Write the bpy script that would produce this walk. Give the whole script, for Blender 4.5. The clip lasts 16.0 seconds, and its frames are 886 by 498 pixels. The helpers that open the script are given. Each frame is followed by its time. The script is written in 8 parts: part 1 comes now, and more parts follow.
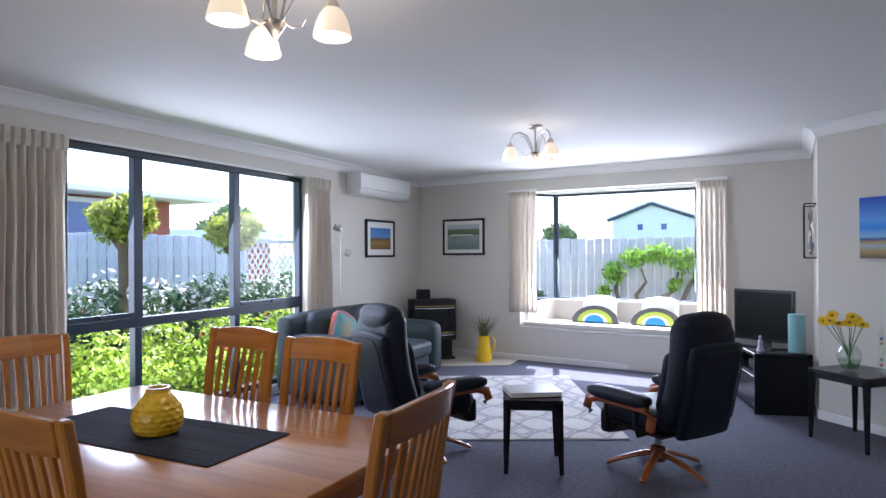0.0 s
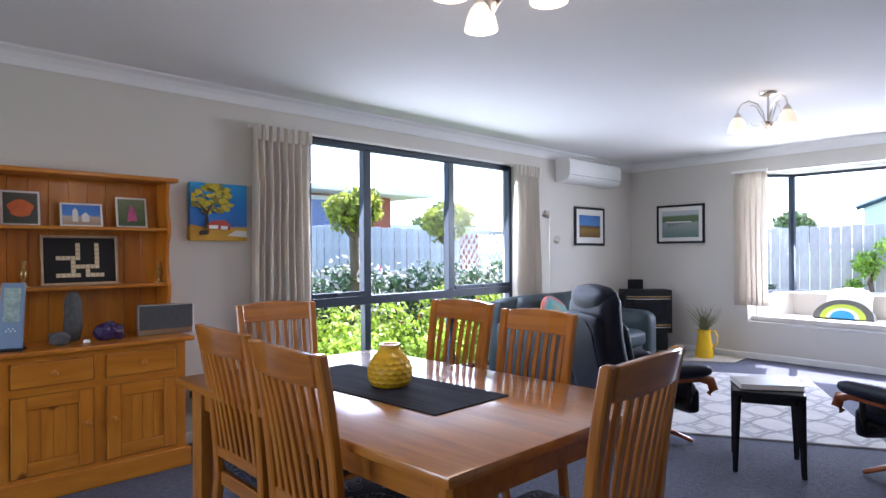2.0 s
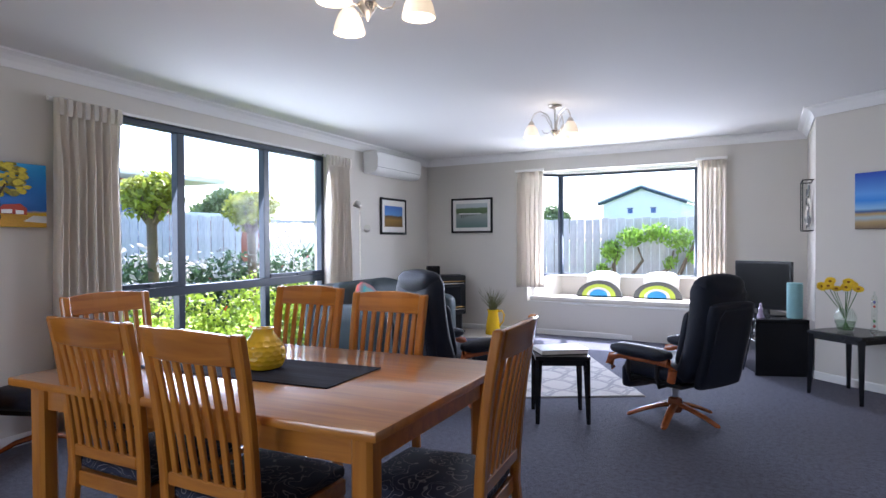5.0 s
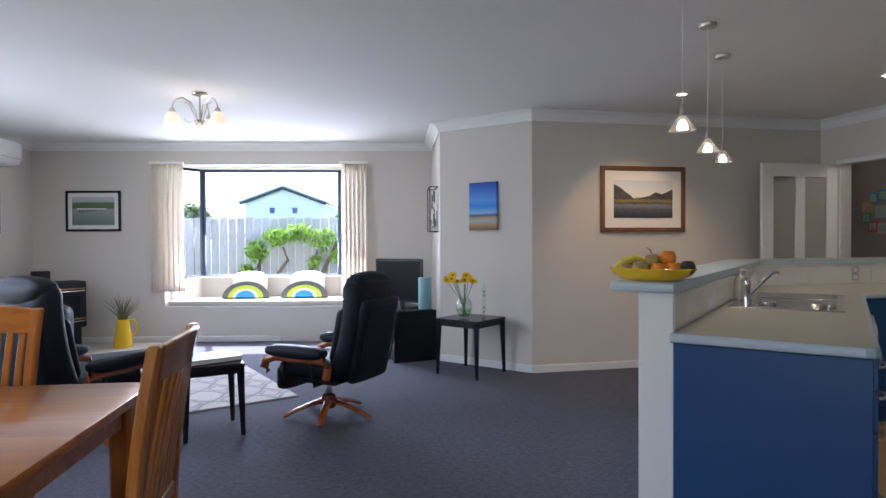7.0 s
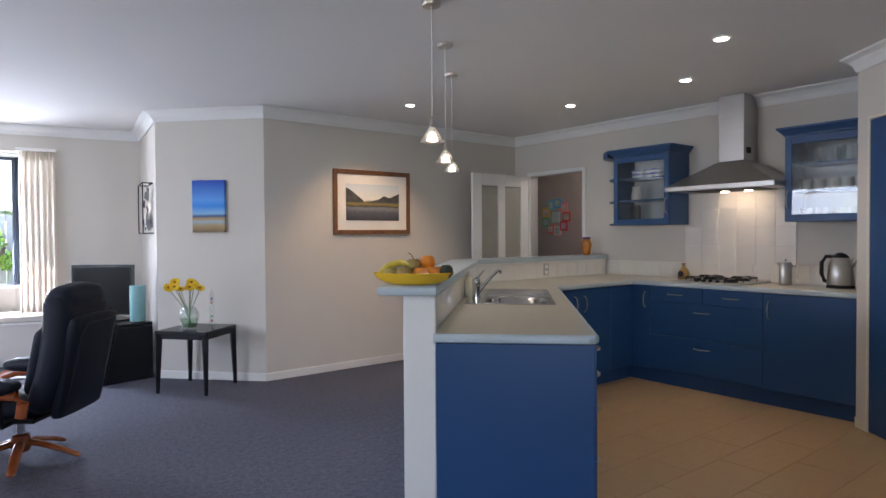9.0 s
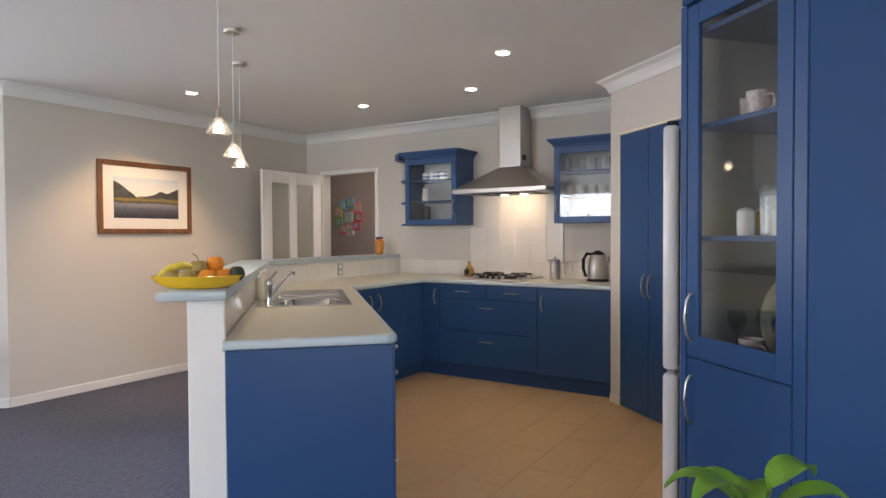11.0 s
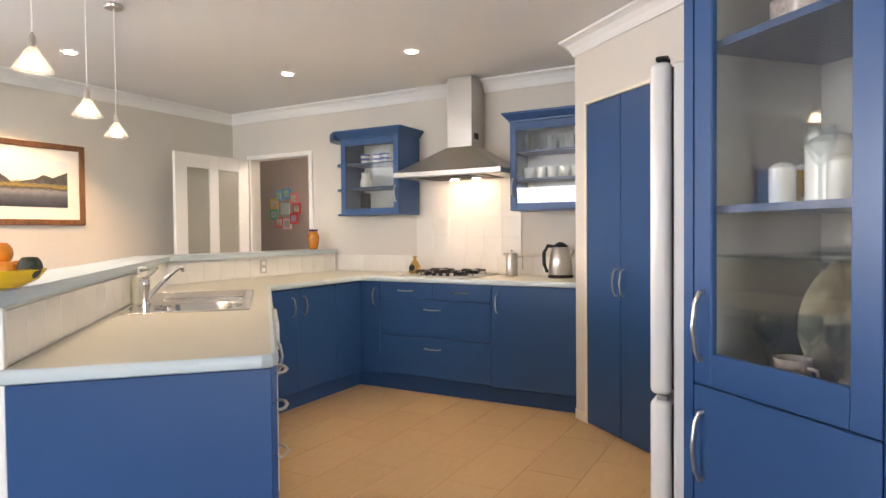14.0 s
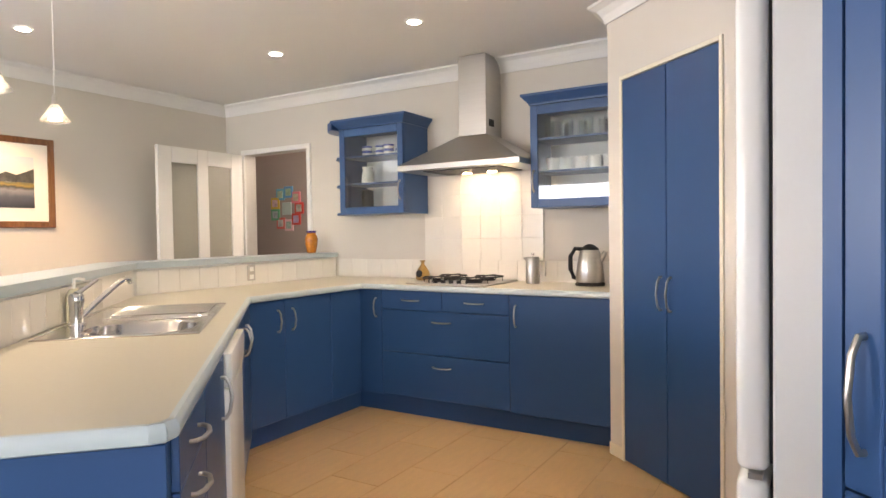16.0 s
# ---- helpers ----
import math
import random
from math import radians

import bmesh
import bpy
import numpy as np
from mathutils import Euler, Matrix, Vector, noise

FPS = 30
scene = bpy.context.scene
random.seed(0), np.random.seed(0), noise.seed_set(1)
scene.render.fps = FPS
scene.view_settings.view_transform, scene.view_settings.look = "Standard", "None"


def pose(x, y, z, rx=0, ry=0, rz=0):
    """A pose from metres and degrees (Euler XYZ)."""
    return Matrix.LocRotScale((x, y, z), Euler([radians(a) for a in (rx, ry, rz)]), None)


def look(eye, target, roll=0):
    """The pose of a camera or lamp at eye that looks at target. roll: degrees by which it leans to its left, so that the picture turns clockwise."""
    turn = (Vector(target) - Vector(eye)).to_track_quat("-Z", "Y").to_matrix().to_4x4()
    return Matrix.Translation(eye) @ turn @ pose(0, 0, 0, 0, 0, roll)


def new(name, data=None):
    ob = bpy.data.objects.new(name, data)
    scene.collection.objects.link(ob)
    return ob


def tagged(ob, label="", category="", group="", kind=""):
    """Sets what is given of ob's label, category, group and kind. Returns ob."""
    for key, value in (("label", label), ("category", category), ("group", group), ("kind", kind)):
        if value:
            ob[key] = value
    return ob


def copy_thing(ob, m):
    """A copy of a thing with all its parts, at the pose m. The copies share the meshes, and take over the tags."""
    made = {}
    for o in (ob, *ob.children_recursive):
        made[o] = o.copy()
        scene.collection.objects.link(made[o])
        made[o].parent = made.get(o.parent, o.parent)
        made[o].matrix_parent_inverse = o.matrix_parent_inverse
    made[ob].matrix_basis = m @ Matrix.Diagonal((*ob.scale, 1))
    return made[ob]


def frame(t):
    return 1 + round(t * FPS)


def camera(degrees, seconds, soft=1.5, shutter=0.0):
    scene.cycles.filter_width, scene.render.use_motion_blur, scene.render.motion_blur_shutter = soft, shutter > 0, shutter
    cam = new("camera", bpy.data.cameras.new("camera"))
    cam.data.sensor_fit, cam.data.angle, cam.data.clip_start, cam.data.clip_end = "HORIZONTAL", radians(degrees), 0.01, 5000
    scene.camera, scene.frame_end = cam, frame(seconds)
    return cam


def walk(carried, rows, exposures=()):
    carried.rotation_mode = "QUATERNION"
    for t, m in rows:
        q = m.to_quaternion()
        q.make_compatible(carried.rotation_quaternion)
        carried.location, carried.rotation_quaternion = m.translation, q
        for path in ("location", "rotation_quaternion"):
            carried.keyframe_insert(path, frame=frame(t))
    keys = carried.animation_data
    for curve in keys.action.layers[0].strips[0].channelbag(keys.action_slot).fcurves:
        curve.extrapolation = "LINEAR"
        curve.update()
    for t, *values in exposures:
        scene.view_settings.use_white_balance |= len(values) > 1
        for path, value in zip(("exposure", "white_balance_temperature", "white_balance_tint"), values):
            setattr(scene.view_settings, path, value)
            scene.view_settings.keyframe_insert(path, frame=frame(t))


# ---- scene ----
cam = camera(71.1, 16.0)
PATH = [
    (0, (0.159, -0.167, 1.418), (-0.845, 1.563, 1.432), -0.3),
    (0.5, (0.195, -0.226, 1.418), (-0.966, 1.402, 1.425), -0.2),
    (1, (0.188, -0.235, 1.377), (-1.128, 1.271, 1.386), -0.3),
    (1.5, (0.163, -0.232, 1.344), (-1.264, 1.169, 1.353), -0.3),
    (2, (0.123, -0.196, 1.299), (-1.384, 1.119, 1.309), -0.4),
    (2.5, (0.082, -0.195, 1.276), (-1.463, 1.075, 1.28), -0.3),
    (3, (0.039, -0.208, 1.248), (-1.523, 1.041, 1.245), -0.3),
    (5.5, (-0.025, -0.666, 1.297), (-0.682, 1.223, 1.264), -0.3),
    (6, (-0.067, -0.574, 1.279), (-0.418, 1.395, 1.246), -0.3),
    (6.5, (-0.125, -0.554, 1.285), (-0.225, 1.443, 1.251), -0.4),
    (7, (-0.136, -0.5, 1.286), (-0.002, 1.496, 1.251), -0.3),
    (7.5, (-0.129, -0.45, 1.289), (0.209, 1.521, 1.254), -0.3),
    (8, (-0.189, -0.404, 1.294), (0.378, 1.513, 1.256), -0.4),
    (8.5, (-0.273, -0.405, 1.307), (0.508, 1.436, 1.267), -0.4),
    (9, (-0.347, -0.373, 1.316), (0.663, 1.353, 1.273), -0.4),
    (9.5, (-0.388, -0.358, 1.326), (0.804, 1.248, 1.281), -0.3),
    (10, (-0.415, -0.347, 1.334), (0.929, 1.133, 1.287), -0.3),
    (12.5, (-0.019, -0.192, 1.269), (1.577, 1.013, 1.221), -0.4),
    (13, (0.108, -0.125, 1.264), (1.708, 1.074, 1.214), -0.45),
    (13.5, (0.234, -0.046, 1.251), (1.833, 1.154, 1.201), -0.5),
    (14, (0.364, 0.055, 1.242), (1.962, 1.259, 1.191), -0.55),
    (14.5, (0.487, 0.150, 1.239), (2.081, 1.357, 1.187), -0.6),
    (15, (0.623, 0.232, 1.239), (2.209, 1.449, 1.188), -0.65),
    (15.5, (0.766, 0.304, 1.241), (2.339, 1.537, 1.192), -0.7),
    (16, (0.904, 0.377, 1.247), (2.46, 1.632, 1.198), -0.85),
]
EXPOSURES = [(0.0, 2.05, 5550, 19), (3.0, 2.3, 5600, 20), (6.0, 2.05, 5650, 19), (8.0, 2.3, 5750, 18), (9.0, 2.45, 5720, 18.5), (10.0, 2.65, 5950, 19.5), (12.5, 3.62, 6400, 19), (16.0, 3.88, 6750, 19.5)]
walk(cam, [(t, look(eye, target, roll)) for t, eye, target, roll in PATH], EXPOSURES)

# ---- world, sun, window light and added rear fill ----
world = bpy.data.worlds.new("sky")
scene.world = world
world.use_nodes = True
wn = world.node_tree.nodes
sky = wn.new("ShaderNodeTexSky")
sky.sky_type = "NISHITA"
sky.sun_disc = False
sky.sun_elevation, sky.sun_rotation = radians(52), radians(-19)
world.node_tree.links.new(sky.outputs[0], wn["Background"].inputs[0])
wn["Background"].inputs[1].default_value = 0.15
sun = new("sun", bpy.data.lights.new("sun", "SUN"))
sun.data.energy, sun.data.angle, sun.data.color = 5.0, radians(0.5), (1.0, 0.95, 0.87)
sun.matrix_world = look((-0.7, 4.0, 8.0), (0, 2.0, 5.3))


def lamp(name, kind, energy, m, colour=(1, 1, 1), size=0.1, size_y=None, spot=None):
    data = bpy.data.lights.new(name, kind)
    data.energy, data.color = energy, colour
    if kind == "AREA":
        data.shape, data.size, data.size_y = "RECTANGLE", size, size_y or size
    else:
        data.shadow_soft_size = size
    if spot:
        data.spot_size, data.spot_blend = radians(spot), 0.6
    ob = new(name, data)
    ob.matrix_world = m
    return ob


# ---- frames of reference: dining wall and kitchen stand a few degrees off the living room ----
CEIL = 2.49
WALLM = pose(-4.15, 0, 0, 0, 0, 4.2)      # x: into the room from the long window wall, y: along it
KM = pose(1.1, 5.3, 0, 0, 0, 8)           # x: along the picture wall to the cooker wall, -y: into the kitchen
WARM = (1.0, 0.8, 0.55)
lamp("window_light", "AREA", 21, WALLM @ pose(-0.25, 3.58, 1.25, 0, -66, 0), (0.93, 0.97, 1.0), 2.1, 2.5)
lamp("bay_light", "AREA", 26, pose(-1.9, 7.98, 1.5, -66, 0, 0), (0.95, 0.98, 1.0), 1.7, 1.3)
# fill lamp added behind the walker, where no source is seen
lamp("rear_fill_light", "AREA", 7.5, pose(-1.9, -2.95, 1.4, 84, 0, 0), (1.0, 0.97, 0.92), 2.0, 1.5)

# ---- materials ----
def base_mat(name, rough=0.6, metal=0.0):
    m = bpy.data.materials.new(name)
    m.use_nodes = True
    n = m.node_tree.nodes
    b = n["Principled BSDF"]
    b.inputs["Roughness"].default_value, b.inputs["Metallic"].default_value = rough, metal
    return m, n, m.node_tree.links, b


def link_coords(n, l, stretch=(1, 1, 1)):
    c, mp = n.new("ShaderNodeTexCoord"), n.new("ShaderNodeMapping")
    mp.inputs["Scale"].default_value = stretch
    l.new(c.outputs["Object"], mp.inputs[0])
    return mp


def ramp(n, stops):
    r = n.new("ShaderNodeValToRGB")
    e = r.color_ramp.elements
    while len(e) < len(stops):
        e.new(0.5)
    for k, (p, c) in zip(e, stops):
        k.position, k.color = p, (*c, 1)
    return r


def shade(c, f):
    return tuple(min(1.0, v * f) for v in c)


def mat(name, col, rough=0.6, metal=0.0, var=0.1, scale=4.0, bump=0.0, bscale=80.0, stretch=(1, 1, 1), piece=0.0, coat=0.0, sheen=0.0):
    """Paint, cloth, stone, metal: colour that drifts at two scales, fine relief, and a little change of gloss."""
    m, n, l, b = base_mat(name, rough, metal)
    mp = link_coords(n, l, stretch)
    big, fine = n.new("ShaderNodeTexNoise"), n.new("ShaderNodeTexNoise")
    big.inputs["Scale"].default_value, fine.inputs["Scale"].default_value = scale, bscale
    big.inputs["Detail"].default_value = 5
    for t in (big, fine):
        l.new(mp.outputs[0], t.inputs["Vector"])
    r = ramp(n, [(0.25, shade(col, 1 - var)), (0.75, shade(col, 1 + var))])
    mixf = n.new("ShaderNodeMath")
    mixf.operation = "MULTIPLY_ADD"
    mixf.inputs[1].default_value = 0.35
    l.new(fine.outputs[0], mixf.inputs[0])
    sc = n.new("ShaderNodeMath")
    sc.operation = "MULTIPLY"
    sc.inputs[1].default_value = 0.65
    l.new(big.outputs[0], sc.inputs[0])
    l.new(sc.outputs[0], mixf.inputs[2])
    l.new(mixf.outputs[0], r.inputs[0])
    out = r.outputs[0]
    if piece:
        info, mul = n.new("ShaderNodeObjectInfo"), n.new("ShaderNodeHueSaturation")
        mr = n.new("ShaderNodeMapRange")
        mr.inputs[3].default_value, mr.inputs[4].default_value = 1 - piece, 1 + piece
        l.new(info.outputs["Random"], mr.inputs[0])
        l.new(mr.outputs[0], mul.inputs["Value"])
        l.new(out, mul.inputs["Color"])
        out = mul.outputs[0]
    l.new(out, b.inputs["Base Color"])
    rr = n.new("ShaderNodeMapRange")
    rr.inputs[3].default_value, rr.inputs[4].default_value = rough * 0.85, min(1, rough * 1.15)
    l.new(big.outputs[0], rr.inputs[0])
    l.new(rr.outputs[0], b.inputs["Roughness"])
    if bump:
        bp = n.new("ShaderNodeBump")
        bp.inputs["Strength"].default_value, bp.inputs["Distance"].default_value = bump, 0.01
        l.new(fine.outputs[0], bp.inputs["Height"])
        l.new(bp.outputs[0], b.inputs["Normal"])
    b.inputs["Coat Weight"].default_value = coat
    b.inputs["Sheen Weight"].default_value = sheen
    return m


def wood(name, light, dark, rough=0.3, stretch=(3, 40, 40), coat=0.2, knots=False):
    m, n, l, b = base_mat(name, rough)
    mp = link_coords(n, l, stretch)
    t, t2 = n.new("ShaderNodeTexNoise"), n.new("ShaderNodeTexNoise")
    t.inputs["Scale"].default_value, t.inputs["Detail"].default_value, t.inputs["Distortion"].default_value = 1.0, 6, 0.6
    t2.inputs["Scale"].default_value = 2.2
    l.new(mp.outputs[0], t.inputs["Vector"])
    info = n.new("ShaderNodeObjectInfo")
    mul = n.new("ShaderNodeMath")
    mul.operation = "MULTIPLY_ADD"
    mul.inputs[1].default_value, mul.inputs[2].default_value = 0.12, -0.06
    l.new(info.outputs["Random"], mul.inputs[0])
    add = n.new("ShaderNodeMath")
    l.new(t.outputs[0], add.inputs[0])
    l.new(mul.outputs[0], add.inputs[1])
    r = ramp(n, [(0.3, dark), (0.5, tuple((a + c) / 2 for a, c in zip(light, dark))), (0.68, light)])
    l.new(add.outputs[0], r.inputs[0])
    out = r.outputs[0]
    if knots:
        v = n.new("ShaderNodeTexVoronoi")
        v.inputs["Scale"].default_value = 5.0
        c2 = link_coords(n, l, (1.0, 1.0, 0.7))
        l.new(c2.outputs[0], v.inputs["Vector"])
        kr = ramp(n, [(0.08, (0.16, 0.05, 0.015)), (0.15, (1, 1, 1))])
        l.new(v.outputs["Distance"], kr.inputs[0])
        mx = n.new("ShaderNodeMix")
        mx.data_type, mx.blend_type = "RGBA", "MULTIPLY"
        mx.inputs[0].default_value = 0.8
        l.new(out, mx.inputs[6])
        l.new(kr.outputs[0], mx.inputs[7])
        out = mx.outputs[2]
    l.new(out, b.inputs["Base Color"])
    bp = n.new("ShaderNodeBump")
    bp.inputs["Strength"].default_value, bp.inputs["Distance"].default_value = 0.08, 0.004
    l.new(t.outputs[0], bp.inputs["Height"])
    l.new(bp.outputs[0], b.inputs["Normal"])
    b.inputs["Coat Weight"].default_value = coat
    b.inputs["Coat Roughness"].default_value = 0.12
    return m


def glass(name, gloss=0.06, tint=(1, 1, 1)):
    """Thin clear pane: lets light straight through, with a mirror share."""
    m, n, l, b = base_mat(name)
    tr, gl, mx = n.new("ShaderNodeBsdfTransparent"), n.new("ShaderNodeBsdfGlossy"), n.new("ShaderNodeMixShader")
    fr = n.new("ShaderNodeLayerWeight")
    fr.inputs[0].default_value = 0.5
    pw, mr = n.new("ShaderNodeMath"), n.new("ShaderNodeMath")
    pw.operation = "POWER"
    pw.inputs[1].default_value = 4.0
    mr.operation, mr.use_clamp = "MULTIPLY_ADD", True
    mr.inputs[1].default_value, mr.inputs[2].default_value = 0.5, gloss / 2
    l.new(fr.outputs["Facing"], pw.inputs[0])
    l.new(pw.outputs[0], mr.inputs[0])
    tr.inputs[0].default_value = (*tint, 1)
    gl.inputs["Roughness"].default_value = 0.02
    l.new(mr.outputs[0], mx.inputs[0])
    l.new(tr.outputs[0], mx.inputs[1])
    l.new(gl.outputs[0], mx.inputs[2])
    l.new(mx.outputs[0], n["Material Output"].inputs[0])
    return m


def glow(name, col, strength, base=(0.9, 0.88, 0.82)):
    m, n, l, b = base_mat(name, 0.35)
    b.inputs["Base Color"].default_value = (*base, 1)
    b.inputs["Emission Color"].default_value = (*col, 1)
    b.inputs["Emission Strength"].default_value = strength
    return m


def bands(name, stops, axis=2, lo=0.0, hi=1.0, rough=0.5, wobble=0.06, scale=6.0, cloud=None):
    """A printed or painted picture: colours by height, with ragged edges."""
    m, n, l, b = base_mat(name, rough)
    mp = link_coords(n, l)
    sep, t = n.new("ShaderNodeSeparateXYZ"), n.new("ShaderNodeTexNoise")
    t.inputs["Scale"].default_value, t.inputs["Detail"].default_value = scale, 6
    l.new(mp.outputs[0], sep.inputs[0])
    l.new(mp.outputs[0], t.inputs["Vector"])
    mr = n.new("ShaderNodeMapRange")
    mr.inputs[1].default_value, mr.inputs[2].default_value = lo, hi
    l.new(sep.outputs[axis], mr.inputs[0])
    w = n.new("ShaderNodeMath")
    w.operation = "MULTIPLY_ADD"
    w.inputs[1].default_value = wobble * 2
    l.new(t.outputs[0], w.inputs[0])
    sb = n.new("ShaderNodeMath")
    sb.operation = "SUBTRACT"
    sb.inputs[1].default_value = wobble
    l.new(mr.outputs[0], sb.inputs[0])
    l.new(sb.outputs[0], w.inputs[2])
    r = ramp(n, stops)
    l.new(w.outputs[0], r.inputs[0])
    l.new(r.outputs[0], b.inputs["Base Color"])
    return m


def pattern_mat(name, ground, line, scale, rough=0.8):
    """Cloth with dark ground and pale curling figures."""
    m, n, l, b = base_mat(name, rough)
    mp = link_coords(n, l)
    t, w = n.new("ShaderNodeTexNoise"), n.new("ShaderNodeTexWave")
    t.inputs["Scale"].default_value = scale * 0.6
    w.wave_type, w.rings_direction = "RINGS", "SPHERICAL"
    w.inputs["Scale"].default_value, w.inputs["Distortion"].default_value, w.inputs["Detail"].default_value = scale * 0.35, 14, 1.5
    w.inputs["Detail Scale"].default_value = 1.2
    l.new(mp.outputs[0], t.inputs["Vector"])
    l.new(mp.outputs[0], w.inputs["Vector"])
    r = ramp(n, [(0.55, ground), (0.72, line), (0.8, ground)])
    l.new(w.outputs[1], r.inputs[0])
    l.new(r.outputs[0], b.inputs["Base Color"])
    return m


M_WALL = mat("warm_grey_wall_paint", (0.64, 0.605, 0.55), 0.75, var=0.02, scale=1.5, bump=0.04, bscale=250)
M_CEIL = mat("white_ceiling_paint", (0.82, 0.815, 0.80), 0.85, var=0.015, scale=1.2, bump=0.03, bscale=200)
M_TRIM = mat("white_gloss_trim", (0.80, 0.79, 0.76), 0.35, var=0.02)
M_CREAM = mat("cream_trim", (0.75, 0.70, 0.58), 0.4, var=0.03)
M_CARPET = mat("blue_grey_carpet", (0.092, 0.095, 0.129), 0.95, var=0.55, scale=34, bump=1.0, bscale=110, sheen=0.05)
M_TILEF = mat("tan_floor_tile", (0.50, 0.33, 0.16), 0.32, var=0.10, scale=5, bump=0.03, bscale=40, stretch=(1.5, 6, 1), piece=0.04)
M_GROUT = mat("grout", (0.38, 0.27, 0.15), 0.9, var=0.15)
M_NAVY = mat("navy_powder_coat", (0.025, 0.038, 0.06), 0.35, var=0.08)
M_GLASS = glass("window_glass", 0.03)
M_CABGLASS = glass("cabinet_glass", 0.13, (0.9, 0.92, 0.91))
M_CURTAIN = mat("cream_curtain_cloth", (0.84, 0.79, 0.73), 0.9, var=0.05, scale=30, bump=0.2, bscale=300, sheen=0.3)
CB = M_CURTAIN.node_tree
_tr, _mx = CB.nodes.new("ShaderNodeBsdfTranslucent"), CB.nodes.new("ShaderNodeMixShader")
_tr.inputs[0].default_value, _mx.inputs[0].default_value = (0.90, 0.86, 0.80, 1), 0.62
CB.links.new(CB.nodes["Principled BSDF"].outputs[0], _mx.inputs[1])
CB.links.new(_tr.outputs[0], _mx.inputs[2])
CB.links.new(_mx.outputs[0], CB.nodes["Material Output"].inputs[0])
M_OAK = wood("honey_rimu_wood", (0.52, 0.195, 0.022), (0.34, 0.105, 0.010), 0.30, (2.0, 26, 26), 1.0)
M_OAKV = wood("honey_rimu_upright", (0.53, 0.20, 0.022), (0.35, 0.11, 0.011), 0.28, (26, 26, 2.0), 0.5)
M_PINE = wood("orange_pine", (0.62, 0.235, 0.018), (0.46, 0.145, 0.009), 0.32, (20, 14, 2.2), 0.2, knots=True)
M_PINEH = wood("orange_pine_level", (0.60, 0.225, 0.018), (0.44, 0.14, 0.009), 0.32, (20, 2.2, 20), 0.2)
M_RED = wood("red_brown_bentwood", (0.42, 0.12, 0.035), (0.24, 0.055, 0.015), 0.22, (8, 8, 8), 0.5)
M_LEATHER = mat("navy_black_leather", (0.009, 0.012, 0.022), 0.5, var=0.3, scale=6, bump=0.25, bscale=150)
M_TEAL = mat("slate_teal_leather", (0.026, 0.038, 0.043), 0.55, var=0.2, scale=5, bump=0.2, bscale=140)
M_BLACK = mat("black_lacquer", (0.010, 0.011, 0.014), 0.25, var=0.2)
M_MATT = mat("matt_black_steel", (0.012, 0.012, 0.013), 0.5, var=0.2, bump=0.1)
M_STEEL = mat("brushed_steel", (0.50, 0.485, 0.46), 0.30, 1.0, var=0.06, scale=3, bump=0.05, bscale=60, stretch=(1, 1, 30))
M_SINK = mat("polished_sink_steel", (0.60, 0.58, 0.55), 0.17, 1.0, var=0.05, scale=6)
M_CHROME = mat("chrome", (0.75, 0.75, 0.75), 0.10, 1.0, var=0.02)
M_NICKEL = mat("satin_nickel", (0.62, 0.58, 0.52), 0.28, 1.0, var=0.04)
M_BRASS = mat("aged_brass", (0.50, 0.33, 0.12), 0.35, 1.0, var=0.15)
M_BLUE = mat("blue_cabinet_lacquer", (0.024, 0.073, 0.195), 0.36, var=0.04, scale=3, bump=0.02, bscale=300)
M_BENCH = mat("pale_green_grey_laminate", (0.49, 0.465, 0.385), 0.30, var=0.006, scale=60, bscale=400)
M_EDGE = mat("pale_blue_laminate_edge", (0.47, 0.55, 0.59), 0.32, var=0.006, scale=60, bscale=400)
M_TILEW = mat("white_glazed_tile", (0.80, 0.78, 0.73), 0.10, var=0.02, piece=0.02)
M_GROUTW = mat("pale_grout", (0.74, 0.71, 0.66), 0.9, var=0.04)
M_WHITE = mat("white_enamel", (0.80, 0.80, 0.78), 0.22, var=0.02)
M_PLASTIC = mat("white_plastic", (0.82, 0.82, 0.80), 0.4, var=0.02)
M_LINING = mat("pale_grey_lining", (0.46, 0.455, 0.44), 0.5, var=0.03)
M_YELLOW = mat("yellow_glaze", (0.80, 0.50, 0.015), 0.18, var=0.06)
M_RUNNER = mat("charcoal_cloth", (0.036, 0.038, 0.052), 0.9, var=0.75, scale=2, bump=0.6, bscale=8, stretch=(0.6, 22, 1))
M_SEAT = pattern_mat("navy_floral_cloth", (0.010, 0.012, 0.028), (0.26, 0.23, 0.22), 26)
M_PAPER = mat("off_white_mat_board", (0.80, 0.78, 0.74), 0.8, var=0.02)
M_FRAMEW = wood("walnut_frame", (0.26, 0.12, 0.045), (0.12, 0.05, 0.02), 0.35, (30, 30, 3), 0.2)
M_CUSHION = mat("cream_squab_cloth", (0.68, 0.64, 0.57), 0.9, var=0.05, bump=0.2, bscale=250)
for m_, level in ((M_LEATHER, 0.22), (M_TEAL, 0.3), (M_MATT, 0.25), (M_BLACK, 0.35), (M_CARPET, 0.2), (M_RUNNER, 0.1), (M_BLUE, 0.38)):
    m_.node_tree.nodes["Principled BSDF"].inputs["Specular IOR Level"].default_value = level
M_SHADE = glow("lit_opal_glass", (1.0, 0.72, 0.38), 0.16)
M_BULB = glow("lamp_bulb", (1.0, 0.80, 0.50), 3.0)
M_DOWN = glow("downlight_lens", (1.0, 0.88, 0.68), 16.0)

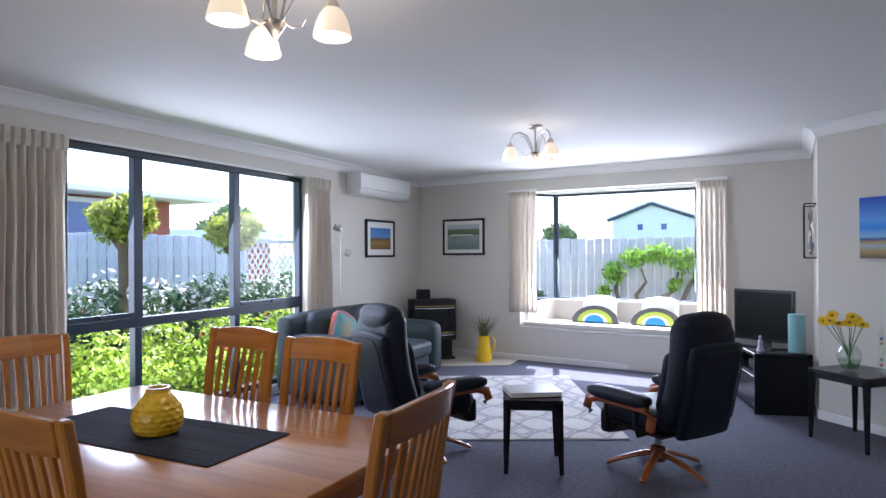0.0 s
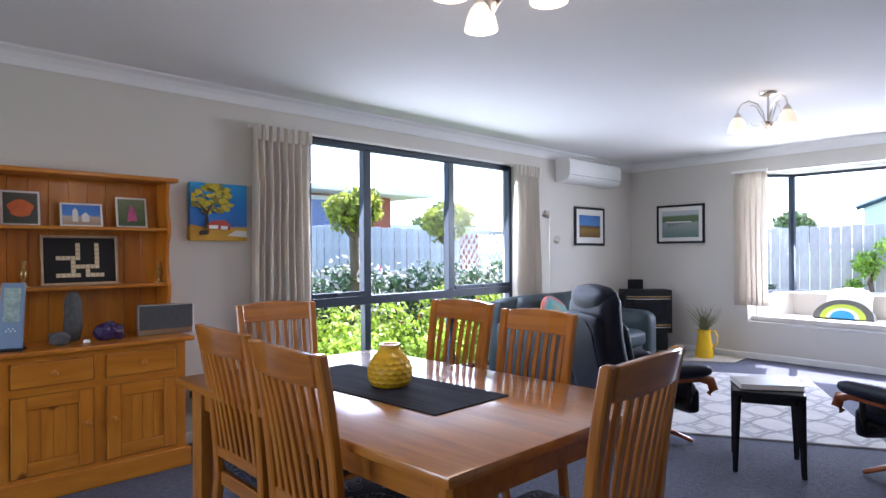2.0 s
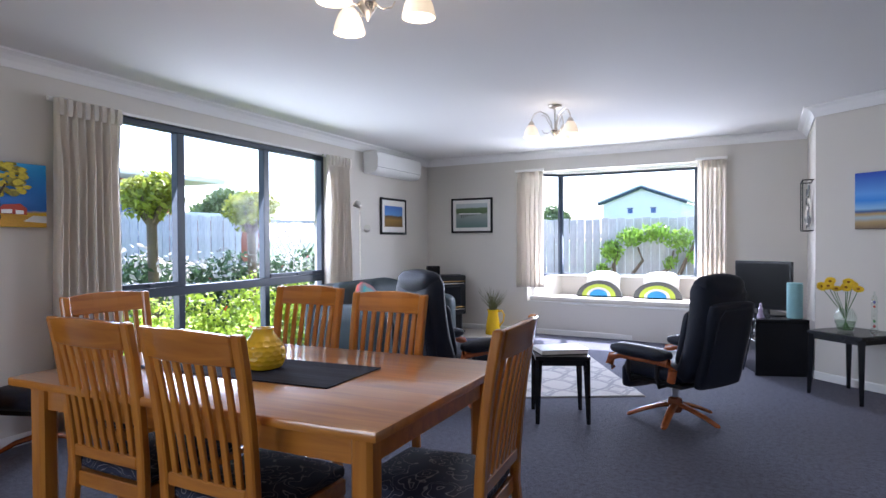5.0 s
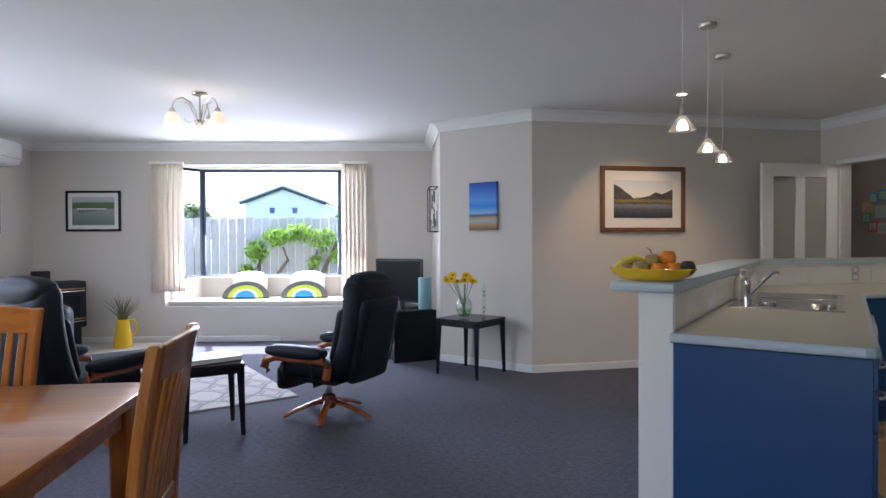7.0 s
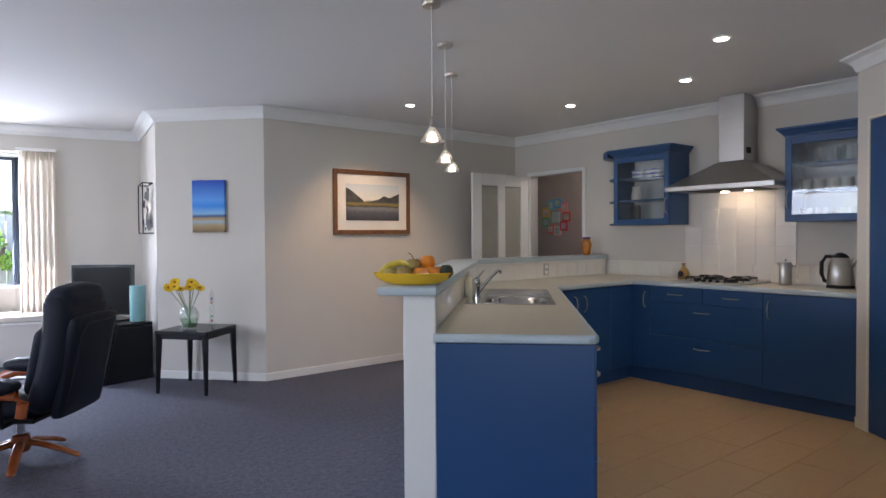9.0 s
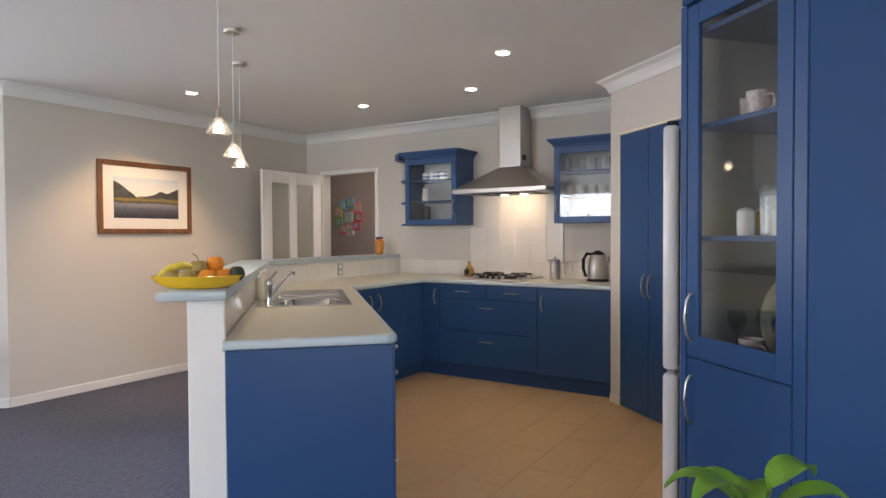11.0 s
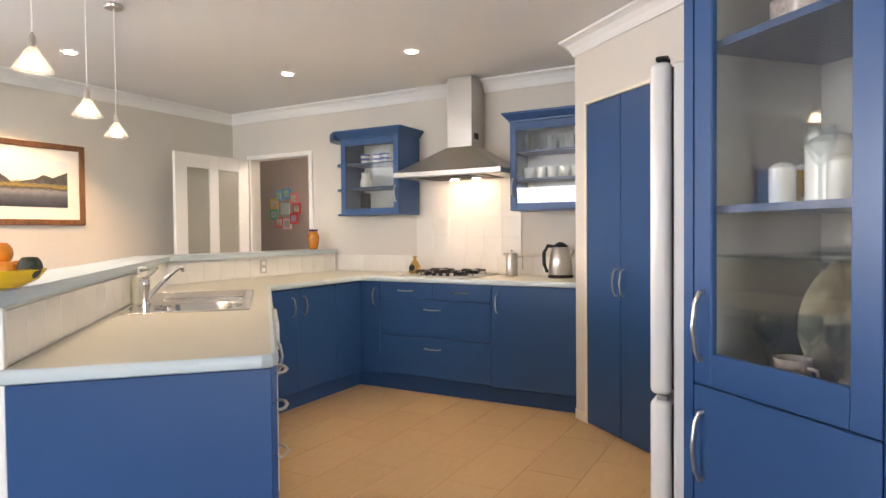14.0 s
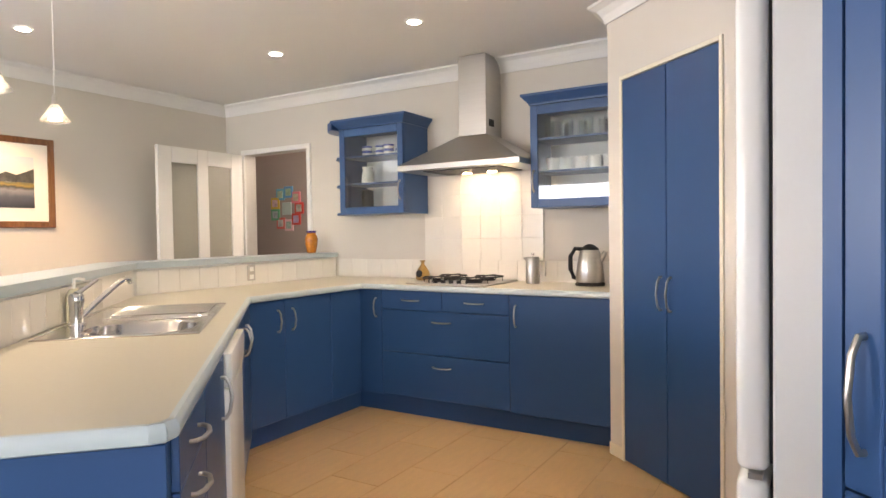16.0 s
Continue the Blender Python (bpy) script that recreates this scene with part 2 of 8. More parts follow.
# ---- building blocks ----
def make_mesh(name, bm, material, smooth=False):
    bmesh.ops.recalc_face_normals(bm, faces=bm.faces)
    me = bpy.data.meshes.new(name)
    bm.to_mesh(me)
    bm.free()
    me.materials.append(material)
    if smooth:
        for p in me.polygons:
            p.use_smooth = True
        me.set_sharp_from_angle(angle=radians(38))
    return me


def part(name, bm, material, parent, label="", smooth=False, m=None):
    ob = new(name, bm if isinstance(bm, bpy.types.Mesh) else make_mesh(name, bm, material, smooth))
    ob.parent = parent
    if m is not None:
        ob.matrix_basis = m
    return tagged(ob, label) if label else ob


def thing(name, m, label, category, group=""):
    ob = new(name)
    ob.empty_display_size = 0.1
    ob.matrix_basis = m
    return tagged(ob, label, category, group)


def solid(name, bm, material, m, label, category="", group="", kind="", smooth=False):
    ob = new(name, make_mesh(name, bm, material, smooth))
    ob.matrix_basis = m
    return tagged(ob, label, category, group, kind)


def box(x0, x1, y0, y1, z0, z1, bevel=0.0, seg=1, bm=None):
    t = bmesh.new()
    bmesh.ops.create_cube(t, size=1)
    bmesh.ops.scale(t, vec=(x1 - x0, y1 - y0, z1 - z0), verts=t.verts)
    bmesh.ops.translate(t, vec=((x0 + x1) / 2, (y0 + y1) / 2, (z0 + z1) / 2), verts=t.verts)
    if bevel:
        bmesh.ops.bevel(t, geom=t.edges[:], offset=bevel, segments=seg, affect="EDGES", profile=0.5)
    return joined(bm, t)


def joined(bm, t):
    if bm is None:
        return t
    me = bpy.data.meshes.new("tmp")
    t.to_mesh(me)
    t.free()
    bm.from_mesh(me)
    bpy.data.meshes.remove(me)
    return bm


def prism(pts, z0, z1, bevel=0.0, bm=None, seg=1):
    t = bmesh.new()
    lo = [t.verts.new((x, y, z0)) for x, y in pts]
    hi = [t.verts.new((x, y, z1)) for x, y in pts]
    t.faces.new(lo[::-1])
    t.faces.new(hi)
    for i in range(len(pts)):
        j = (i + 1) % len(pts)
        t.faces.new((lo[i], lo[j], hi[j], hi[i]))
    if bevel:
        bmesh.ops.bevel(t, geom=t.edges[:], offset=bevel, segments=seg, affect="EDGES", profile=0.5)
    return joined(bm, t)


def lathe(profile, n=24, bm=None, centre=(0, 0, 0), cap=True):
    t = bmesh.new()
    rings = []
    for r, z in profile:
        rings.append([t.verts.new((centre[0] + r * math.cos(2 * math.pi * i / n), centre[1] + r * math.sin(2 * math.pi * i / n), centre[2] + z)) for i in range(n)])
    for a, b in zip(rings, rings[1:]):
        for i in range(n):
            j = (i + 1) % n
            t.faces.new((a[i], a[j], b[j], b[i]))
    if cap:
        t.faces.new(rings[0][::-1])
        t.faces.new(rings[-1])
    return joined(bm, t)


def tube(pts, r, n=8, bm=None, flat=1.0):
    """A round bar along a line of points; r may be one radius or one for each point."""
    t = bmesh.new()
    pts = [Vector(p) for p in pts]
    rs = r if isinstance(r, (list, tuple)) else [r] * len(pts)
    rings = []
    up = Vector((0, 0, 1))
    for k, p in enumerate(pts):
        d = (pts[min(k + 1, len(pts) - 1)] - pts[max(k - 1, 0)]).normalized()
        ref = up if abs(d.z) < 0.95 else Vector((0, 1, 0))
        a = d.cross(ref).normalized()
        b = a.cross(d).normalized()
        rings.append([t.verts.new(p + rs[k] * (math.cos(2 * math.pi * i / n) * a + flat * math.sin(2 * math.pi * i / n) * b)) for i in range(n)])
    for a, b in zip(rings, rings[1:]):
        for i in range(n):
            j = (i + 1) % n
            t.faces.new((a[i], a[j], b[j], b[i]))
    t.faces.new(rings[0][::-1])
    t.faces.new(rings[-1])
    return joined(bm, t)


def strip(line, width, thick, bm=None):
    """A flat slat: a line of (x, y, z), spread by width along x and thick along y."""
    t = bmesh.new()
    rows = []
    for x, y, z in line:
        rows.append([t.verts.new((x + sx * width / 2, y + sy * thick / 2, z)) for sx, sy in ((-1, -1), (1, -1), (1, 1), (-1, 1))])
    for a, b in zip(rows, rows[1:]):
        for i in range(4):
            j = (i + 1) % 4
            t.faces.new((a[i], a[j], b[j], b[i]))
    t.faces.new(rows[0][::-1])
    t.faces.new(rows[-1])
    bmesh.ops.bevel(t, geom=[e for e in t.edges], offset=min(width, thick) * 0.18, segments=1, affect="EDGES")
    return joined(bm, t)


def puffy(x0, x1, y0, y1, z0, z1, r=0.04, puff=0.02, n=8, bm=None):
    """An upholstered pad: a rounded block with swollen faces."""
    t = bmesh.new()
    bmesh.ops.create_cube(t, size=2)
    bmesh.ops.subdivide_edges(t, edges=t.edges[:], cuts=n, use_grid_fill=True)
    hx, hy, hz = (x1 - x0) / 2, (y1 - y0) / 2, (z1 - z0) / 2
    for v in t.verts:
        p = v.co.copy()
        q = Vector((p.x * hx, p.y * hy, p.z * hz))
        inner = Vector([max(-h + r, min(h - r, c)) for c, h in zip(q, (hx, hy, hz))])
        d = q - inner
        if d.length > 1e-6:
            q = inner + d.normalized() * r
        sw = puff * (1 - min(1, abs(p.x)) ** 2) * (1 - min(1, abs(p.y)) ** 2)
        if abs(p.z) > 0.99:
            q.z += math.copysign(sw, p.z)
        sw = puff * (1 - min(1, abs(p.x)) ** 2) * (1 - min(1, abs(p.z)) ** 2)
        if abs(p.y) > 0.99:
            q.y += math.copysign(sw, p.y)
        v.co = q + Vector(((x0 + x1) / 2, (y0 + y1) / 2, (z0 + z1) / 2))
    return joined(bm, t)


def arc(c, r, a0, a1, n, plane="xz"):
    out = []
    for i in range(n + 1):
        a = radians(a0 + (a1 - a0) * i / n)
        p = (c[0] + r * math.cos(a), c[1], c[2] + r * math.sin(a)) if plane == "xz" else (c[0], c[1] + r * math.cos(a), c[2] + r * math.sin(a)) if plane == "yz" else (c[0] + r * math.cos(a), c[1] + r * math.sin(a), c[2])
        out.append(p)
    return out


def wall_with_holes(length, height, thick, holes, m, name, label, material=M_WALL):
    """A wall along x from 0, inner face at y=0, body behind it; holes are (x0, x1, z0, z1)."""
    xs = sorted({0, length, *[h[0] for h in holes], *[h[1] for h in holes]})
    bm = bmesh.new()
    for a, b in zip(xs, xs[1:]):
        cuts = sorted([(h[2], h[3]) for h in holes if h[0] <= a and h[1] >= b])
        z = 0.0
        for z0, z1 in cuts + [(height, height)]:
            if z0 > z + 1e-4:
                box(a, b, 0, thick, z, z0, bm=bm)
            z = z1
    bmesh.ops.remove_doubles(bm, verts=bm.verts, dist=1e-5)
    return solid(name, bm, material, m, label, "wall", kind="structure")


def along(p0, p1):
    """The pose whose x runs from p0 to p1 on the floor, and the distance."""
    d = Vector(p1) - Vector(p0)
    return pose(p0[0], p0[1], 0, 0, 0, math.degrees(math.atan2(d.y, d.x))), d.length


def trim_run(name, p0, p1, profile, material, label, m=Matrix.Identity(4), e0=0.0, e1=0.0):
    """A moulding between two floor points; profile is (out from the wall, z), the room on the right-hand side (-y)."""
    a, length = along(p0, p1)
    bm = bmesh.new()
    ends = []
    for x, e in ((0.0, e0), (length, e1)):
        ends.append([bm.verts.new((x + (1 if x == 0 else -1) * e * o, -o, z)) for o, z in profile])
    for i in range(len(profile)):
        j = (i + 1) % len(profile)
        bm.faces.new((ends[0][i], ends[0][j], ends[1][j], ends[1][i]))
    bm.faces.new(ends[0])
    bm.faces.new(ends[1][::-1])
    return solid(name, bm, material, m @ a, label, "trim", kind="structure")


CORNICE = [(0.003, CEIL - 0.10), (0.012, CEIL - 0.10), (0.018, CEIL - 0.085), (0.03, CEIL - 0.06), (0.055, CEIL - 0.032), (0.085, CEIL - 0.018), (0.095, CEIL - 0.016), (0.10, CEIL - 0.003), (0.003, CEIL - 0.003)]
SKIRT = [(0.003, 0.002), (0.014, 0.002), (0.014, 0.065), (0.008, 0.075), (0.003, 0.075)]

# ---- large structure ----
def world_of(m, x, y):
    p = m @ Vector((x, y, 0))
    return (p.x, p.y)


NW = (-4.704, 7.52)                 # corner of window wall and bay wall
SW = world_of(WALLM, 0, -3.2)
BAY_R = (0.25, 7.36)                # end of the bay wall by the television
CORNER2 = (0.27, 5.98)
CORNER = (1.1, 5.3)
BACK = world_of(KM, 3.195, 0)
BACK_P = world_of(KM, 3.195, -3.87)
PAN0 = world_of(KM, 2.56, -3.87)
PAN1 = world_of(KM, 1.5, -5.10)
FR1 = world_of(KM, 1.42, -5.45)
TALL = world_of(KM, -0.27, -5.95)
SE = (2.2, -3.2)

floor_pts = [SW, SE, TALL, FR1, PAN1, PAN0, BACK_P, BACK, CORNER, CORNER2, BAY_R, (-0.6, 8.2), (-3.1, 8.2), NW]
solid("floor", prism([(-5.2, -3.4), (6.6, -3.4), (6.6, 8.4), (-5.2, 8.4)], -0.14, -0.004), M_GROUT, Matrix.Identity(4), "concrete slab under the rooms", "floor", kind="structure")
tile_edge = [world_of(KM, *p) for p in ((-0.35, -3.72), (0.02, -3.72), (1.45, -2.3), (1.45, -1.25), (3.19, -1.25), (3.19, -3.86), (2.57, -3.86), (1.5, -5.1), (-0.2, -5.1))]
carpet = prism([(-5.0, -3.35), (6.5, -3.35), (6.5, 8.2), (-5.0, 8.2)], -0.003, 0.0)
solid("carpet", carpet, M_CARPET, Matrix.Identity(4), "blue-grey cut pile carpet over the living area", "carpet", kind="structure")
solid("ceiling", prism([(-5.2, -3.4), (6.6, -3.4), (6.6, 8.4), (-5.2, 8.4)], CEIL, CEIL + 0.12), M_CEIL, Matrix.Identity(4), "plain white painted ceiling", "ceiling", kind="structure")

# long window wall: x along the wall from SW to NW, room on the right
wa, wl = along(SW, NW)
W0 = 3.2                            # distance of WALLM's origin along the wall
wall_with_holes(wl, CEIL, 0.16, [(W0 + 2.26, W0 + 4.90, 0.10, 2.24)], wa, "wall_west", "warm grey plaster wall with the long garden window")
ba, bl = along(NW, BAY_R)
wall_with_holes(bl, CEIL, 0.14, [(1.61, 4.09, 0.44, 2.22)], ba, "wall_north", "warm grey plaster wall with the bay window")
for nm, p, q, lab in (("wall_television", BAY_R, CORNER2, "warm grey plaster return wall beside the television"), ("wall_angled", CORNER2, CORNER, "angled warm grey plaster wall with the beach canvas"),
                      ("wall_picture", CORNER, BACK, "warm grey plaster wall with the framed landscape")):
    a, length = along(p, q)
    wall_with_holes(length, CEIL, 0.12, [], a, nm, lab)
a, length = along(BACK, BACK_P)
wall_with_holes(length, CEIL, 0.12, [(0.26, 1.04, 0.0, 2.01)], a, "wall_cooker", "warm grey plaster wall with hall doorway and cooker")
a, length = along(BACK_P, PAN0)
wall_with_holes(length, CEIL, 0.12, [], a, "wall_pantry_return", "short plaster return beside the pantry")
pa, plen = along(PAN0, PAN1)
wall_with_holes(plen, CEIL, 0.12, [(0.14, 0.84, 0.0, 2.05)], pa, "wall_pantry", "angled plaster wall round the corner pantry")
for nm, p, q, lab in (("wall_fridge", PAN1, FR1, "plaster wall behind the fridge"), ("wall_recess", FR1, TALL, "plaster wall behind the tall cabinet"), ("wall_east", TALL, SE, "plain plaster side wall")):
    a, length = along(p, q)
    wall_with_holes(length, CEIL, 0.12, [], a, nm, lab)
# the opening is made for the added fill window
a, length = along(SE, SW)
wall_with_holes(length, CEIL, 0.14, [(3.0, 5.2, 0.5, 2.2)], a, "wall_south", "plain plaster wall behind the walker with an added window opening")

ring = [SW, NW, BAY_R, CORNER2, CORNER, BACK, BACK_P, PAN0, PAN1, FR1, TALL, SE]
for i in range(len(ring)):
    p, q = ring[i], ring[(i + 1) % len(ring)]
    prv, nxt = ring[i - 1], ring[(i + 2) % len(ring)]

    def turn(u, v, w):
        a0 = math.atan2(v[1] - u[1], v[0] - u[0])
        a1 = math.atan2(w[1] - v[1], w[0] - v[0])
        d = (a1 - a0 + math.pi) % (2 * math.pi) - math.pi
        return math.tan(-d / 2)
    trim_run("cornice", p, q, CORNICE, M_CEIL, "white coved plaster cornice under the ceiling", e0=turn(prv, p, q), e1=turn(p, q, nxt))
for p, q in ((SW, NW), (NW, BAY_R), (BAY_R, CORNER2), (CORNER2, CORNER), (CORNER, world_of(KM, 2.2, 0)), (TALL, SE), (SE, SW)):
    trim_run("baseboard", p, q, SKIRT, M_TRIM, "low white painted skirting board")

# ---- windows ----
def pane(parent, pts, z0, z1, m=None):
    """A glass pane over the line pts[0]-pts[1] on the floor."""
    (x0, y0), (x1, y1) = pts
    bm = bmesh.new()
    bm.faces.new([bm.verts.new(c) for c in ((x0, y0, z0), (x1, y1, z0), (x1, y1, z1), (x0, y0, z1))])
    ob = part("pane", bm, M_GLASS, parent, m=m)
    ob.visible_shadow = False
    return ob


win = thing("window_1", WALLM, "long navy aluminium window onto the garden, closed", "window")
tagged(win, kind="structure")
YS, YM = (2.26, 4.90), (2.88, 3.94)
for y in (YS[0] + 0.025, YS[1] - 0.025):
    part("window_frame", box(-0.10, -0.03, y - 0.025, y + 0.025, 0.10, 2.24, 0.004), M_NAVY, win)
for z, h in ((0.125, 0.05), (0.885, 0.075), (2.215, 0.05)):
    part("window_frame", box(-0.101, -0.029, YS[0] + 0.05, YS[1] - 0.05, z - h / 2, z + h / 2, 0.004), M_NAVY, win)
for y in YM:
    part("mullion", box(-0.10, -0.028, y - 0.04, y + 0.04, 0.923, 2.19, 0.004), M_NAVY, win)
    part("mullion", box(-0.10, -0.028, y - 0.032, y + 0.032, 0.15, 0.847, 0.004), M_NAVY, win)
edges = [YS[0], *YM, YS[1]]
for y0, y1 in zip(edges, edges[1:]):
    for z0, z1 in ((0.15, 0.847), (0.923, 2.19)):
        pane(win, ((-0.07, y0 + 0.03), (-0.07, y1 - 0.03)), z0, z1)
for y0, y1 in ((edges[0], edges[1]), (edges[2], edges[3])):
    part("sash", box(-0.06, -0.024, y0 + 0.05, y1 - 0.04, 0.925, 0.965, 0.003), M_NAVY, win)
    part("catch", box(-0.024, -0.004, (y0 + y1) / 2 - 0.03, (y0 + y1) / 2 + 0.03, 0.935, 0.955, 0.003), M_NAVY, win)
part("window_sill", box(-0.03, 0.012, YS[0] - 0.03, YS[1] + 0.03, 0.07, 0.10, 0.005), M_TRIM, win)
part("reveal", box(-0.028, 0.004, YS[0], YS[1], 2.24, 2.262), M_TRIM, win)

bay = thing("window_2", pose(0, 0, 0), "box bay window with navy frames and a window seat", "window")
tagged(bay, kind="structure")
BL, BR, BF = -3.08, -0.62, 8.06
fl, fr = (-2.80, BF), (-0.96, BF)
sl, sr = (BL, 7.64), (BR, 7.56)
for (a0, b0) in ((sl, fl), (fl, fr), (fr, sr)):
    m, L = along(a0, b0)
    for z, h in ((0.79, 0.035), (2.205, 0.03)):
        part("window_frame", box(0.03, L - 0.03, -0.03, 0.04, z - h / 2, z + h / 2, 0.004), M_NAVY, bay, m=m)
    pane(bay, ((0.03, 0), (L - 0.03, 0)), 0.83, 2.16, m=m)
    part("bay_wall", box(0, L, -0.04, 0.10, 0.0, 0.768), M_WALL, bay, "white painted wall below the bay panes", m=m)
for p in (sl, fl, fr, sr):
    part("window_frame", lathe([(0.042, 0.77), (0.042, 2.22)], 8, centre=(p[0], p[1], 0)), M_NAVY, bay)
part("bay_roof", prism([(BL - 0.1, 7.66), (BR + 0.1, 7.66), (fr[0] + 0.1, BF + 0.12), (fl[0] - 0.1, BF + 0.12)], 2.222, 2.42), M_CEIL, bay, "white bay soffit")
part("window_sill", prism([(BL + 0.03, 7.68), (fl[0], BF - 0.11), (fr[0], BF - 0.11), (BR - 0.03, 7.62), (fr[0] + 0.02, BF - 0.03), (fl[0] - 0.02, BF - 0.03)], 0.768, 0.79), M_TRIM, bay)
part("seat_base", prism([(BL, 7.50), (BR, 7.34), (BR, 7.6), (fr[0], BF - 0.05), (fl[0], BF - 0.05), (BL, 7.66)], 0.0, 0.42), M_WALL, bay, "painted front of the window seat")
part("seat_ledge", prism([(BL - 0.02, 7.485), (BR + 0.02, 7.32), (BR + 0.02, 7.6), (fr[0], BF - 0.05), (fl[0], BF - 0.05), (BL - 0.02, 7.66)], 0.422, 0.447, 0.006), M_TRIM, bay)
solid("seat_squab", prism([(BL + 0.01, 7.49), (BR - 0.01, 7.33), (BR - 0.01, 7.58), (fr[0] - 0.02, BF - 0.10), (fl[0] + 0.02, BF - 0.10), (BL + 0.01, 7.64)], 0.449, 0.515, 0.02, seg=3), M_CUSHION, pose(0, 0, 0), "long cream upholstered squab on the window seat", "cushion", smooth=True)


def curtain(m, width, z0, z1, label, folds=7, seed=0):
    """Pleated cloth along local y from 0 to width, hung on a rail at local x=0."""
    rnd = random.Random(seed)
    t = thing("curtain", m, label, "curtain", "cream curtains")
    bm = bmesh.new()
    n, k = folds * 10, 14
    ph = [rnd.uniform(-0.5, 0.5) for _ in range(folds + 1)]
    grid = []
    for j in range(k + 1):
        z = z1 + (z0 - z1) * j / k
        g = min(1, j / 3)
        row = []
        for i in range(n + 1):
            s = i / n
            a = 2 * math.pi * (s * folds + 0.12 * ph[int(s * folds)] * g)
            amp = 0.014 + 0.03 * g + 0.008 * math.sin(3.1 * s * folds + j * 0.2)
            row.append(bm.verts.new((amp * math.sin(a) + 0.012 * math.sin(j * 0.5 + s * 4) * g, width * s + 0.012 * math.sin(2 * a) * g, z)))
        grid.append(row)
    for j in range(k):
        for i in range(n):
            bm.faces.new((grid[j][i], grid[j][i + 1], grid[j + 1][i + 1], grid[j + 1][i]))
    ob = part("drape", bm, M_CURTAIN, t, smooth=True)
    md = ob.modifiers.new("thickness", "SOLIDIFY")
    md.thickness = 0.004
    hd = bmesh.new()
    for i in range(folds):
        y = width * (i + 0.5) / folds
        strip([(0.022, y, z1 - 0.11), (0.03, y, z1 - 0.05), (0.024, y, z1 + 0.002)], 0.02, 0.035, hd)
    part("pleat", hd, M_CURTAIN, t)
    part("rail", box(-0.045, -0.02, -0.02, width + 0.02, z1 - 0.02, z1 + 0.012, 0.004), M_TRIM, t, "white curtain track")
    return t


curtain(WALLM @ pose(0.075, 1.74, 0), 0.50, 0.04, 2.245, "cream pleated curtain drawn back beside the garden window", 8, 1)
curtain(WALLM @ pose(0.075, 4.80, 0), 0.48, 0.04, 2.245, "cream pleated curtain drawn back beside the garden window", 7, 2)
bang = math.degrees(math.atan2(BAY_R[1] - NW[1], BAY_R[0] - NW[0]))
BAYM = pose(NW[0], NW[1], 0, 0, 0, bang)
curtain(BAYM @ pose(1.88, -0.075, 0, 0, 0, 90), 0.38, 0.64, 2.235, "short cream curtain beside the bay window", 6, 3)
curtain(BAYM @ pose(4.14, -0.075, 0, 0, 0, 90), 0.31, 0.55, 2.235, "short cream curtain beside the bay window", 6, 4)

# ---- kitchen: joinery ----
def handle(parent, m, length=0.13):
    h = length / 2
    return part("handle", tube([(-h, 0.0, 0), (-h, -0.012, 0), (-h * 0.7, -0.026, 0), (0, -0.034, 0), (h * 0.7, -0.026, 0), (h, -0.012, 0), (h, 0.0, 0)], 0.0062, 8, flat=0.8), M_STEEL, parent, "satin steel bow handle", True, m)


def front(root, name, x0, x1, z0, z1, hx=None, hz=None, upright=False, y=0.0, hl=0.13):
    """A flat door or drawer front with its handle, in a unit whose front plane is local y=0 (room on -y)."""
    ob = part(name, box(x0 + 0.0018, x1 - 0.0018, y - 0.018, y, z0 + 0.0018, z1 - 0.0018, 0.0022), M_BLUE, root)
    if hx is not None:
        handle(ob, pose(hx, y - 0.018, hz) @ (pose(0, 0, 0, 0, 90, 0) if upright else Matrix.Identity(4)), hl)
    return ob


def unit(m, x0, x1, depth, label, z0=0.12, z1=0.855, category="cabinet"):
    t = thing("base_cabinet", m, label, category, "blue base cabinets")
    part("body", box(x0 + 0.001, x1 - 0.001, 0.001, depth, z0, z1), M_BLUE, t)
    return t


# cooker wall: local x runs along -y of the kitchen (from the corner to the pantry), front plane at x=2.60
CW = KM @ pose(2.618, 0, 0, 0, 0, -90)
lab = "glossy blue base cabinet under the pale laminate bench"
u1 = unit(CW, 2.06, 2.26, 0.56, lab)
front(u1, "door", 2.06, 2.26, 0.13, 0.865, 2.215, 0.74, True)
u2 = unit(CW, 2.26, 3.235, 0.56, "blue drawer cabinet with four drawers below the hob")
front(u2, "drawer", 2.26, 2.75, 0.735, 0.865, 2.505, 0.80)
front(u2, "drawer", 2.75, 3.235, 0.735, 0.865, 2.99, 0.80)
front(u2, "drawer", 2.26, 3.235, 0.443, 0.732, 2.745, 0.662)
front(u2, "drawer", 2.26, 3.235, 0.14, 0.44, 2.745, 0.362)
u3 = unit(CW, 3.235, 3.868, 0.56, lab)
front(u3, "door", 3.235, 3.868, 0.13, 0.865, 3.28, 0.735, True)
# corner run: front plane y=-2.06, room towards -y
CR = KM @ pose(0, -2.06, 0)
u4 = unit(CR, 1.52, 2.62, 0.66, "blue double-door base cabinet in the kitchen corner")
front(u4, "door", 1.53, 1.86, 0.13, 0.865, 1.80, 0.735, True)
front(u4, "door", 1.86, 2.28, 0.13, 0.865, 1.92, 0.735, True)
front(u4, "panel", 2.28, 2.598, 0.13, 0.865)
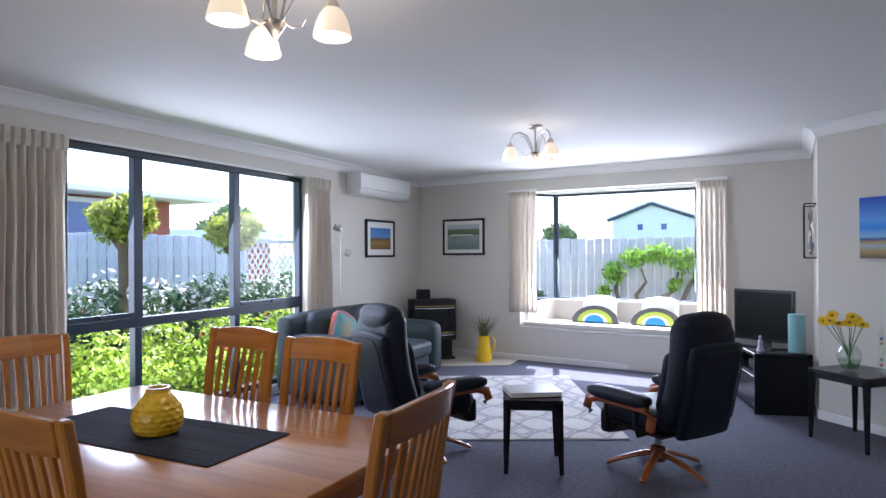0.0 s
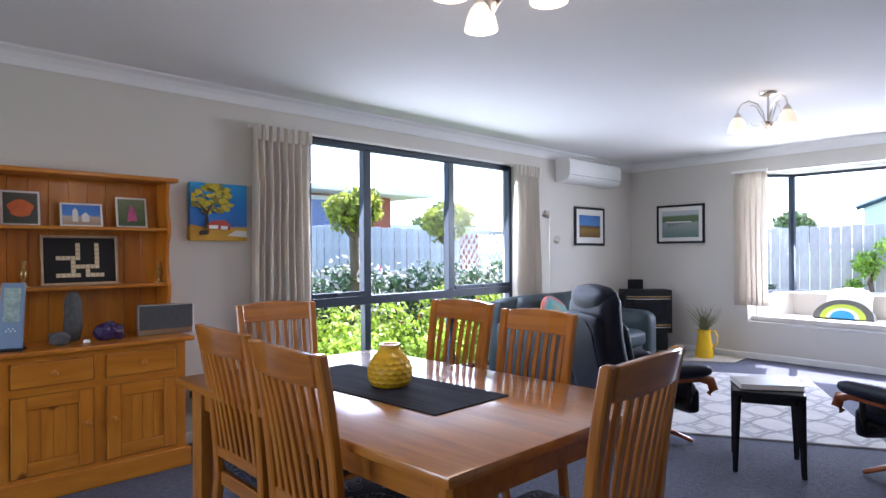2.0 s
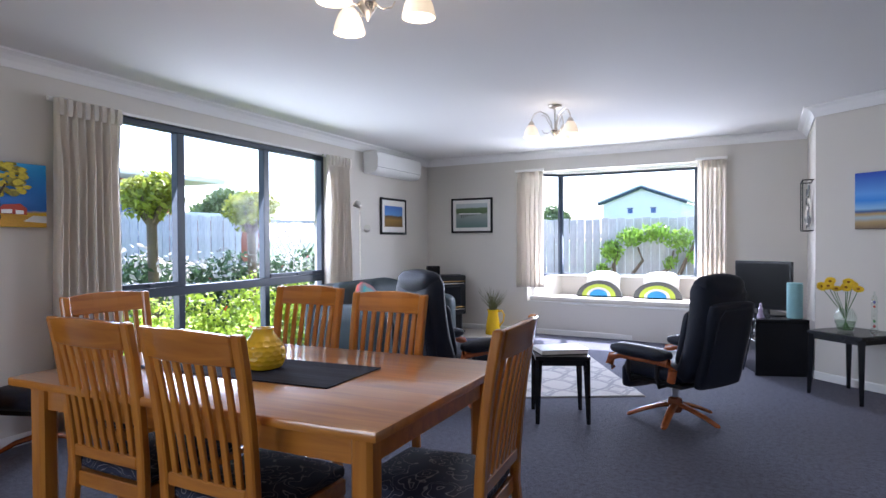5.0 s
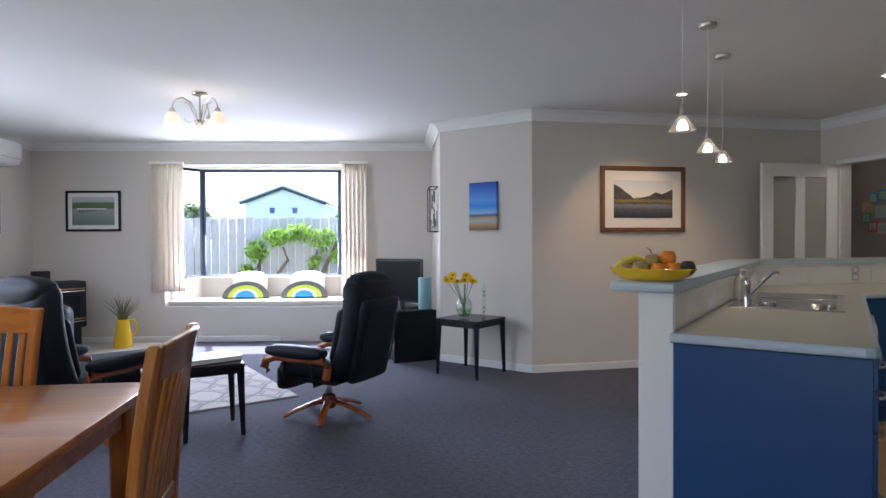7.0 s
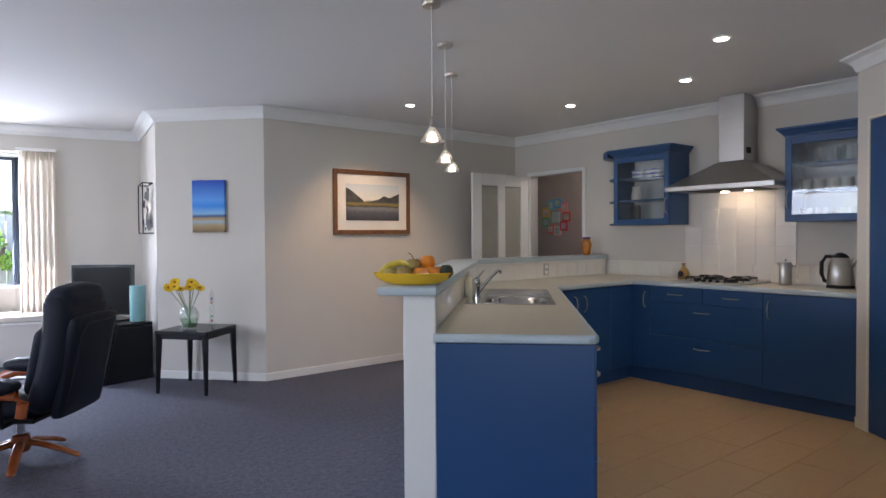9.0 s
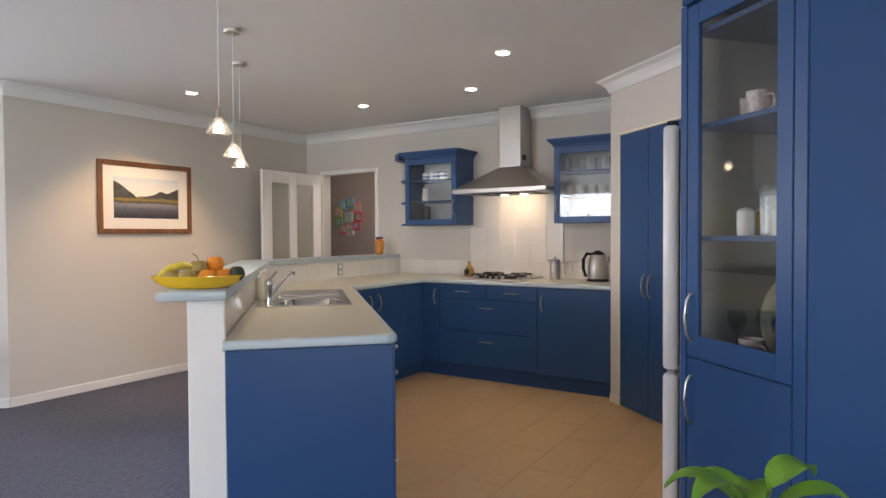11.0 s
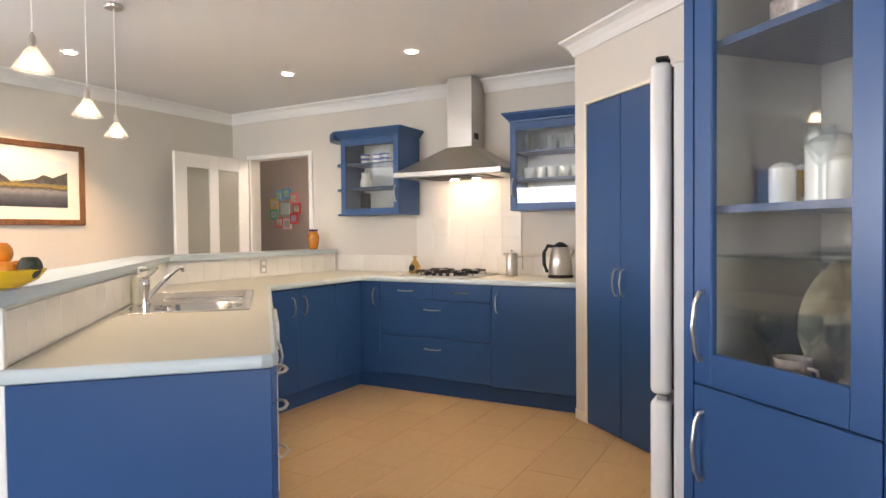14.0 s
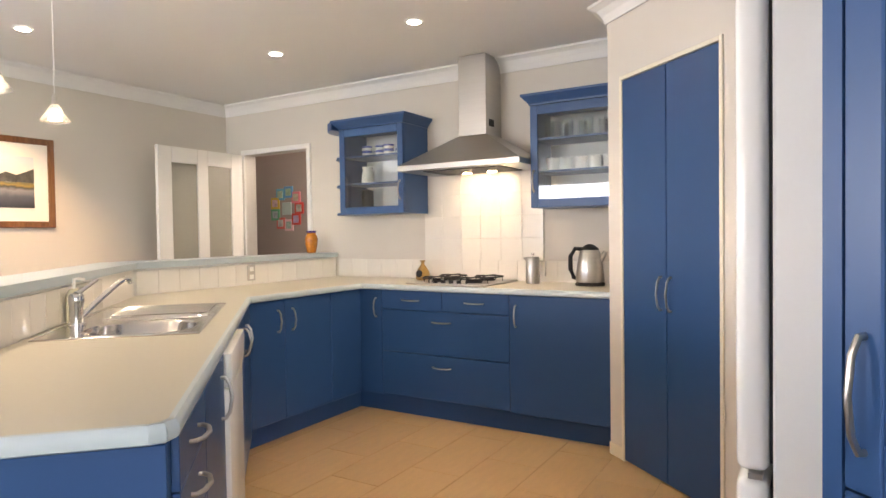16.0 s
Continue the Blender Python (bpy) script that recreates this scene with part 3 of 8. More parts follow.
# peninsula: local x along the bar from the free end, local y across towards the bar
PEN0 = (-0.155, -3.80)
PEN = KM @ pose(PEN0[0], PEN0[1], 0, 0, 0, 45)
PL = 2.36
u5 = unit(PEN, 0.03, 0.42, 0.60, "blue drawer cabinet at the end of the peninsula")
for z0, z1 in ((0.13, 0.36), (0.36, 0.60), (0.60, 0.75), (0.75, 0.865)):
    front(u5, "drawer", 0.03, 0.42, z0, z1, 0.22, z1 - 0.055, hl=0.12)
part("end_panel", box(-0.012, 0.029, -0.002, 0.655, 0.0, 0.862, 0.002), M_BLUE, u5, "plain blue end panel")
u6 = unit(PEN, 0.42, 0.90, 0.60, lab, z1=0.72)
front(u6, "door", 0.42, 0.90, 0.13, 0.865, 0.80, 0.74, True)
dw = thing("dishwasher", PEN, "white dishwasher built in under the bench, closed", "dishwasher")
part("body", box(0.905, 1.495, 0.0, 0.58, 0.10, 0.72), M_WHITE, dw)
part("door", box(0.91, 1.49, -0.035, -0.001, 0.13, 0.74, 0.008, 2), M_WHITE, dw, smooth=True)
part("control_panel", box(0.91, 1.49, -0.045, -0.001, 0.745, 0.86, 0.01, 2), M_WHITE, dw, smooth=True)
u7 = unit(PEN, 1.50, PL, 0.60, lab, z1=0.72)
front(u7, "door", 1.50, 1.92, 0.13, 0.865, 1.85, 0.74, True)
front(u7, "door", 1.92, 2.33, 0.13, 0.865, 1.98, 0.74, True)
kick = thing("toe_kick", KM, "recessed dark blue plinth under the base cabinets", "plinth")
part("plinth", box(2.655, 2.67, -3.868, -2.021, 0.0, 0.128), M_BLUE, kick)
part("plinth", box(1.60, 2.67, -2.02, -2.005, 0.0, 0.128), M_BLUE, kick)
part("plinth", box(0.05, 2.30, 0.05, 0.065, 0.0, 0.128), M_BLUE, kick, m=pose(PEN0[0], PEN0[1], 0, 0, 0, 45))

# bench top: one sheet round the corner; sink hole left open
def kp(x, y):
    """Peninsula point in kitchen coordinates."""
    p = pose(PEN0[0], PEN0[1], 0, 0, 0, 45) @ Vector((x, y, 0))
    return (p.x, p.y)


SX0, SX1, SY0, SY1 = 1.13, 2.09, 0.105, 0.60
bench = thing("benchtop", KM, "pale green-grey laminate benchtop with a rolled blue edge", "benchtop")
BACKY = 0.66
c1, c2 = (1.571, -2.085), (1.352, -1.36)
for q in ([kp(-0.02, 0.026), kp(-0.012, 0.004), kp(0.012, -0.008), kp(SX0, -0.008), kp(SX0, BACKY), kp(-0.02, BACKY)],
          [kp(SX0, -0.008), kp(SX1, -0.008), kp(SX1, SY0), kp(SX0, SY0)], [kp(SX0, SY1), kp(SX1, SY1), kp(SX1, BACKY), kp(SX0, BACKY)],
          [kp(SX1, -0.008), c1, c2, kp(SX1, BACKY)], [c1, (2.595, -2.085), (2.595, -1.36), c2],
          [(2.595, -3.872), (3.19, -3.872), (3.19, -1.36), (2.595, -1.36)]):
    part("slab", prism(q, 0.866, 0.902), M_BENCH, bench)
edge = [(-0.02, 0.66), (-0.02, 0.026), (-0.012, 0.004), (0.012, -0.008)]
line = [(*kp(x, y), 0.884) for x, y in edge] + [(1.571, -2.085, 0.884), (2.595, -2.085, 0.884), (2.595, -3.872, 0.884)]
eb = bmesh.new()
for p, q in zip(line, line[1:]):
    a, L = along(p[:2], q[:2])
    t = bmesh.new()
    prof = [(0.006, 0.8655), (-0.006, 0.8655), (-0.013, 0.870), (-0.016, 0.884), (-0.013, 0.897), (-0.006, 0.9035), (0.006, 0.9035)]
    ends = [[t.verts.new((x, y, z)) for y, z in prof] for x in (-0.004, L + 0.004)]
    for i in range(len(prof)):
        j = (i + 1) % len(prof)
        t.faces.new((ends[0][i], ends[0][j], ends[1][j], ends[1][i]))
    t.faces.new(ends[0])
    t.faces.new(ends[1][::-1])
    bmesh.ops.transform(t, matrix=a, verts=t.verts)
    joined(eb, t)
part("edging", eb, M_EDGE, bench, "pale blue rolled front edge", True)

# bar wall and bar top
bar = thing("breakfast_bar", KM, "white half wall with a pale blue laminate bar top", "bar")
BW0, BW1 = 0.67, 0.785
part("half_wall", prism([kp(0.03, BW0), (1.3526, -1.345), (3.19, -1.345), (3.19, -1.215), (1.32, -1.215), kp(0.03, BW1)], 0.0, 1.062), M_TRIM, bar, "white painted half wall")
part("post_cap", box(0.0, 0.028, BW0 - 0.012, BW1 + 0.012, 0.0, 1.062, 0.003), M_TRIM, bar, m=pose(PEN0[0], PEN0[1], 0, 0, 0, 45))
tp = [kp(-0.05, 0.645), (1.358, -1.375), (3.19, -1.375), (3.19, -1.07), (1.302, -1.07), kp(-0.05, 0.90)]
part("bar_top", prism(tp, 1.064, 1.102, 0.008, seg=2), M_EDGE, bar, "pale blue laminate bar top", True)

# ---- dining things ----
TABM = pose(-1.885, 1.295, 0, 0, 0, 3)
tab = thing("dining_table", TABM, "honey-coloured polished wooden dining table", "table")
TX, TY = 0.86, 0.545
part("tabletop", box(-TX, TX, -TY, TY, 0.722, 0.755, 0.007, 2), M_OAK, tab, smooth=True)
for sx in (-1, 1):
    for sy in (-1, 1):
        part("leg", strip([(sx * (TX - 0.09), sy * (TY - 0.09), 0.0), (sx * (TX - 0.09), sy * (TY - 0.09), 0.722)], 0.075, 0.075), M_OAKV, tab)
for sy in (-1, 1):
    part("apron", box(-TX + 0.13, TX - 0.13, sy * (TY - 0.09) - 0.011, sy * (TY - 0.09) + 0.011, 0.62, 0.721), M_OAK, tab)
for sx in (-1, 1):
    part("apron", box(sx * (TX - 0.09) - 0.011, sx * (TX - 0.09) + 0.011, -TY + 0.13, TY - 0.13, 0.62, 0.721), M_OAK, tab)


def dining_chair(m, label):
    """Faces +y; the seat's middle is over the origin; tall raked back with seven slats."""
    t = thing("dining_chair", m, label, "chair", "chairs round the table")

    def back(z, x=0.0):
        s = (z - 0.44) / 0.6
        return -0.215 - 0.015 * s - 0.055 * s * s - (0.035 * (1 - (x / 0.24) ** 2)) * max(0, s)
    part("seat", puffy(-0.225, 0.225, -0.2, 0.225, 0.435, 0.49, 0.022, 0.018, 6), M_SEAT, t, "seat pad in navy floral cloth", True)
    part("seat_frame", box(-0.225, 0.225, -0.215, 0.22, 0.375, 0.434, 0.004), M_OAK, t)
    for sx in (-1, 1):
        part("leg", strip([(sx * 0.205, 0.195, 0.0), (sx * 0.205, 0.2, 0.375)], 0.04, 0.04), M_OAKV, t)
        line = [(sx * 0.205, -0.29, 0.0), (sx * 0.208, -0.235, 0.22), (sx * 0.21, -0.215, 0.42)]
        line += [(sx * (0.21 + 0.014 * k / 5), back(0.42 + 0.125 * k, 0.24), 0.42 + 0.125 * k) for k in range(1, 6)]
        part("back_post", strip(line, 0.042, 0.034), M_OAKV, t)
    rail = bmesh.new()
    n = 12
    rows = []
    for i in range(n + 1):
        x = -0.206 + 0.412 * i / n
        y0, y1 = back(0.955, x), back(1.055, x)
        crown = 0.012 * (1 - (x / 0.206) ** 2)
        rows.append([rail.verts.new(c) for c in ((x, y0 - 0.013, 0.945), (x, y0 + 0.015, 0.945), (x, y1 + 0.013, 1.042 + crown), (x, y1 - 0.011, 1.042 + crown))])
    for a, b in zip(rows, rows[1:]):
        for i in range(4):
            j = (i + 1) % 4
            rail.faces.new((a[i], a[j], b[j], b[i]))
    rail.faces.new(rows[0][::-1])
    rail.faces.new(rows[-1])
    bmesh.ops.bevel(rail, geom=rail.edges[:], offset=0.004, segments=1, affect="EDGES")
    part("top_rail", rail, M_OAK, t, smooth=True)
    part("lower_rail", box(-0.188, 0.188, -0.232, -0.208, 0.50, 0.545, 0.004), M_OAK, t)
    for k in range(7):
        x = -0.156 + 0.052 * k
        line = [(x, -0.22 - 0.02 * (1 - (x / 0.24) ** 2) * 0.1, 0.54)] + [(x * (1 + 0.06 * q / 5), back(0.54 + 0.083 * q, x), 0.54 + 0.083 * q) for q in range(1, 6)]
        part("slat", strip(line, 0.027, 0.013), M_OAKV, t)
    for sx in (-1, 1):
        part("stretcher", box(sx * 0.205 - 0.009, sx * 0.205 + 0.009, -0.24, 0.18, 0.16, 0.19, 0.003), M_OAK, t)
    return t


CHAIR_LABEL = "honey wooden slat-back dining chair with navy floral seat at the table"
LOW = Matrix.Diagonal((0.97, 1, 0.987, 1))
c0 = dining_chair(pose(-2.34, 1.80, 0, 0, 0, 180) @ LOW, CHAIR_LABEL)
for x, y, a in ((-1.79, 1.765, 178), (-2.18, 0.99, 1), (-1.61, 0.96, 0), (-1.065, 1.29, 96), (-2.85, 1.37, -95)):
    copy_thing(c0, pose(x, y, 0, 0, 0, a) @ LOW)

run = solid("table_runner", prism([(-0.49, -0.195), (0.49, -0.195), (0.49, 0.195), (-0.49, 0.195)], 0.756, 0.760), M_RUNNER, pose(-1.95, 1.29, 0, 0, 0, 4.5), "charcoal ribbed cloth runner laid along the dining table", "table runner")

VASE = [(0.055, 0.0), (0.075, 0.008), (0.086, 0.025), (0.092, 0.05), (0.091, 0.075), (0.082, 0.10), (0.066, 0.122), (0.050, 0.140), (0.043, 0.152), (0.041, 0.163), (0.043, 0.170)]


def vase_radius(z):
    for (r0, z0), (r1, z1) in zip(VASE, VASE[1:]):
        if z <= z1:
            return r0 + (r1 - r0) * (z - z0) / (z1 - z0)
    return VASE[-1][0]


vase_bm = lathe([(vase_radius(0.17 * k / 51), 0.17 * k / 51) for k in range(52)] + [(0.036, 0.17), (0.034, 0.15), (0.03, 0.10)], 120)
for v in vase_bm.verts:
    z, rad = v.co.z, math.hypot(v.co.x, v.co.y)
    if 0.006 < z < 0.122 and rad > 0.045:
        a, best = math.atan2(v.co.y, v.co.x) / (2 * math.pi) * 15, 9.0
        for row in range(6):
            dz = (z - 0.016 - 0.019 * row) / 0.0115
            da = (a - 0.5 * (row % 2)) % 1.0
            best = min(best, math.hypot(dz, (min(da, 1 - da)) / 0.58))
        d = -0.0045 * max(0.0, 1 - best * best)
        v.co.x *= (rad + d) / rad
        v.co.y *= (rad + d) / rad
solid("vase", vase_bm, M_YELLOW, pose(-1.905, 1.285, 0.7605), "yellow glazed vase with dimpled belly on the table runner", "vase", smooth=True)


def chandelier(m, turn, label):
    """Three arms with opal bell shades under a ceiling rose; the origin is on the ceiling."""
    t = thing("chandelier", m @ pose(0, 0, 0, 0, 0, turn), label, "ceiling light")
    part("rose", lathe([(0.0, -0.035), (0.02, -0.034), (0.055, -0.022), (0.062, -0.008), (0.062, -0.002), (0.0, -0.002)], 24, cap=False), M_NICKEL, t, smooth=True)
    part("stem", tube([(0, 0, -0.03), (0, 0, -0.24)], 0.008), M_NICKEL, t)
    part("finial", lathe([(0.002, -0.30), (0.008, -0.288), (0.014, -0.276), (0.042, -0.235), (0.044, -0.228), (0.03, -0.222), (0.01, -0.215)], 20), M_NICKEL, t, smooth=True)
    for k in range(3):
        r = pose(0, 0, 0, 0, 0, 120 * k)
        pts = [(0.02, 0, -0.225), (0.035, 0, -0.15), (0.07, 0, -0.085), (0.13, 0, -0.055), (0.18, 0, -0.075), (0.205, 0, -0.115), (0.21, 0, -0.15)]
        arm = part("arm", tube(pts, 0.0055), M_NICKEL, t, m=r, smooth=True)
        part("scroll", tube([(0.02, 0.01, -0.225), (0.055, 0.01, -0.16), (0.085, 0.012, -0.10), (0.12, 0.012, -0.095)], 0.0035, 6), M_NICKEL, arm, smooth=True)
        part("scroll", tube([(0.03, -0.01, -0.23), (0.065, -0.01, -0.25), (0.10, -0.01, -0.245), (0.115, -0.01, -0.22)], 0.0035, 6), M_NICKEL, arm, smooth=True)
        part("holder", lathe([(0.012, -0.145), (0.026, -0.165), (0.028, -0.185), (0.02, -0.19)], 16, centre=(0.21, 0, 0)), M_NICKEL, arm, smooth=True)
        part("shade", lathe([(0.026, -0.178), (0.045, -0.20), (0.06, -0.235), (0.069, -0.275), (0.071, -0.285), (0.067, -0.285), (0.057, -0.24), (0.04, -0.204), (0.022, -0.184)], 24, centre=(0.21, 0, 0), cap=False), M_SHADE, arm, "lit opal glass bell shade", True)
        part("bulb", lathe([(0.008, -0.19), (0.022, -0.215), (0.026, -0.24), (0.018, -0.262), (0.004, -0.268)], 14, centre=(0.21, 0, 0)), M_BULB, arm, smooth=True)
    return t


chandelier(pose(-1.50, 1.48, CEIL), 28, "three-arm nickel chandelier with lit opal shades over the table")
chandelier(pose(-1.78, 4.73, CEIL), -33, "three-arm nickel chandelier with lit opal shades over the rug")
lamp("chandelier_lamp", "POINT", 2.4, pose(-1.50, 1.48, 2.12), WARM, 0.2)
lamp("chandelier_lamp", "POINT", 1.0, pose(-1.78, 4.73, 2.12), WARM, 0.2)

# ---- dresser ----
dr = thing("dresser", WALLM @ pose(0, 0.11, 0), "orange pine dresser with drawers, doors and open hutch shelves", "dresser")
DW = 1.0
part("body", box(0.004, 0.40, 0.02, DW - 0.02, 0.10, 0.765), M_PINE, dr)
part("plinth", box(0.004, 0.44, -0.01, DW + 0.01, 0.0, 0.115, 0.006), M_PINEH, dr)
part("top", box(0.004, 0.455, -0.03, DW + 0.03, 0.766, 0.795, 0.008, 2), M_PINEH, dr)
part("stile", box(0.401, 0.424, 0.02, 0.075, 0.115, 0.765), M_PINE, dr)
part("stile", box(0.401, 0.424, DW - 0.075, DW - 0.02, 0.115, 0.765), M_PINE, dr)
part("rail", box(0.401, 0.423, 0.075, DW - 0.075, 0.735, 0.765), M_PINEH, dr)
part("rail", box(0.401, 0.423, 0.075, DW - 0.075, 0.56, 0.60), M_PINEH, dr)
part("rail", box(0.401, 0.423, 0.075, DW - 0.075, 0.115, 0.135), M_PINEH, dr)
part("stile", box(0.401, 0.4225, DW / 2 - 0.03, DW / 2 + 0.03, 0.135, 0.735), M_PINE, dr)
for y0, y1, ky in ((0.08, DW / 2 - 0.035, DW / 2 - 0.065), (DW / 2 + 0.035, DW - 0.08, DW / 2 + 0.065)):
    d = part("drawer", box(0.404, 0.436, y0, y1, 0.603, 0.732, 0.006, 2), M_PINEH, dr)
    part("knob", lathe([(0.009, 0.0), (0.009, 0.012), (0.017, 0.02), (0.017, 0.03), (0.008, 0.037)], 14), M_PINEH, d, m=pose(0.436, (y0 + y1) / 2, 0.668, 0, 90, 0), smooth=True)
    d = part("door", box(0.403, 0.415, y0, y1, 0.14, 0.556), M_PINE, dr)
    for a in ((y0, y0 + 0.07, 0.14, 0.556), (y1 - 0.07, y1, 0.14, 0.556)):
        part("door_stile", box(0.4155, 0.434, a[0], a[1], a[2], a[3], 0.004), M_PINE, d)
    for z0, z1 in ((0.14, 0.21), (0.486, 0.556)):
        part("door_rail", box(0.4155, 0.4335, y0 + 0.071, y1 - 0.071, z0, z1, 0.004), M_PINEH, d)
    w = (y1 - y0 - 0.142) / 4
    for k in range(4):
        part("board", box(0.4155, 0.422, y0 + 0.071 + k * w + 0.001, y0 + 0.071 + (k + 1) * w - 0.001, 0.211, 0.485, 0.0025), M_PINE, d)
    part("knob", lathe([(0.008, 0.0), (0.008, 0.012), (0.016, 0.02), (0.016, 0.029), (0.007, 0.035)], 14), M_PINEH, d, m=pose(0.434, ky, 0.37, 0, 90, 0), smooth=True)
for k in range(9):
    y0 = 0.035 + (DW - 0.07) / 9 * k
    part("back_board", box(0.006, 0.018, y0 + 0.001, y0 + (DW - 0.07) / 9 - 0.001, 0.796, 1.755, 0.002), M_PINE, dr)
for y0 in (0.015, DW - 0.037):
    side = bmesh.new()
    prof = [(0.005, 0.796), (0.17, 0.796), (0.165, 0.90), (0.19, 0.99), (0.205, 1.04), (0.205, 1.10), (0.18, 1.16), (0.168, 1.26), (0.178, 1.37), (0.205, 1.42), (0.205, 1.50), (0.18, 1.56), (0.17, 1.65), (0.185, 1.73), (0.19, 1.755), (0.005, 1.755)]
    f0 = [side.verts.new((x, y0, z)) for x, z in prof]
    f1 = [side.verts.new((x, y0 + 0.022, z)) for x, z in prof]
    side.faces.new(f0)
    side.faces.new(f1[::-1])
    for i in range(len(prof)):
        j = (i + 1) % len(prof)
        side.faces.new((f0[i], f0[j], f1[j], f1[i]))
    part("hutch_side", side, M_PINE, dr)
for z in (1.095, 1.445):
    part("shelf", box(0.019, 0.195, 0.038, DW - 0.038, z, z + 0.02, 0.003), M_PINEH, dr)
part("hutch_top", box(0.003, 0.235, -0.025, DW + 0.025, 1.756, 1.784, 0.008, 2), M_PINEH, dr)


def picture_frame(m, w, h, art, frame_mat, label, fw=0.02, board=0.05, depth=0.018, name="picture", category="picture", extra=None):
    """Hangs on the plane y=0 with the room on -y; the origin is at the middle of its back."""
    t = thing(name, m, label, category)
    for x0, x1, z0, z1 in ((-w / 2, -w / 2 + fw, -h / 2, h / 2), (w / 2 - fw, w / 2, -h / 2, h / 2), (-w / 2 + fw, w / 2 - fw, -h / 2, -h / 2 + fw), (-w / 2 + fw, w / 2 - fw, h / 2 - fw, h / 2)):
        part("frame", box(x0, x1, -depth, -0.002, z0, z1, 0.003), frame_mat, t)
    if board:
        part("mount", box(-w / 2 + fw, w / 2 - fw, -depth * 0.55, -0.003, -h / 2 + fw, h / 2 - fw), M_PAPER, t, "off-white mount board")
    part("print", box(-w / 2 + fw + board, w / 2 - fw - board, -depth * 0.62, -depth * 0.56, -h / 2 + fw + board, h / 2 - fw - board), art, t)
    if extra:
        extra(t, depth * 0.62)
    return t


def flat_shape(pts, y, th=0.0008):
    """A thin cut-out on a picture, facing -y."""
    bm = bmesh.new()
    a = [bm.verts.new((x, y, z)) for x, z in pts]
    b = [bm.verts.new((x, y - th, z)) for x, z in pts]
    bm.faces.new(a)
    bm.faces.new(b[::-1])
    for i in range(len(pts)):
        j = (i + 1) % len(pts)
        bm.faces.new((a[i], a[j], b[j], b[i]))
    return bm

# ---- kitchen: floor, tiles, fittings ----
def clip(poly, a, b, c):
    """The part of a polygon where a*x + b*y > c."""
    out = []
    for i in range(len(poly)):
        p, q = poly[i - 1], poly[i]
        dp, dq = a * p[0] + b * p[1] - c, a * q[0] + b * q[1] - c
        if (dp > 0) != (dq > 0):
            s = dp / (dp - dq)
            out.append((p[0] + s * (q[0] - p[0]), p[1] + s * (q[1] - p[1])))
        if dq > 0:
            out.append(q)
    return out


tile_floor = solid("kitchen_floor", prism([(-0.25, -3.05), (1.45, -1.3), (3.19, -1.3), (3.19, -5.4), (-0.25, -5.4)], -0.002, 0.0015), M_GROUT, KM, "tan stone-look floor tiles in the kitchen", "floor", kind="structure")
for i in range(7):
    for j in range(15):
        x0, y0 = -0.25 + 0.6 * i - (0.3 if j % 2 else 0), -5.4 + 0.3 * j
        q = [(x0 + 0.0015, y0 + 0.0015), (x0 + 0.5985, y0 + 0.0015), (x0 + 0.5985, y0 + 0.2985), (x0 + 0.0015, y0 + 0.2985)]
        for h in ((1, 0, -0.25), (-1, 0, -3.19), (1, -1, 2.85), (0, -1, 1.3)):
            q = clip(q, *h) if q else q
        if len(q) > 2:
            part("tile", prism(q, 0.0, 0.004, 0.0008), M_TILEF, tile_floor)
part("threshold", tube([(-0.26, -3.5, 0.004), (-0.26, -5.3, 0.004)], 0.012, 8, flat=0.4), M_BRASS, tile_floor, "thin brass carpet edging")

splash = tagged(new("splashback"), "white square glazed tiles behind bench and hob", "splashback", kind="structure")
splash.matrix_basis = KM
part("grout", box(3.186, 3.1935, -3.86, -1.38, 0.904, 1.045), M_GROUTW, splash)
part("grout", box(3.186, 3.1935, -3.235, -2.255, 1.045, 1.70), M_GROUTW, splash)
tl = make_mesh("tile", box(-0.004, 0.0, -0.0743, 0.0743, -0.0735, 0.0735, 0.001), M_TILEW)
for k in range(16):
    part("tile", tl, M_TILEW, splash, m=pose(3.1855, -1.46 - 0.15 * k, 0.9765))
sq = make_mesh("tile", box(-0.004, 0.0, -0.0805, 0.0805, -0.0805, 0.0805, 0.0015), M_TILEW)
for r in range(4):
    for k in range(6):
        part("tile", sq, M_TILEW, splash, m=pose(3.1855, -2.337 - 0.1632 * k, 1.129 + 0.1632 * r))
PENK = pose(PEN0[0], PEN0[1], 0, 0, 0, 45)
for k in range(14):
    part("tile", tl, M_TILEW, splash, m=PENK @ pose(0.115 + 0.15 * k, 0.6685, 0.9765, 0, 0, 90))
for k in range(12):
    part("tile", tl, M_TILEW, splash, m=pose(1.44 + 0.15 * k, -1.3485, 0.9765, 0, 0, 90))

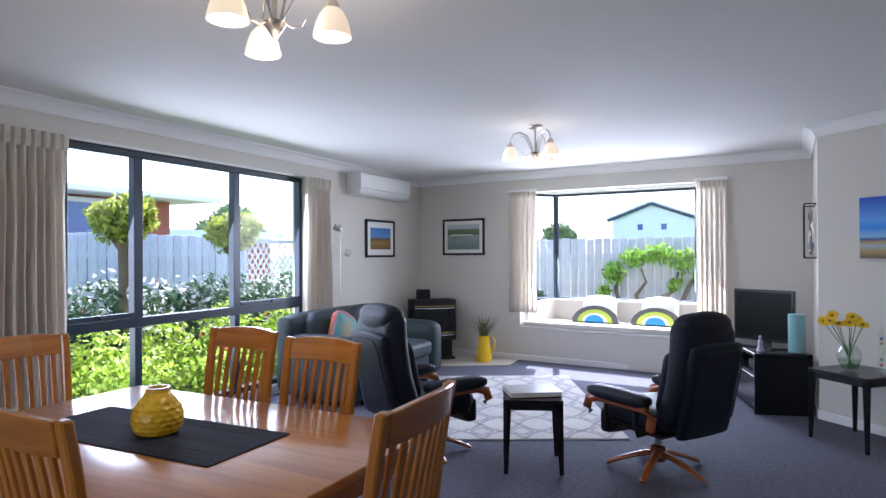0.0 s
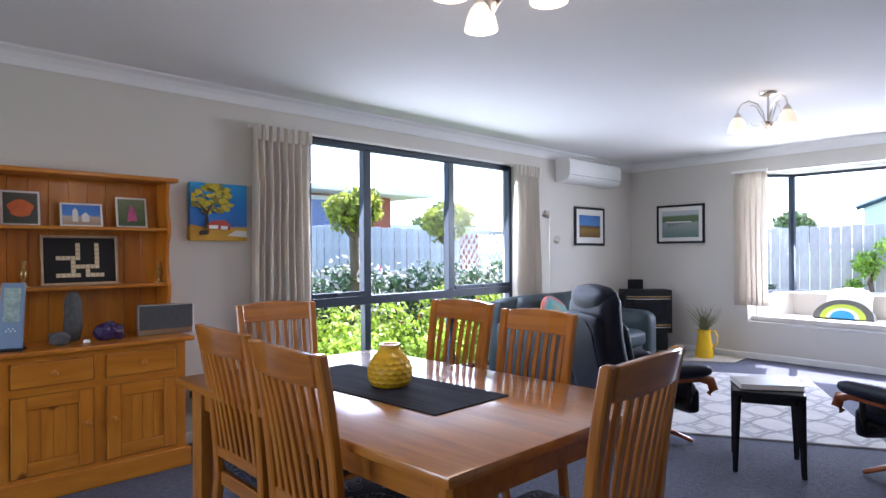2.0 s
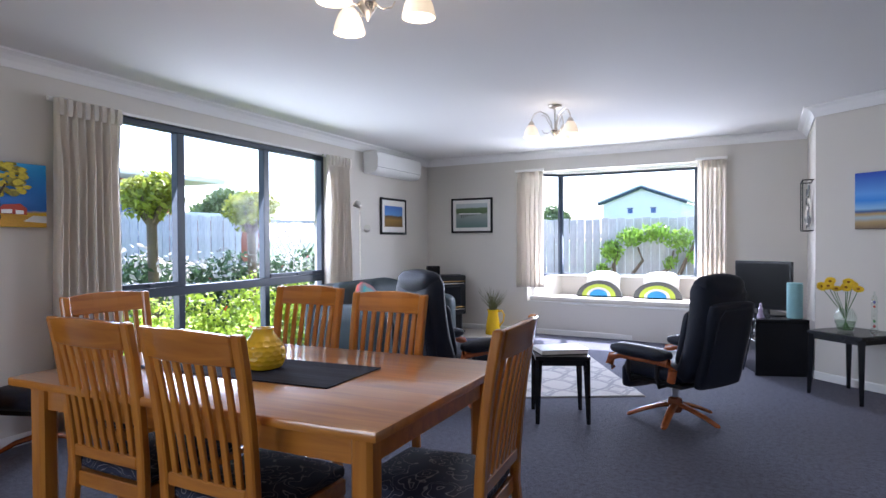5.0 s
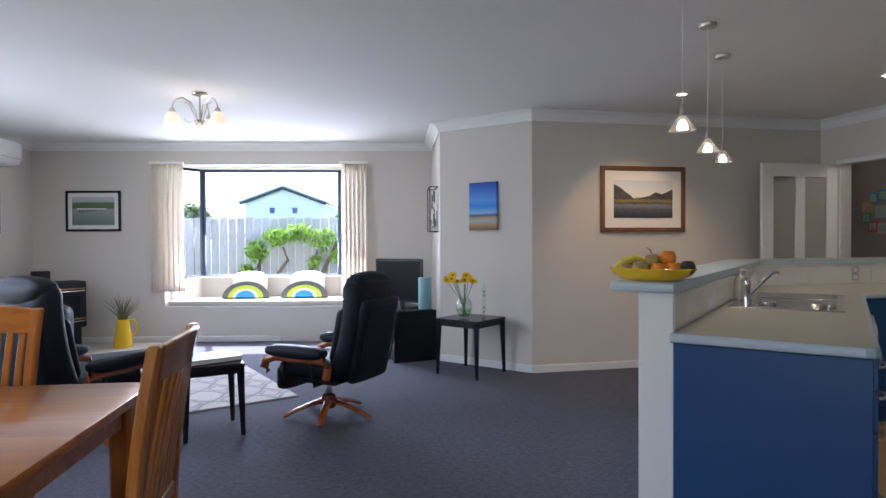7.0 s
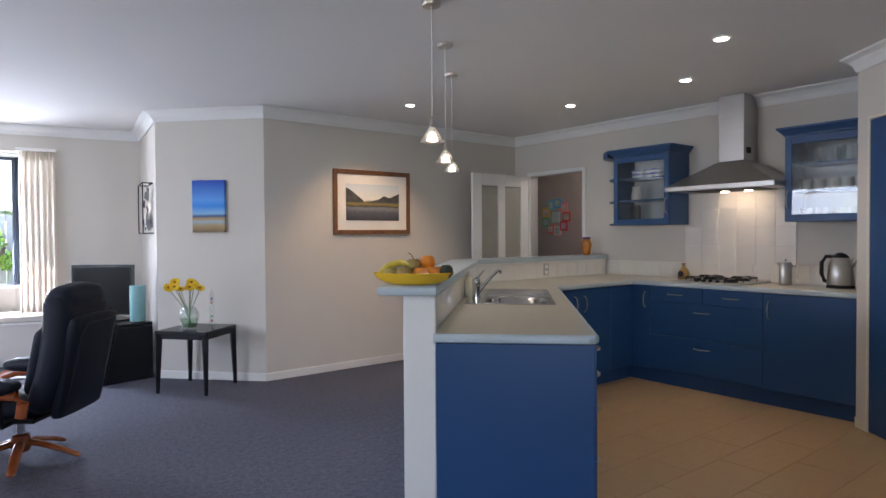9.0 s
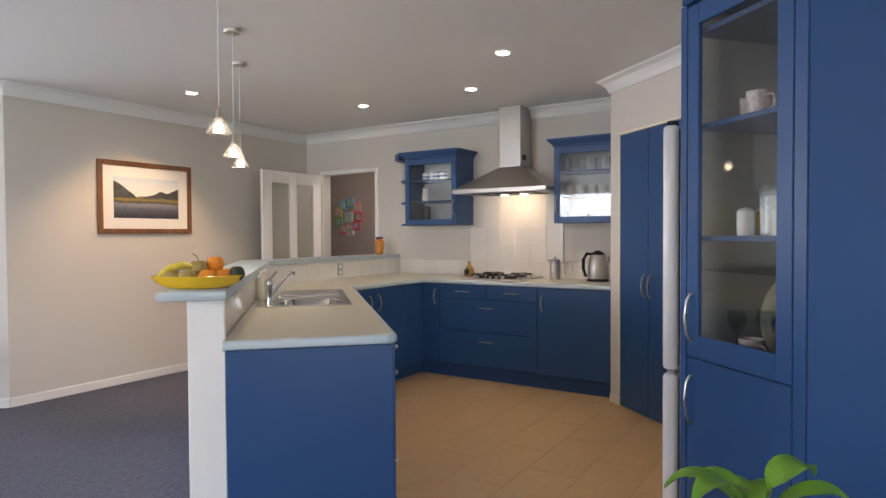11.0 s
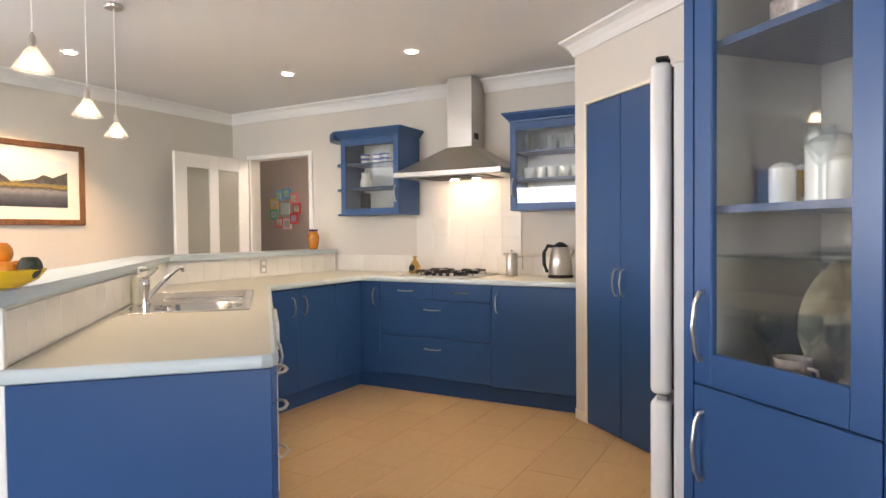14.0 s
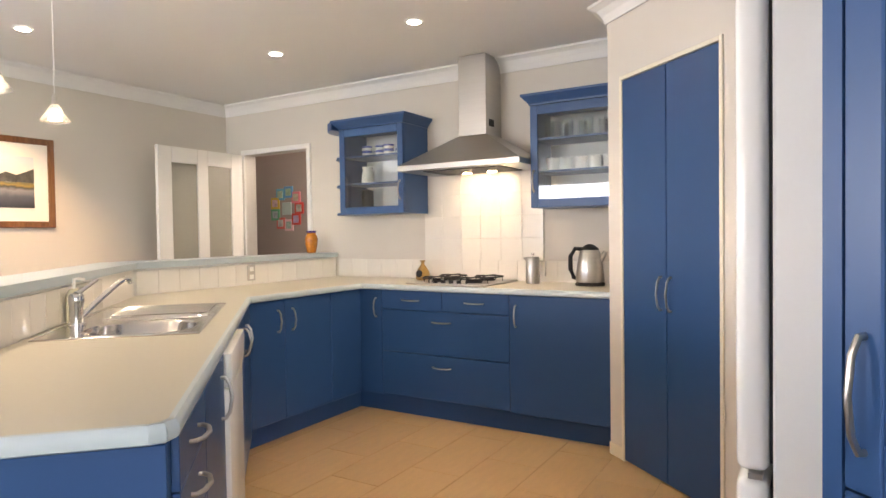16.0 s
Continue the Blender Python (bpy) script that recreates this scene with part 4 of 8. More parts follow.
hob = thing("gas_hob", KM @ pose(2.90, -2.74, 0.9035), "stainless gas hob with black pan supports, off", "hob")
part("plate", box(-0.25, 0.25, -0.31, 0.31, 0.0, 0.012, 0.005, 2), M_STEEL, hob, smooth=True)
for x, y, r in ((-0.11, -0.15, 0.045), (0.12, -0.15, 0.035), (-0.11, 0.14, 0.03), (0.12, 0.14, 0.05)):
    part("burner", lathe([(r * 1.3, 0.012), (r * 1.25, 0.02), (r, 0.024), (r, 0.032), (r * 0.3, 0.036)], 20, centre=(x, y, 0)), M_MATT, hob, smooth=True)
    g = bmesh.new()
    for a in range(4):
        c, s = math.cos(a * math.pi / 2), math.sin(a * math.pi / 2)
        tube([(x + c * 0.105, y + s * 0.105, 0.012), (x + c * 0.10, y + s * 0.10, 0.045), (x + c * 0.03, y + s * 0.03, 0.047)], 0.005, 6, g)
    tube([(x + 0.10 * math.cos(t * 0.3927), y + 0.10 * math.sin(t * 0.3927), 0.040) for t in range(17)], 0.004, 6, g)
    part("pan_support", g, M_MATT, hob)
for k in range(4):
    part("knob", lathe([(0.016, 0.012), (0.015, 0.03), (0.01, 0.032)], 14, centre=(-0.21, -0.09 + 0.06 * k, 0)), M_MATT, hob)

M_HOODLAMP = glow("hood_lamp_lens", (1.0, 0.7, 0.4), 9.0)
hood = thing("range_hood", KM @ pose(3.188, -2.81, 0), "stainless steel canopy range hood with lit lamps", "range hood")
part("chimney", box(-0.24, 0.0, -0.108, 0.108, 1.93, CEIL - 0.005, 0.002), M_STEEL, hood)
part("vent", box(-0.20, -0.12, -0.1095, -0.1085, 1.99, 2.04), M_MATT, hood)
cn = bmesh.new()
lo = [cn.verts.new(c) for c in ((-0.49, -0.46, 1.725), (0.0, -0.46, 1.725), (0.0, 0.46, 1.725), (-0.49, 0.46, 1.725))]
hi = [cn.verts.new(c) for c in ((-0.245, -0.112, 1.929), (0.0, -0.112, 1.929), (0.0, 0.112, 1.929), (-0.245, 0.112, 1.929))]
cn.faces.new(lo[::-1])
cn.faces.new(hi)
for i in range(4):
    cn.faces.new((lo[i], lo[(i + 1) % 4], hi[(i + 1) % 4], hi[i]))
part("canopy", cn, M_STEEL, hood)
part("lip", box(-0.495, 0.0, -0.465, 0.465, 1.685, 1.7245, 0.003), M_STEEL, hood)
part("filter", box(-0.42, -0.06, -0.30, 0.30, 1.680, 1.6845), M_MATT, hood, "dark grease filter")
for y in (-0.10, 0.10):
    part("hood_lamp", lathe([(0.032, 1.676), (0.032, 1.6795)], 16, centre=(-0.14, y, 0)), M_HOODLAMP, hood)
    lamp("hood_spot", "SPOT", 0.28, KM @ pose(3.04, -2.81 + y, 1.67, 0, 14, 0), (1.0, 0.66, 0.36), 0.02, spot=95)


def glass_cabinet(m, w, h, depth, label, crown=True, shelves=2, hinge=1, seed=0):
    """Wall cabinet: front plane y=0 with the room on -y, from x=0 to w, bottom at z=0."""
    t = thing("wall_cabinet", m, label, "cabinet", "blue glass-door wall cabinets")
    part("side", box(0, 0.018, 0.0, depth, 0, h), M_BLUE, t)
    part("side", box(w - 0.018, w, 0.0, depth, 0, h), M_BLUE, t)
    part("base", box(0.018, w - 0.018, 0.0, depth, 0, 0.018), M_BLUE, t)
    part("top", box(0.018, w - 0.018, 0.0, depth, h - 0.018, h), M_BLUE, t)
    part("back", box(0.018, w - 0.018, depth - 0.01, depth, 0.018, h - 0.018), M_PLASTIC, t, "white cabinet lining")
    for k in range(shelves):
        z = 0.018 + (h - 0.03) * (k + 1) / (shelves + 1)
        part("shelf", box(0.019, w - 0.019, 0.02, depth - 0.011, z, z + 0.014), M_BLUE, t)
    d = part("door", box(0.002, 0.052, -0.02, -0.001, 0.002, h - 0.002, 0.003), M_BLUE, t)
    part("door_stile", box(w - 0.052, w - 0.002, -0.02, -0.001, 0.002, h - 0.002, 0.003), M_BLUE, d)
    for z0, z1 in ((0.002, 0.055), (h - 0.06, h - 0.002)):
        part("door_rail", box(0.052, w - 0.052, -0.0195, -0.0015, z0, z1, 0.003), M_BLUE, d)
    g = part("pane", box(0.05, w - 0.05, -0.012, -0.008, 0.053, h - 0.058), M_CABGLASS, d)
    g.visible_shadow = False
    handle(d, pose(w - 0.027 if hinge > 0 else 0.027, -0.02, 0.17, 0, 90, 0))
    if crown:
        cr = bmesh.new()
        rims = [[cr.verts.new(c) for c in ((-o, -0.02 - o, z), (w + o, -0.02 - o, z), (w + o, depth, z), (-o, depth, z))] for z, o in ((h + 0.001, 0.004), (h + 0.012, 0.006), (h + 0.05, 0.04), (h + 0.055, 0.046), (h + 0.07, 0.046))]
        for lo_r, hi_r in zip(rims, rims[1:]):
            for i in range(4):
                cr.faces.new((lo_r[i], lo_r[(i + 1) % 4], hi_r[(i + 1) % 4], hi_r[i]))
        cr.faces.new(rims[0][::-1])
        cr.faces.new(rims[-1])
        part("crown", cr, M_BLUE, t)
    return t


# room on -y of the cabinet frame = towards -x of the kitchen
cabL = glass_cabinet(KM @ pose(2.87, -1.69, 1.405, 0, 0, -90), 0.60, 0.655, 0.318, "blue wall cabinet with glass door beside the hood", hinge=1)
ROUND_END = [(-0.002, 0.03), (-0.09, 0.06), (-0.15, 0.12), (-0.175, 0.2), (-0.175, 0.317), (-0.002, 0.317)]
for z in (0.0, 0.22, 0.44):
    part("end_shelf", prism(ROUND_END, z, z + 0.018, 0.003), M_BLUE, cabL, "rounded open display shelf")
part("end_crown", prism([(-0.048, -0.05), (-0.13, 0.0), (-0.205, 0.09), (-0.22, 0.2), (-0.22, 0.317), (-0.048, 0.317)], 0.66, 0.725, 0.008), M_BLUE, cabL, "rounded end of the crown moulding")
glass_cabinet(KM @ pose(2.87, -3.28, 1.405, 0, 0, -90), 0.585, 0.655, 0.318, "blue wall cabinet with glass door beside the pantry", hinge=-1)


def pot(name, m, profile, material, label, category, n=20, group="", smooth=True):
    return solid(name, lathe(profile, n), material, m, label, category, group, smooth=smooth)


M_CERAMIC = mat("white_ceramic", (0.80, 0.79, 0.75), 0.2, var=0.03)
M_STRIPE = bands("blue_striped_ceramic", [(0.0, (0.8, 0.8, 0.78)), (0.3, (0.8, 0.8, 0.78)), (0.32, (0.08, 0.11, 0.4)), (0.5, (0.08, 0.11, 0.4)), (0.52, (0.8, 0.8, 0.78)), (0.7, (0.8, 0.8, 0.78)), (0.72, (0.08, 0.11, 0.4)), (0.9, (0.08, 0.11, 0.4))], 2, 0, 0.1, 0.25, 0.0)
M_CRYSTAL = glass("drinking_glass", 0.14, (0.9, 0.93, 0.93))
CUP = [(0.028, 0.0), (0.036, 0.01), (0.04, 0.05), (0.042, 0.085), (0.038, 0.085), (0.034, 0.03), (0.0, 0.012)]
TUMBLER = [(0.028, 0.0), (0.03, 0.005), (0.034, 0.12), (0.032, 0.12), (0.027, 0.01)]
JUG = [(0.04, 0.0), (0.05, 0.02), (0.046, 0.07), (0.036, 0.10), (0.044, 0.13), (0.04, 0.13), (0.03, 0.09)]
CL = KM @ pose(2.87, -1.69, 1.405, 0, 0, -90)
CRM = KM @ pose(2.87, -3.28, 1.405, 0, 0, -90)
def mug(m, material, label, prof=CUP, group="crockery in the wall cabinets"):
    t = thing("mug", m, label, "mug", group)
    part("cup", lathe(prof, 18, cap=False), material, t, smooth=True)
    h = prof[-3][1]
    part("handle", tube([(0.036, 0, h * 0.8), (0.062, 0, h * 0.78), (0.07, 0, h * 0.5), (0.058, 0, h * 0.25), (0.038, 0, h * 0.22)], 0.005, 6), material, t)
    return t


for x, y, z in ((0.15, 0.14, 0.448), (0.26, 0.17, 0.448), (0.36, 0.14, 0.448)):
    mug(CL @ pose(x, y, z + 0.0005), M_STRIPE, "blue and white striped mug on the cabinet shelf")
mug(CL @ pose(0.16, 0.13, 0.2414), M_CERAMIC, "white china milk jug on the cabinet shelf", JUG)
pot("canister", CL @ pose(0.14, 0.15, 0.0185), [(0.045, 0), (0.047, 0.004), (0.047, 0.17), (0.03, 0.178), (0, 0.178)], M_MATT, "dark storage canister in the wall cabinet", "canister")
pot("jar", CL @ pose(-0.09, 0.2, 0.0185), [(0.03, 0), (0.038, 0.02), (0.038, 0.06), (0.028, 0.075), (0.0, 0.075)], mat("orange_red_glaze", (0.55, 0.14, 0.04), 0.3, var=0.3, scale=30), "orange and white patterned jar on the end shelf", "jar")
rnd = random.Random(5)
for k in range(7):
    o = solid("tumbler", lathe(TUMBLER, 14, cap=False), M_CRYSTAL, CRM @ pose(0.08 + 0.066 * k, 0.12 + 0.1 * (k % 2), 0.4485), "clear drinking glass on the top cabinet shelf", "glass", "glasses in the wall cabinet", smooth=True)
    o.visible_shadow = False
for k in range(5):
    mug(CRM @ pose(0.09 + 0.095 * k, 0.15, 0.2419, 0, 0, 40 * k), M_CERAMIC, "white china cup on the cabinet shelf")
for k in range(4):
    mug(CRM @ pose(0.10 + 0.11 * k, 0.13, 0.0185, 0, 0, 70 * k), M_CERAMIC, "white china cup on the cabinet floor")

# sink and tap
snk = thing("sink", KM @ PENK @ pose(0, 0, 0.902), "stainless steel double sink with ribbed drainer set in the bench", "sink")
def round_ring(bm, cx, cy, ax, ay, z, n=40, p=3.2):
    out = []
    for i in range(n):
        c, s = math.cos(2 * math.pi * i / n), math.sin(2 * math.pi * i / n)
        k = (abs(c) ** p + abs(s) ** p) ** (-1 / p)
        out.append(bm.verts.new((cx + ax * k * c, cy + ay * k * s, z)))
    return out


def rect_ring(bm, cx, cy, ax, ay, z, n=40):
    out = []
    for i in range(n):
        c, s = math.cos(2 * math.pi * i / n), math.sin(2 * math.pi * i / n)
        k = 1 / max(abs(c), abs(s))
        out.append(bm.verts.new((cx + ax * k * c, cy + ay * k * s, z)))
    return out


def loft(bm, a, b):
    for i in range(len(a)):
        j = (i + 1) % len(a)
        bm.faces.new((a[i], a[j], b[j], b[i]))


rim = bmesh.new()
XA, XB, XC, XD = SX0 - 0.02, 1.545, 1.715, SX1 + 0.02
YA, YB, YC = SY0 - 0.02, SY1 - 0.055, SY1 + 0.02
CELLS = ((XA, XB, 0.035, 0.16), (XB, XC, 0.02, 0.10))
for x0, x1, gap, dp in CELLS:
    cx, cy, ax, ay = (x0 + x1) / 2, (YA + YB) / 2, (x1 - x0) / 2, (YB - YA) / 2
    loft(rim, rect_ring(rim, cx, cy, ax, ay, 0.006), round_ring(rim, cx, cy, ax - gap, ay - gap, 0.005))
box(XC, XD, YA, YB, 0.001, 0.0058, bm=rim)
box(XA, XD, YB, YC, 0.001, 0.006, bm=rim)
part("rim", rim, M_SINK, snk)
part("lip", tube([(XA, YA, 0.003), (XD, YA, 0.003), (XD, YC, 0.003), (XA, YC, 0.003), (XA, YA, 0.003)], 0.005, 6), M_SINK, snk)
for x0, x1, gap, dp in CELLS:
    b = bmesh.new()
    cx, cy, ax, ay = (x0 + x1) / 2, (YA + YB) / 2, (x1 - x0) / 2 - gap, (YB - YA) / 2 - gap
    rings = [round_ring(b, cx, cy, ax - k, ay - k, z) for k, z in ((0.0, 0.005), (0.006, -0.002), (0.012, -dp * 0.6), (0.022, -dp * 0.88), (0.045, -dp))]
    for p, q in zip(rings, rings[1:]):
        loft(b, p, q)
    b.faces.new(rings[-1])
    part("bowl", b, M_SINK, snk, smooth=True)
    part("waste", lathe([(0.022, -dp + 0.002), (0.02, -dp + 0.006), (0.0, -dp + 0.006)], 14, centre=(cx, cy, 0)), M_CHROME, snk)
rb = bmesh.new()
for k in range(12):
    tube([(XC + 0.02 + 0.031 * k, YA + 0.04, 0.007), (XC + 0.02 + 0.031 * k, YB - 0.02, 0.007)], 0.008, 6, rb, flat=0.6)
part("drainer_ribs", rb, M_SINK, snk, smooth=True)
tap = thing("mixer_tap", KM @ PENK @ pose(1.45, SY1 - 0.024, 0.9085), "chrome single-lever mixer tap with a long spout", "tap")
part("body", lathe([(0.031, 0), (0.031, 0.008), (0.025, 0.012), (0.025, 0.085), (0.028, 0.09), (0.028, 0.115), (0.022, 0.125), (0.0, 0.128)], 20), M_CHROME, tap, smooth=True)
part("spout", tube([(0.0, -0.015, 0.035), (0.06, -0.06, 0.09), (0.13, -0.12, 0.155), (0.155, -0.14, 0.168), (0.172, -0.153, 0.162), (0.175, -0.156, 0.148)], [0.012, 0.0115, 0.011, 0.011, 0.012, 0.012], 12), M_CHROME, tap, smooth=True)
part("lever", tube([(0, 0, 0.122), (0.035, -0.015, 0.138), (0.115, -0.045, 0.172)], [0.013, 0.008, 0.006], 8), M_CHROME, tap, smooth=True)
soap = thing("soap_dispenser", KM @ PENK @ pose(1.60, 0.628, 0.9035), "clear pump bottle of hand soap by the sink", "soap dispenser")
M_SOAP = mat("pale_liquid_soap", (0.66, 0.62, 0.46), 0.2, var=0.04)
part("bottle", lathe([(0.03, 0), (0.033, 0.006), (0.033, 0.11), (0.02, 0.135), (0.012, 0.14), (0, 0.14)], 18), M_SOAP, soap, smooth=True)
part("pump", tube([(0, 0, 0.14), (0, 0, 0.178), (0.012, -0.012, 0.18), (0.03, -0.03, 0.175)], 0.006, 8), M_PLASTIC, soap)
for m in (KM @ PENK @ pose(1.78, 0.661, 0.985), KM @ pose(2.25, -1.3545, 0.985)):
    t = thing("power_outlet", m, "steel double power outlet plate on the tiles", "power outlet", "bench power outlets")
    part("plate", box(-0.035, 0.035, -0.008, 0.0, -0.055, 0.055, 0.002), M_STEEL, t)
    for z in (-0.028, 0.028):
        part("socket", box(-0.018, 0.018, -0.0095, -0.0082, z - 0.016, z + 0.016), M_PLASTIC, t)

# bench things
ket = thing("kettle", KM @ pose(3.0, -3.62, 0.9035, 0, 0, 100) @ Matrix.Scale(1.1, 4), "stainless electric kettle with black lid and handle on the bench", "kettle")
part("base", lathe([(0.085, 0), (0.085, 0.014), (0.075, 0.02), (0, 0.02)], 24), M_MATT, ket)
part("body", lathe([(0.078, 0.02), (0.082, 0.03), (0.074, 0.12), (0.06, 0.19), (0.052, 0.205), (0, 0.206)], 28), M_STEEL, ket, smooth=True)
part("lid", lathe([(0.053, 0.206), (0.05, 0.215), (0.03, 0.232), (0.012, 0.24), (0, 0.241)], 24), M_MATT, ket, smooth=True)
part("spout", tube([(-0.05, 0, 0.14), (-0.075, 0, 0.175), (-0.088, 0, 0.195)], [0.022, 0.016, 0.012], 10), M_STEEL, ket, smooth=True)
part("handle", tube([(0.045, 0, 0.21), (0.085, 0, 0.215), (0.112, 0, 0.17), (0.112, 0, 0.09), (0.095, 0, 0.045), (0.075, 0, 0.04)], 0.013, 10), M_MATT, ket, smooth=True)
pr = thing("coffee_press", KM @ pose(3.02, -3.22, 0.9035, 0, 0, -80), "stainless steel coffee press on the bench", "coffee press")
part("body", lathe([(0.046, 0), (0.047, 0.003), (0.047, 0.165), (0.044, 0.17), (0.04, 0.18), (0, 0.182)], 26), M_STEEL, pr, smooth=True)
part("plunger", lathe([(0.004, 0.18), (0.004, 0.192), (0.012, 0.195), (0.012, 0.203), (0.0, 0.205)], 12), M_CHROME, pr)
part("handle", tube([(0.046, 0, 0.15), (0.085, 0, 0.15), (0.085, 0, 0.05)], 0.007, 8), M_STEEL, pr)
part("lip", tube([(-0.043, 0, 0.16), (-0.062, 0, 0.172)], 0.009, 8), M_STEEL, pr)
ph = thing("telephone", KM @ pose(3.06, -3.82, 0.9035, 0, 0, -80), "dark cordless telephone standing on its charger", "telephone")
part("cradle", box(-0.04, 0.04, -0.03, 0.05, 0, 0.03, 0.008, 2), M_MATT, ph)
part("handset", box(-0.025, 0.025, -0.012, 0.016, 0.02, 0.17, 0.008, 2), mat("grey_plastic", (0.12, 0.13, 0.15), 0.4), ph, m=pose(0, 0, 0, -8, 0, 0))
part("cord", tube([(0.03, 0.05, 0.01), (0.0, 0.09, 0.06), (-0.04, 0.10, 0.12)], 0.003, 6), M_MATT, ph)
bell = thing("oil_bottle", KM @ pose(3.03, -2.33, 0.9035), "small gold-brown ceramic bottle beside the hob", "bottle")
part("body", lathe([(0.045, 0), (0.055, 0.015), (0.05, 0.06), (0.03, 0.095), (0.014, 0.115), (0.013, 0.135), (0.02, 0.14), (0.02, 0.147), (0, 0.148)], 20), mat("gold_brown_glaze", (0.32, 0.19, 0.05), 0.3, var=0.3, scale=20), bell, smooth=True)
part("medallion", lathe([(0.028, 0.0), (0.026, 0.005), (0, 0.006)], 16), M_MATT, bell, m=pose(-0.05, 0, 0.05, 0, -84, 0))
M_AMBER = mat("amber_painted_glass", (0.48, 0.17, 0.015), 0.15, var=0.5, scale=45, coat=0.5)
va = thing("amber_vase", KM @ pose(3.03, -1.22, 1.1025), "amber painted glass vase with a purple rim on the bar top", "vase")
part("body", lathe([(0.032, 0), (0.04, 0.012), (0.052, 0.08), (0.055, 0.115), (0.047, 0.145), (0.037, 0.158), (0.04, 0.17)], 22), M_AMBER, va, smooth=True)
part("rim", lathe([(0.04, 0.17), (0.043, 0.185), (0.039, 0.187), (0.036, 0.172)], 22, cap=False), mat("purple_glass", (0.06, 0.03, 0.15), 0.2), va, smooth=True)

# fruit bowl on the bar end
FB = KM @ PENK @ pose(0.09, 0.765, 1.1025) @ Matrix.Scale(0.84, 4)
bowl = solid("fruit_bowl", lathe([(0.09, 0.0), (0.14, 0.006), (0.19, 0.03), (0.215, 0.062), (0.208, 0.064), (0.18, 0.036), (0.13, 0.014), (0.0, 0.012)], 30, cap=False), M_YELLOW, FB @ Matrix.Diagonal((0.62, 1.0, 1.0, 1)), "shallow yellow oval bowl full of fruit on the bar end", "bowl", smooth=True)


def fruit(name, x, y, z, r, material, label, squash=1.0):
    bm = bmesh.new()
    bmesh.ops.create_uvsphere(bm, u_segments=16, v_segments=10, radius=r)
    for v in bm.verts:
        v.co *= 1 + 0.03 * noise.noise(v.co * 30 + Vector((x * 9, y * 9, 0)))
        v.co.z *= squash
        if v.co.z > r * 0.85 * squash:
            v.co.z -= 0.15 * r
    return solid(name, bm, material, FB @ pose(x, y, z), label, "fruit", "fruit in the bowl", smooth=True)


M_ORANGE = mat("orange_peel", (0.80, 0.27, 0.015), 0.4, var=0.12, scale=20, bump=0.2, bscale=220)
M_PEAR = mat("brown_green_pear_skin", (0.36, 0.26, 0.07), 0.45, var=0.3, scale=25)
M_AVO = mat("dark_avocado_skin", (0.03, 0.035, 0.02), 0.5, var=0.3, scale=60, bump=0.4, bscale=120)
M_BANANA = mat("green_yellow_banana_skin", (0.60, 0.48, 0.05), 0.45, var=0.3, scale=14)
for x, y, z in ((-0.01, -0.10, 0.055), (0.03, -0.07, 0.115), (0.06, -0.13, 0.055), (-0.05, -0.045, 0.055)):
    fruit("orange", x, y, z, 0.042, M_ORANGE, "ripe orange in the fruit bowl")
fruit("avocado", -0.02, -0.175, 0.07, 0.036, M_AVO, "dark avocado in the fruit bowl", 1.1)
for x, y, z in ((-0.06, 0.04, 0.06), (-0.045, 0.11, 0.055), (0.05, 0.03, 0.06), (0.0, 0.0, 0.10)):
    fruit("pear", x, y, z, 0.042, M_PEAR, "brown-green pear in the fruit bowl", 0.95)
for k in range(3):
    pts = [(0.01 + 0.025 * k - 0.04, 0.02, 0.105), (0.0 + 0.03 * k - 0.04, 0.07, 0.115), (-0.005 + 0.03 * k - 0.04, 0.12, 0.10), (-0.01 + 0.03 * k - 0.04, 0.16, 0.07), (-0.01 + 0.03 * k - 0.04, 0.175, 0.05)]
    solid("banana", tube(pts, [0.008, 0.017, 0.019, 0.015, 0.006], 8), M_BANANA, FB, "greenish yellow banana in the fruit bowl", "fruit", "fruit in the bowl", smooth=True)
solid("pear_stalk", tube([(0.0, 0.0, 0.13), (0.0, 0.01, 0.155), (0.01, 0.03, 0.165)], 0.0025, 6), M_FRAMEW, FB, "thin dry stalk on a pear", "stalk")

# pantry doors and trim (x along the angled wall, room on the right)
pan = thing("pantry", pa, "tall blue double-door corner pantry, closed", "pantry")
part("liner", box(0.14, 0.84, 0.02, 0.11, 0.0, 2.05), M_BLUE, pan)
for x0, x1, hx in ((0.14, 0.488, 0.455), (0.492, 0.84, 0.525)):
    d = part("door", box(x0 + 0.002, x1, -0.006, 0.014, 0.012, 2.045, 0.002), M_BLUE, pan)
    handle(d, pose(hx, -0.006, 0.94, 0, 90, 0), 0.16)
for x0, x1 in ((0.118, 0.139), (0.841, 0.862)):
    part("architrave", box(x0, x1, -0.010, -0.0005, 0.0, 2.072, 0.002), M_CREAM, pan)
part("architrave", box(0.139, 0.841, -0.010, -0.0005, 2.051, 2.072, 0.002), M_CREAM, pan)
part("corner_trim", box(-0.002, 0.117, -0.008, -0.0005, 0.0, 0.07, 0.002), M_CREAM, pan)

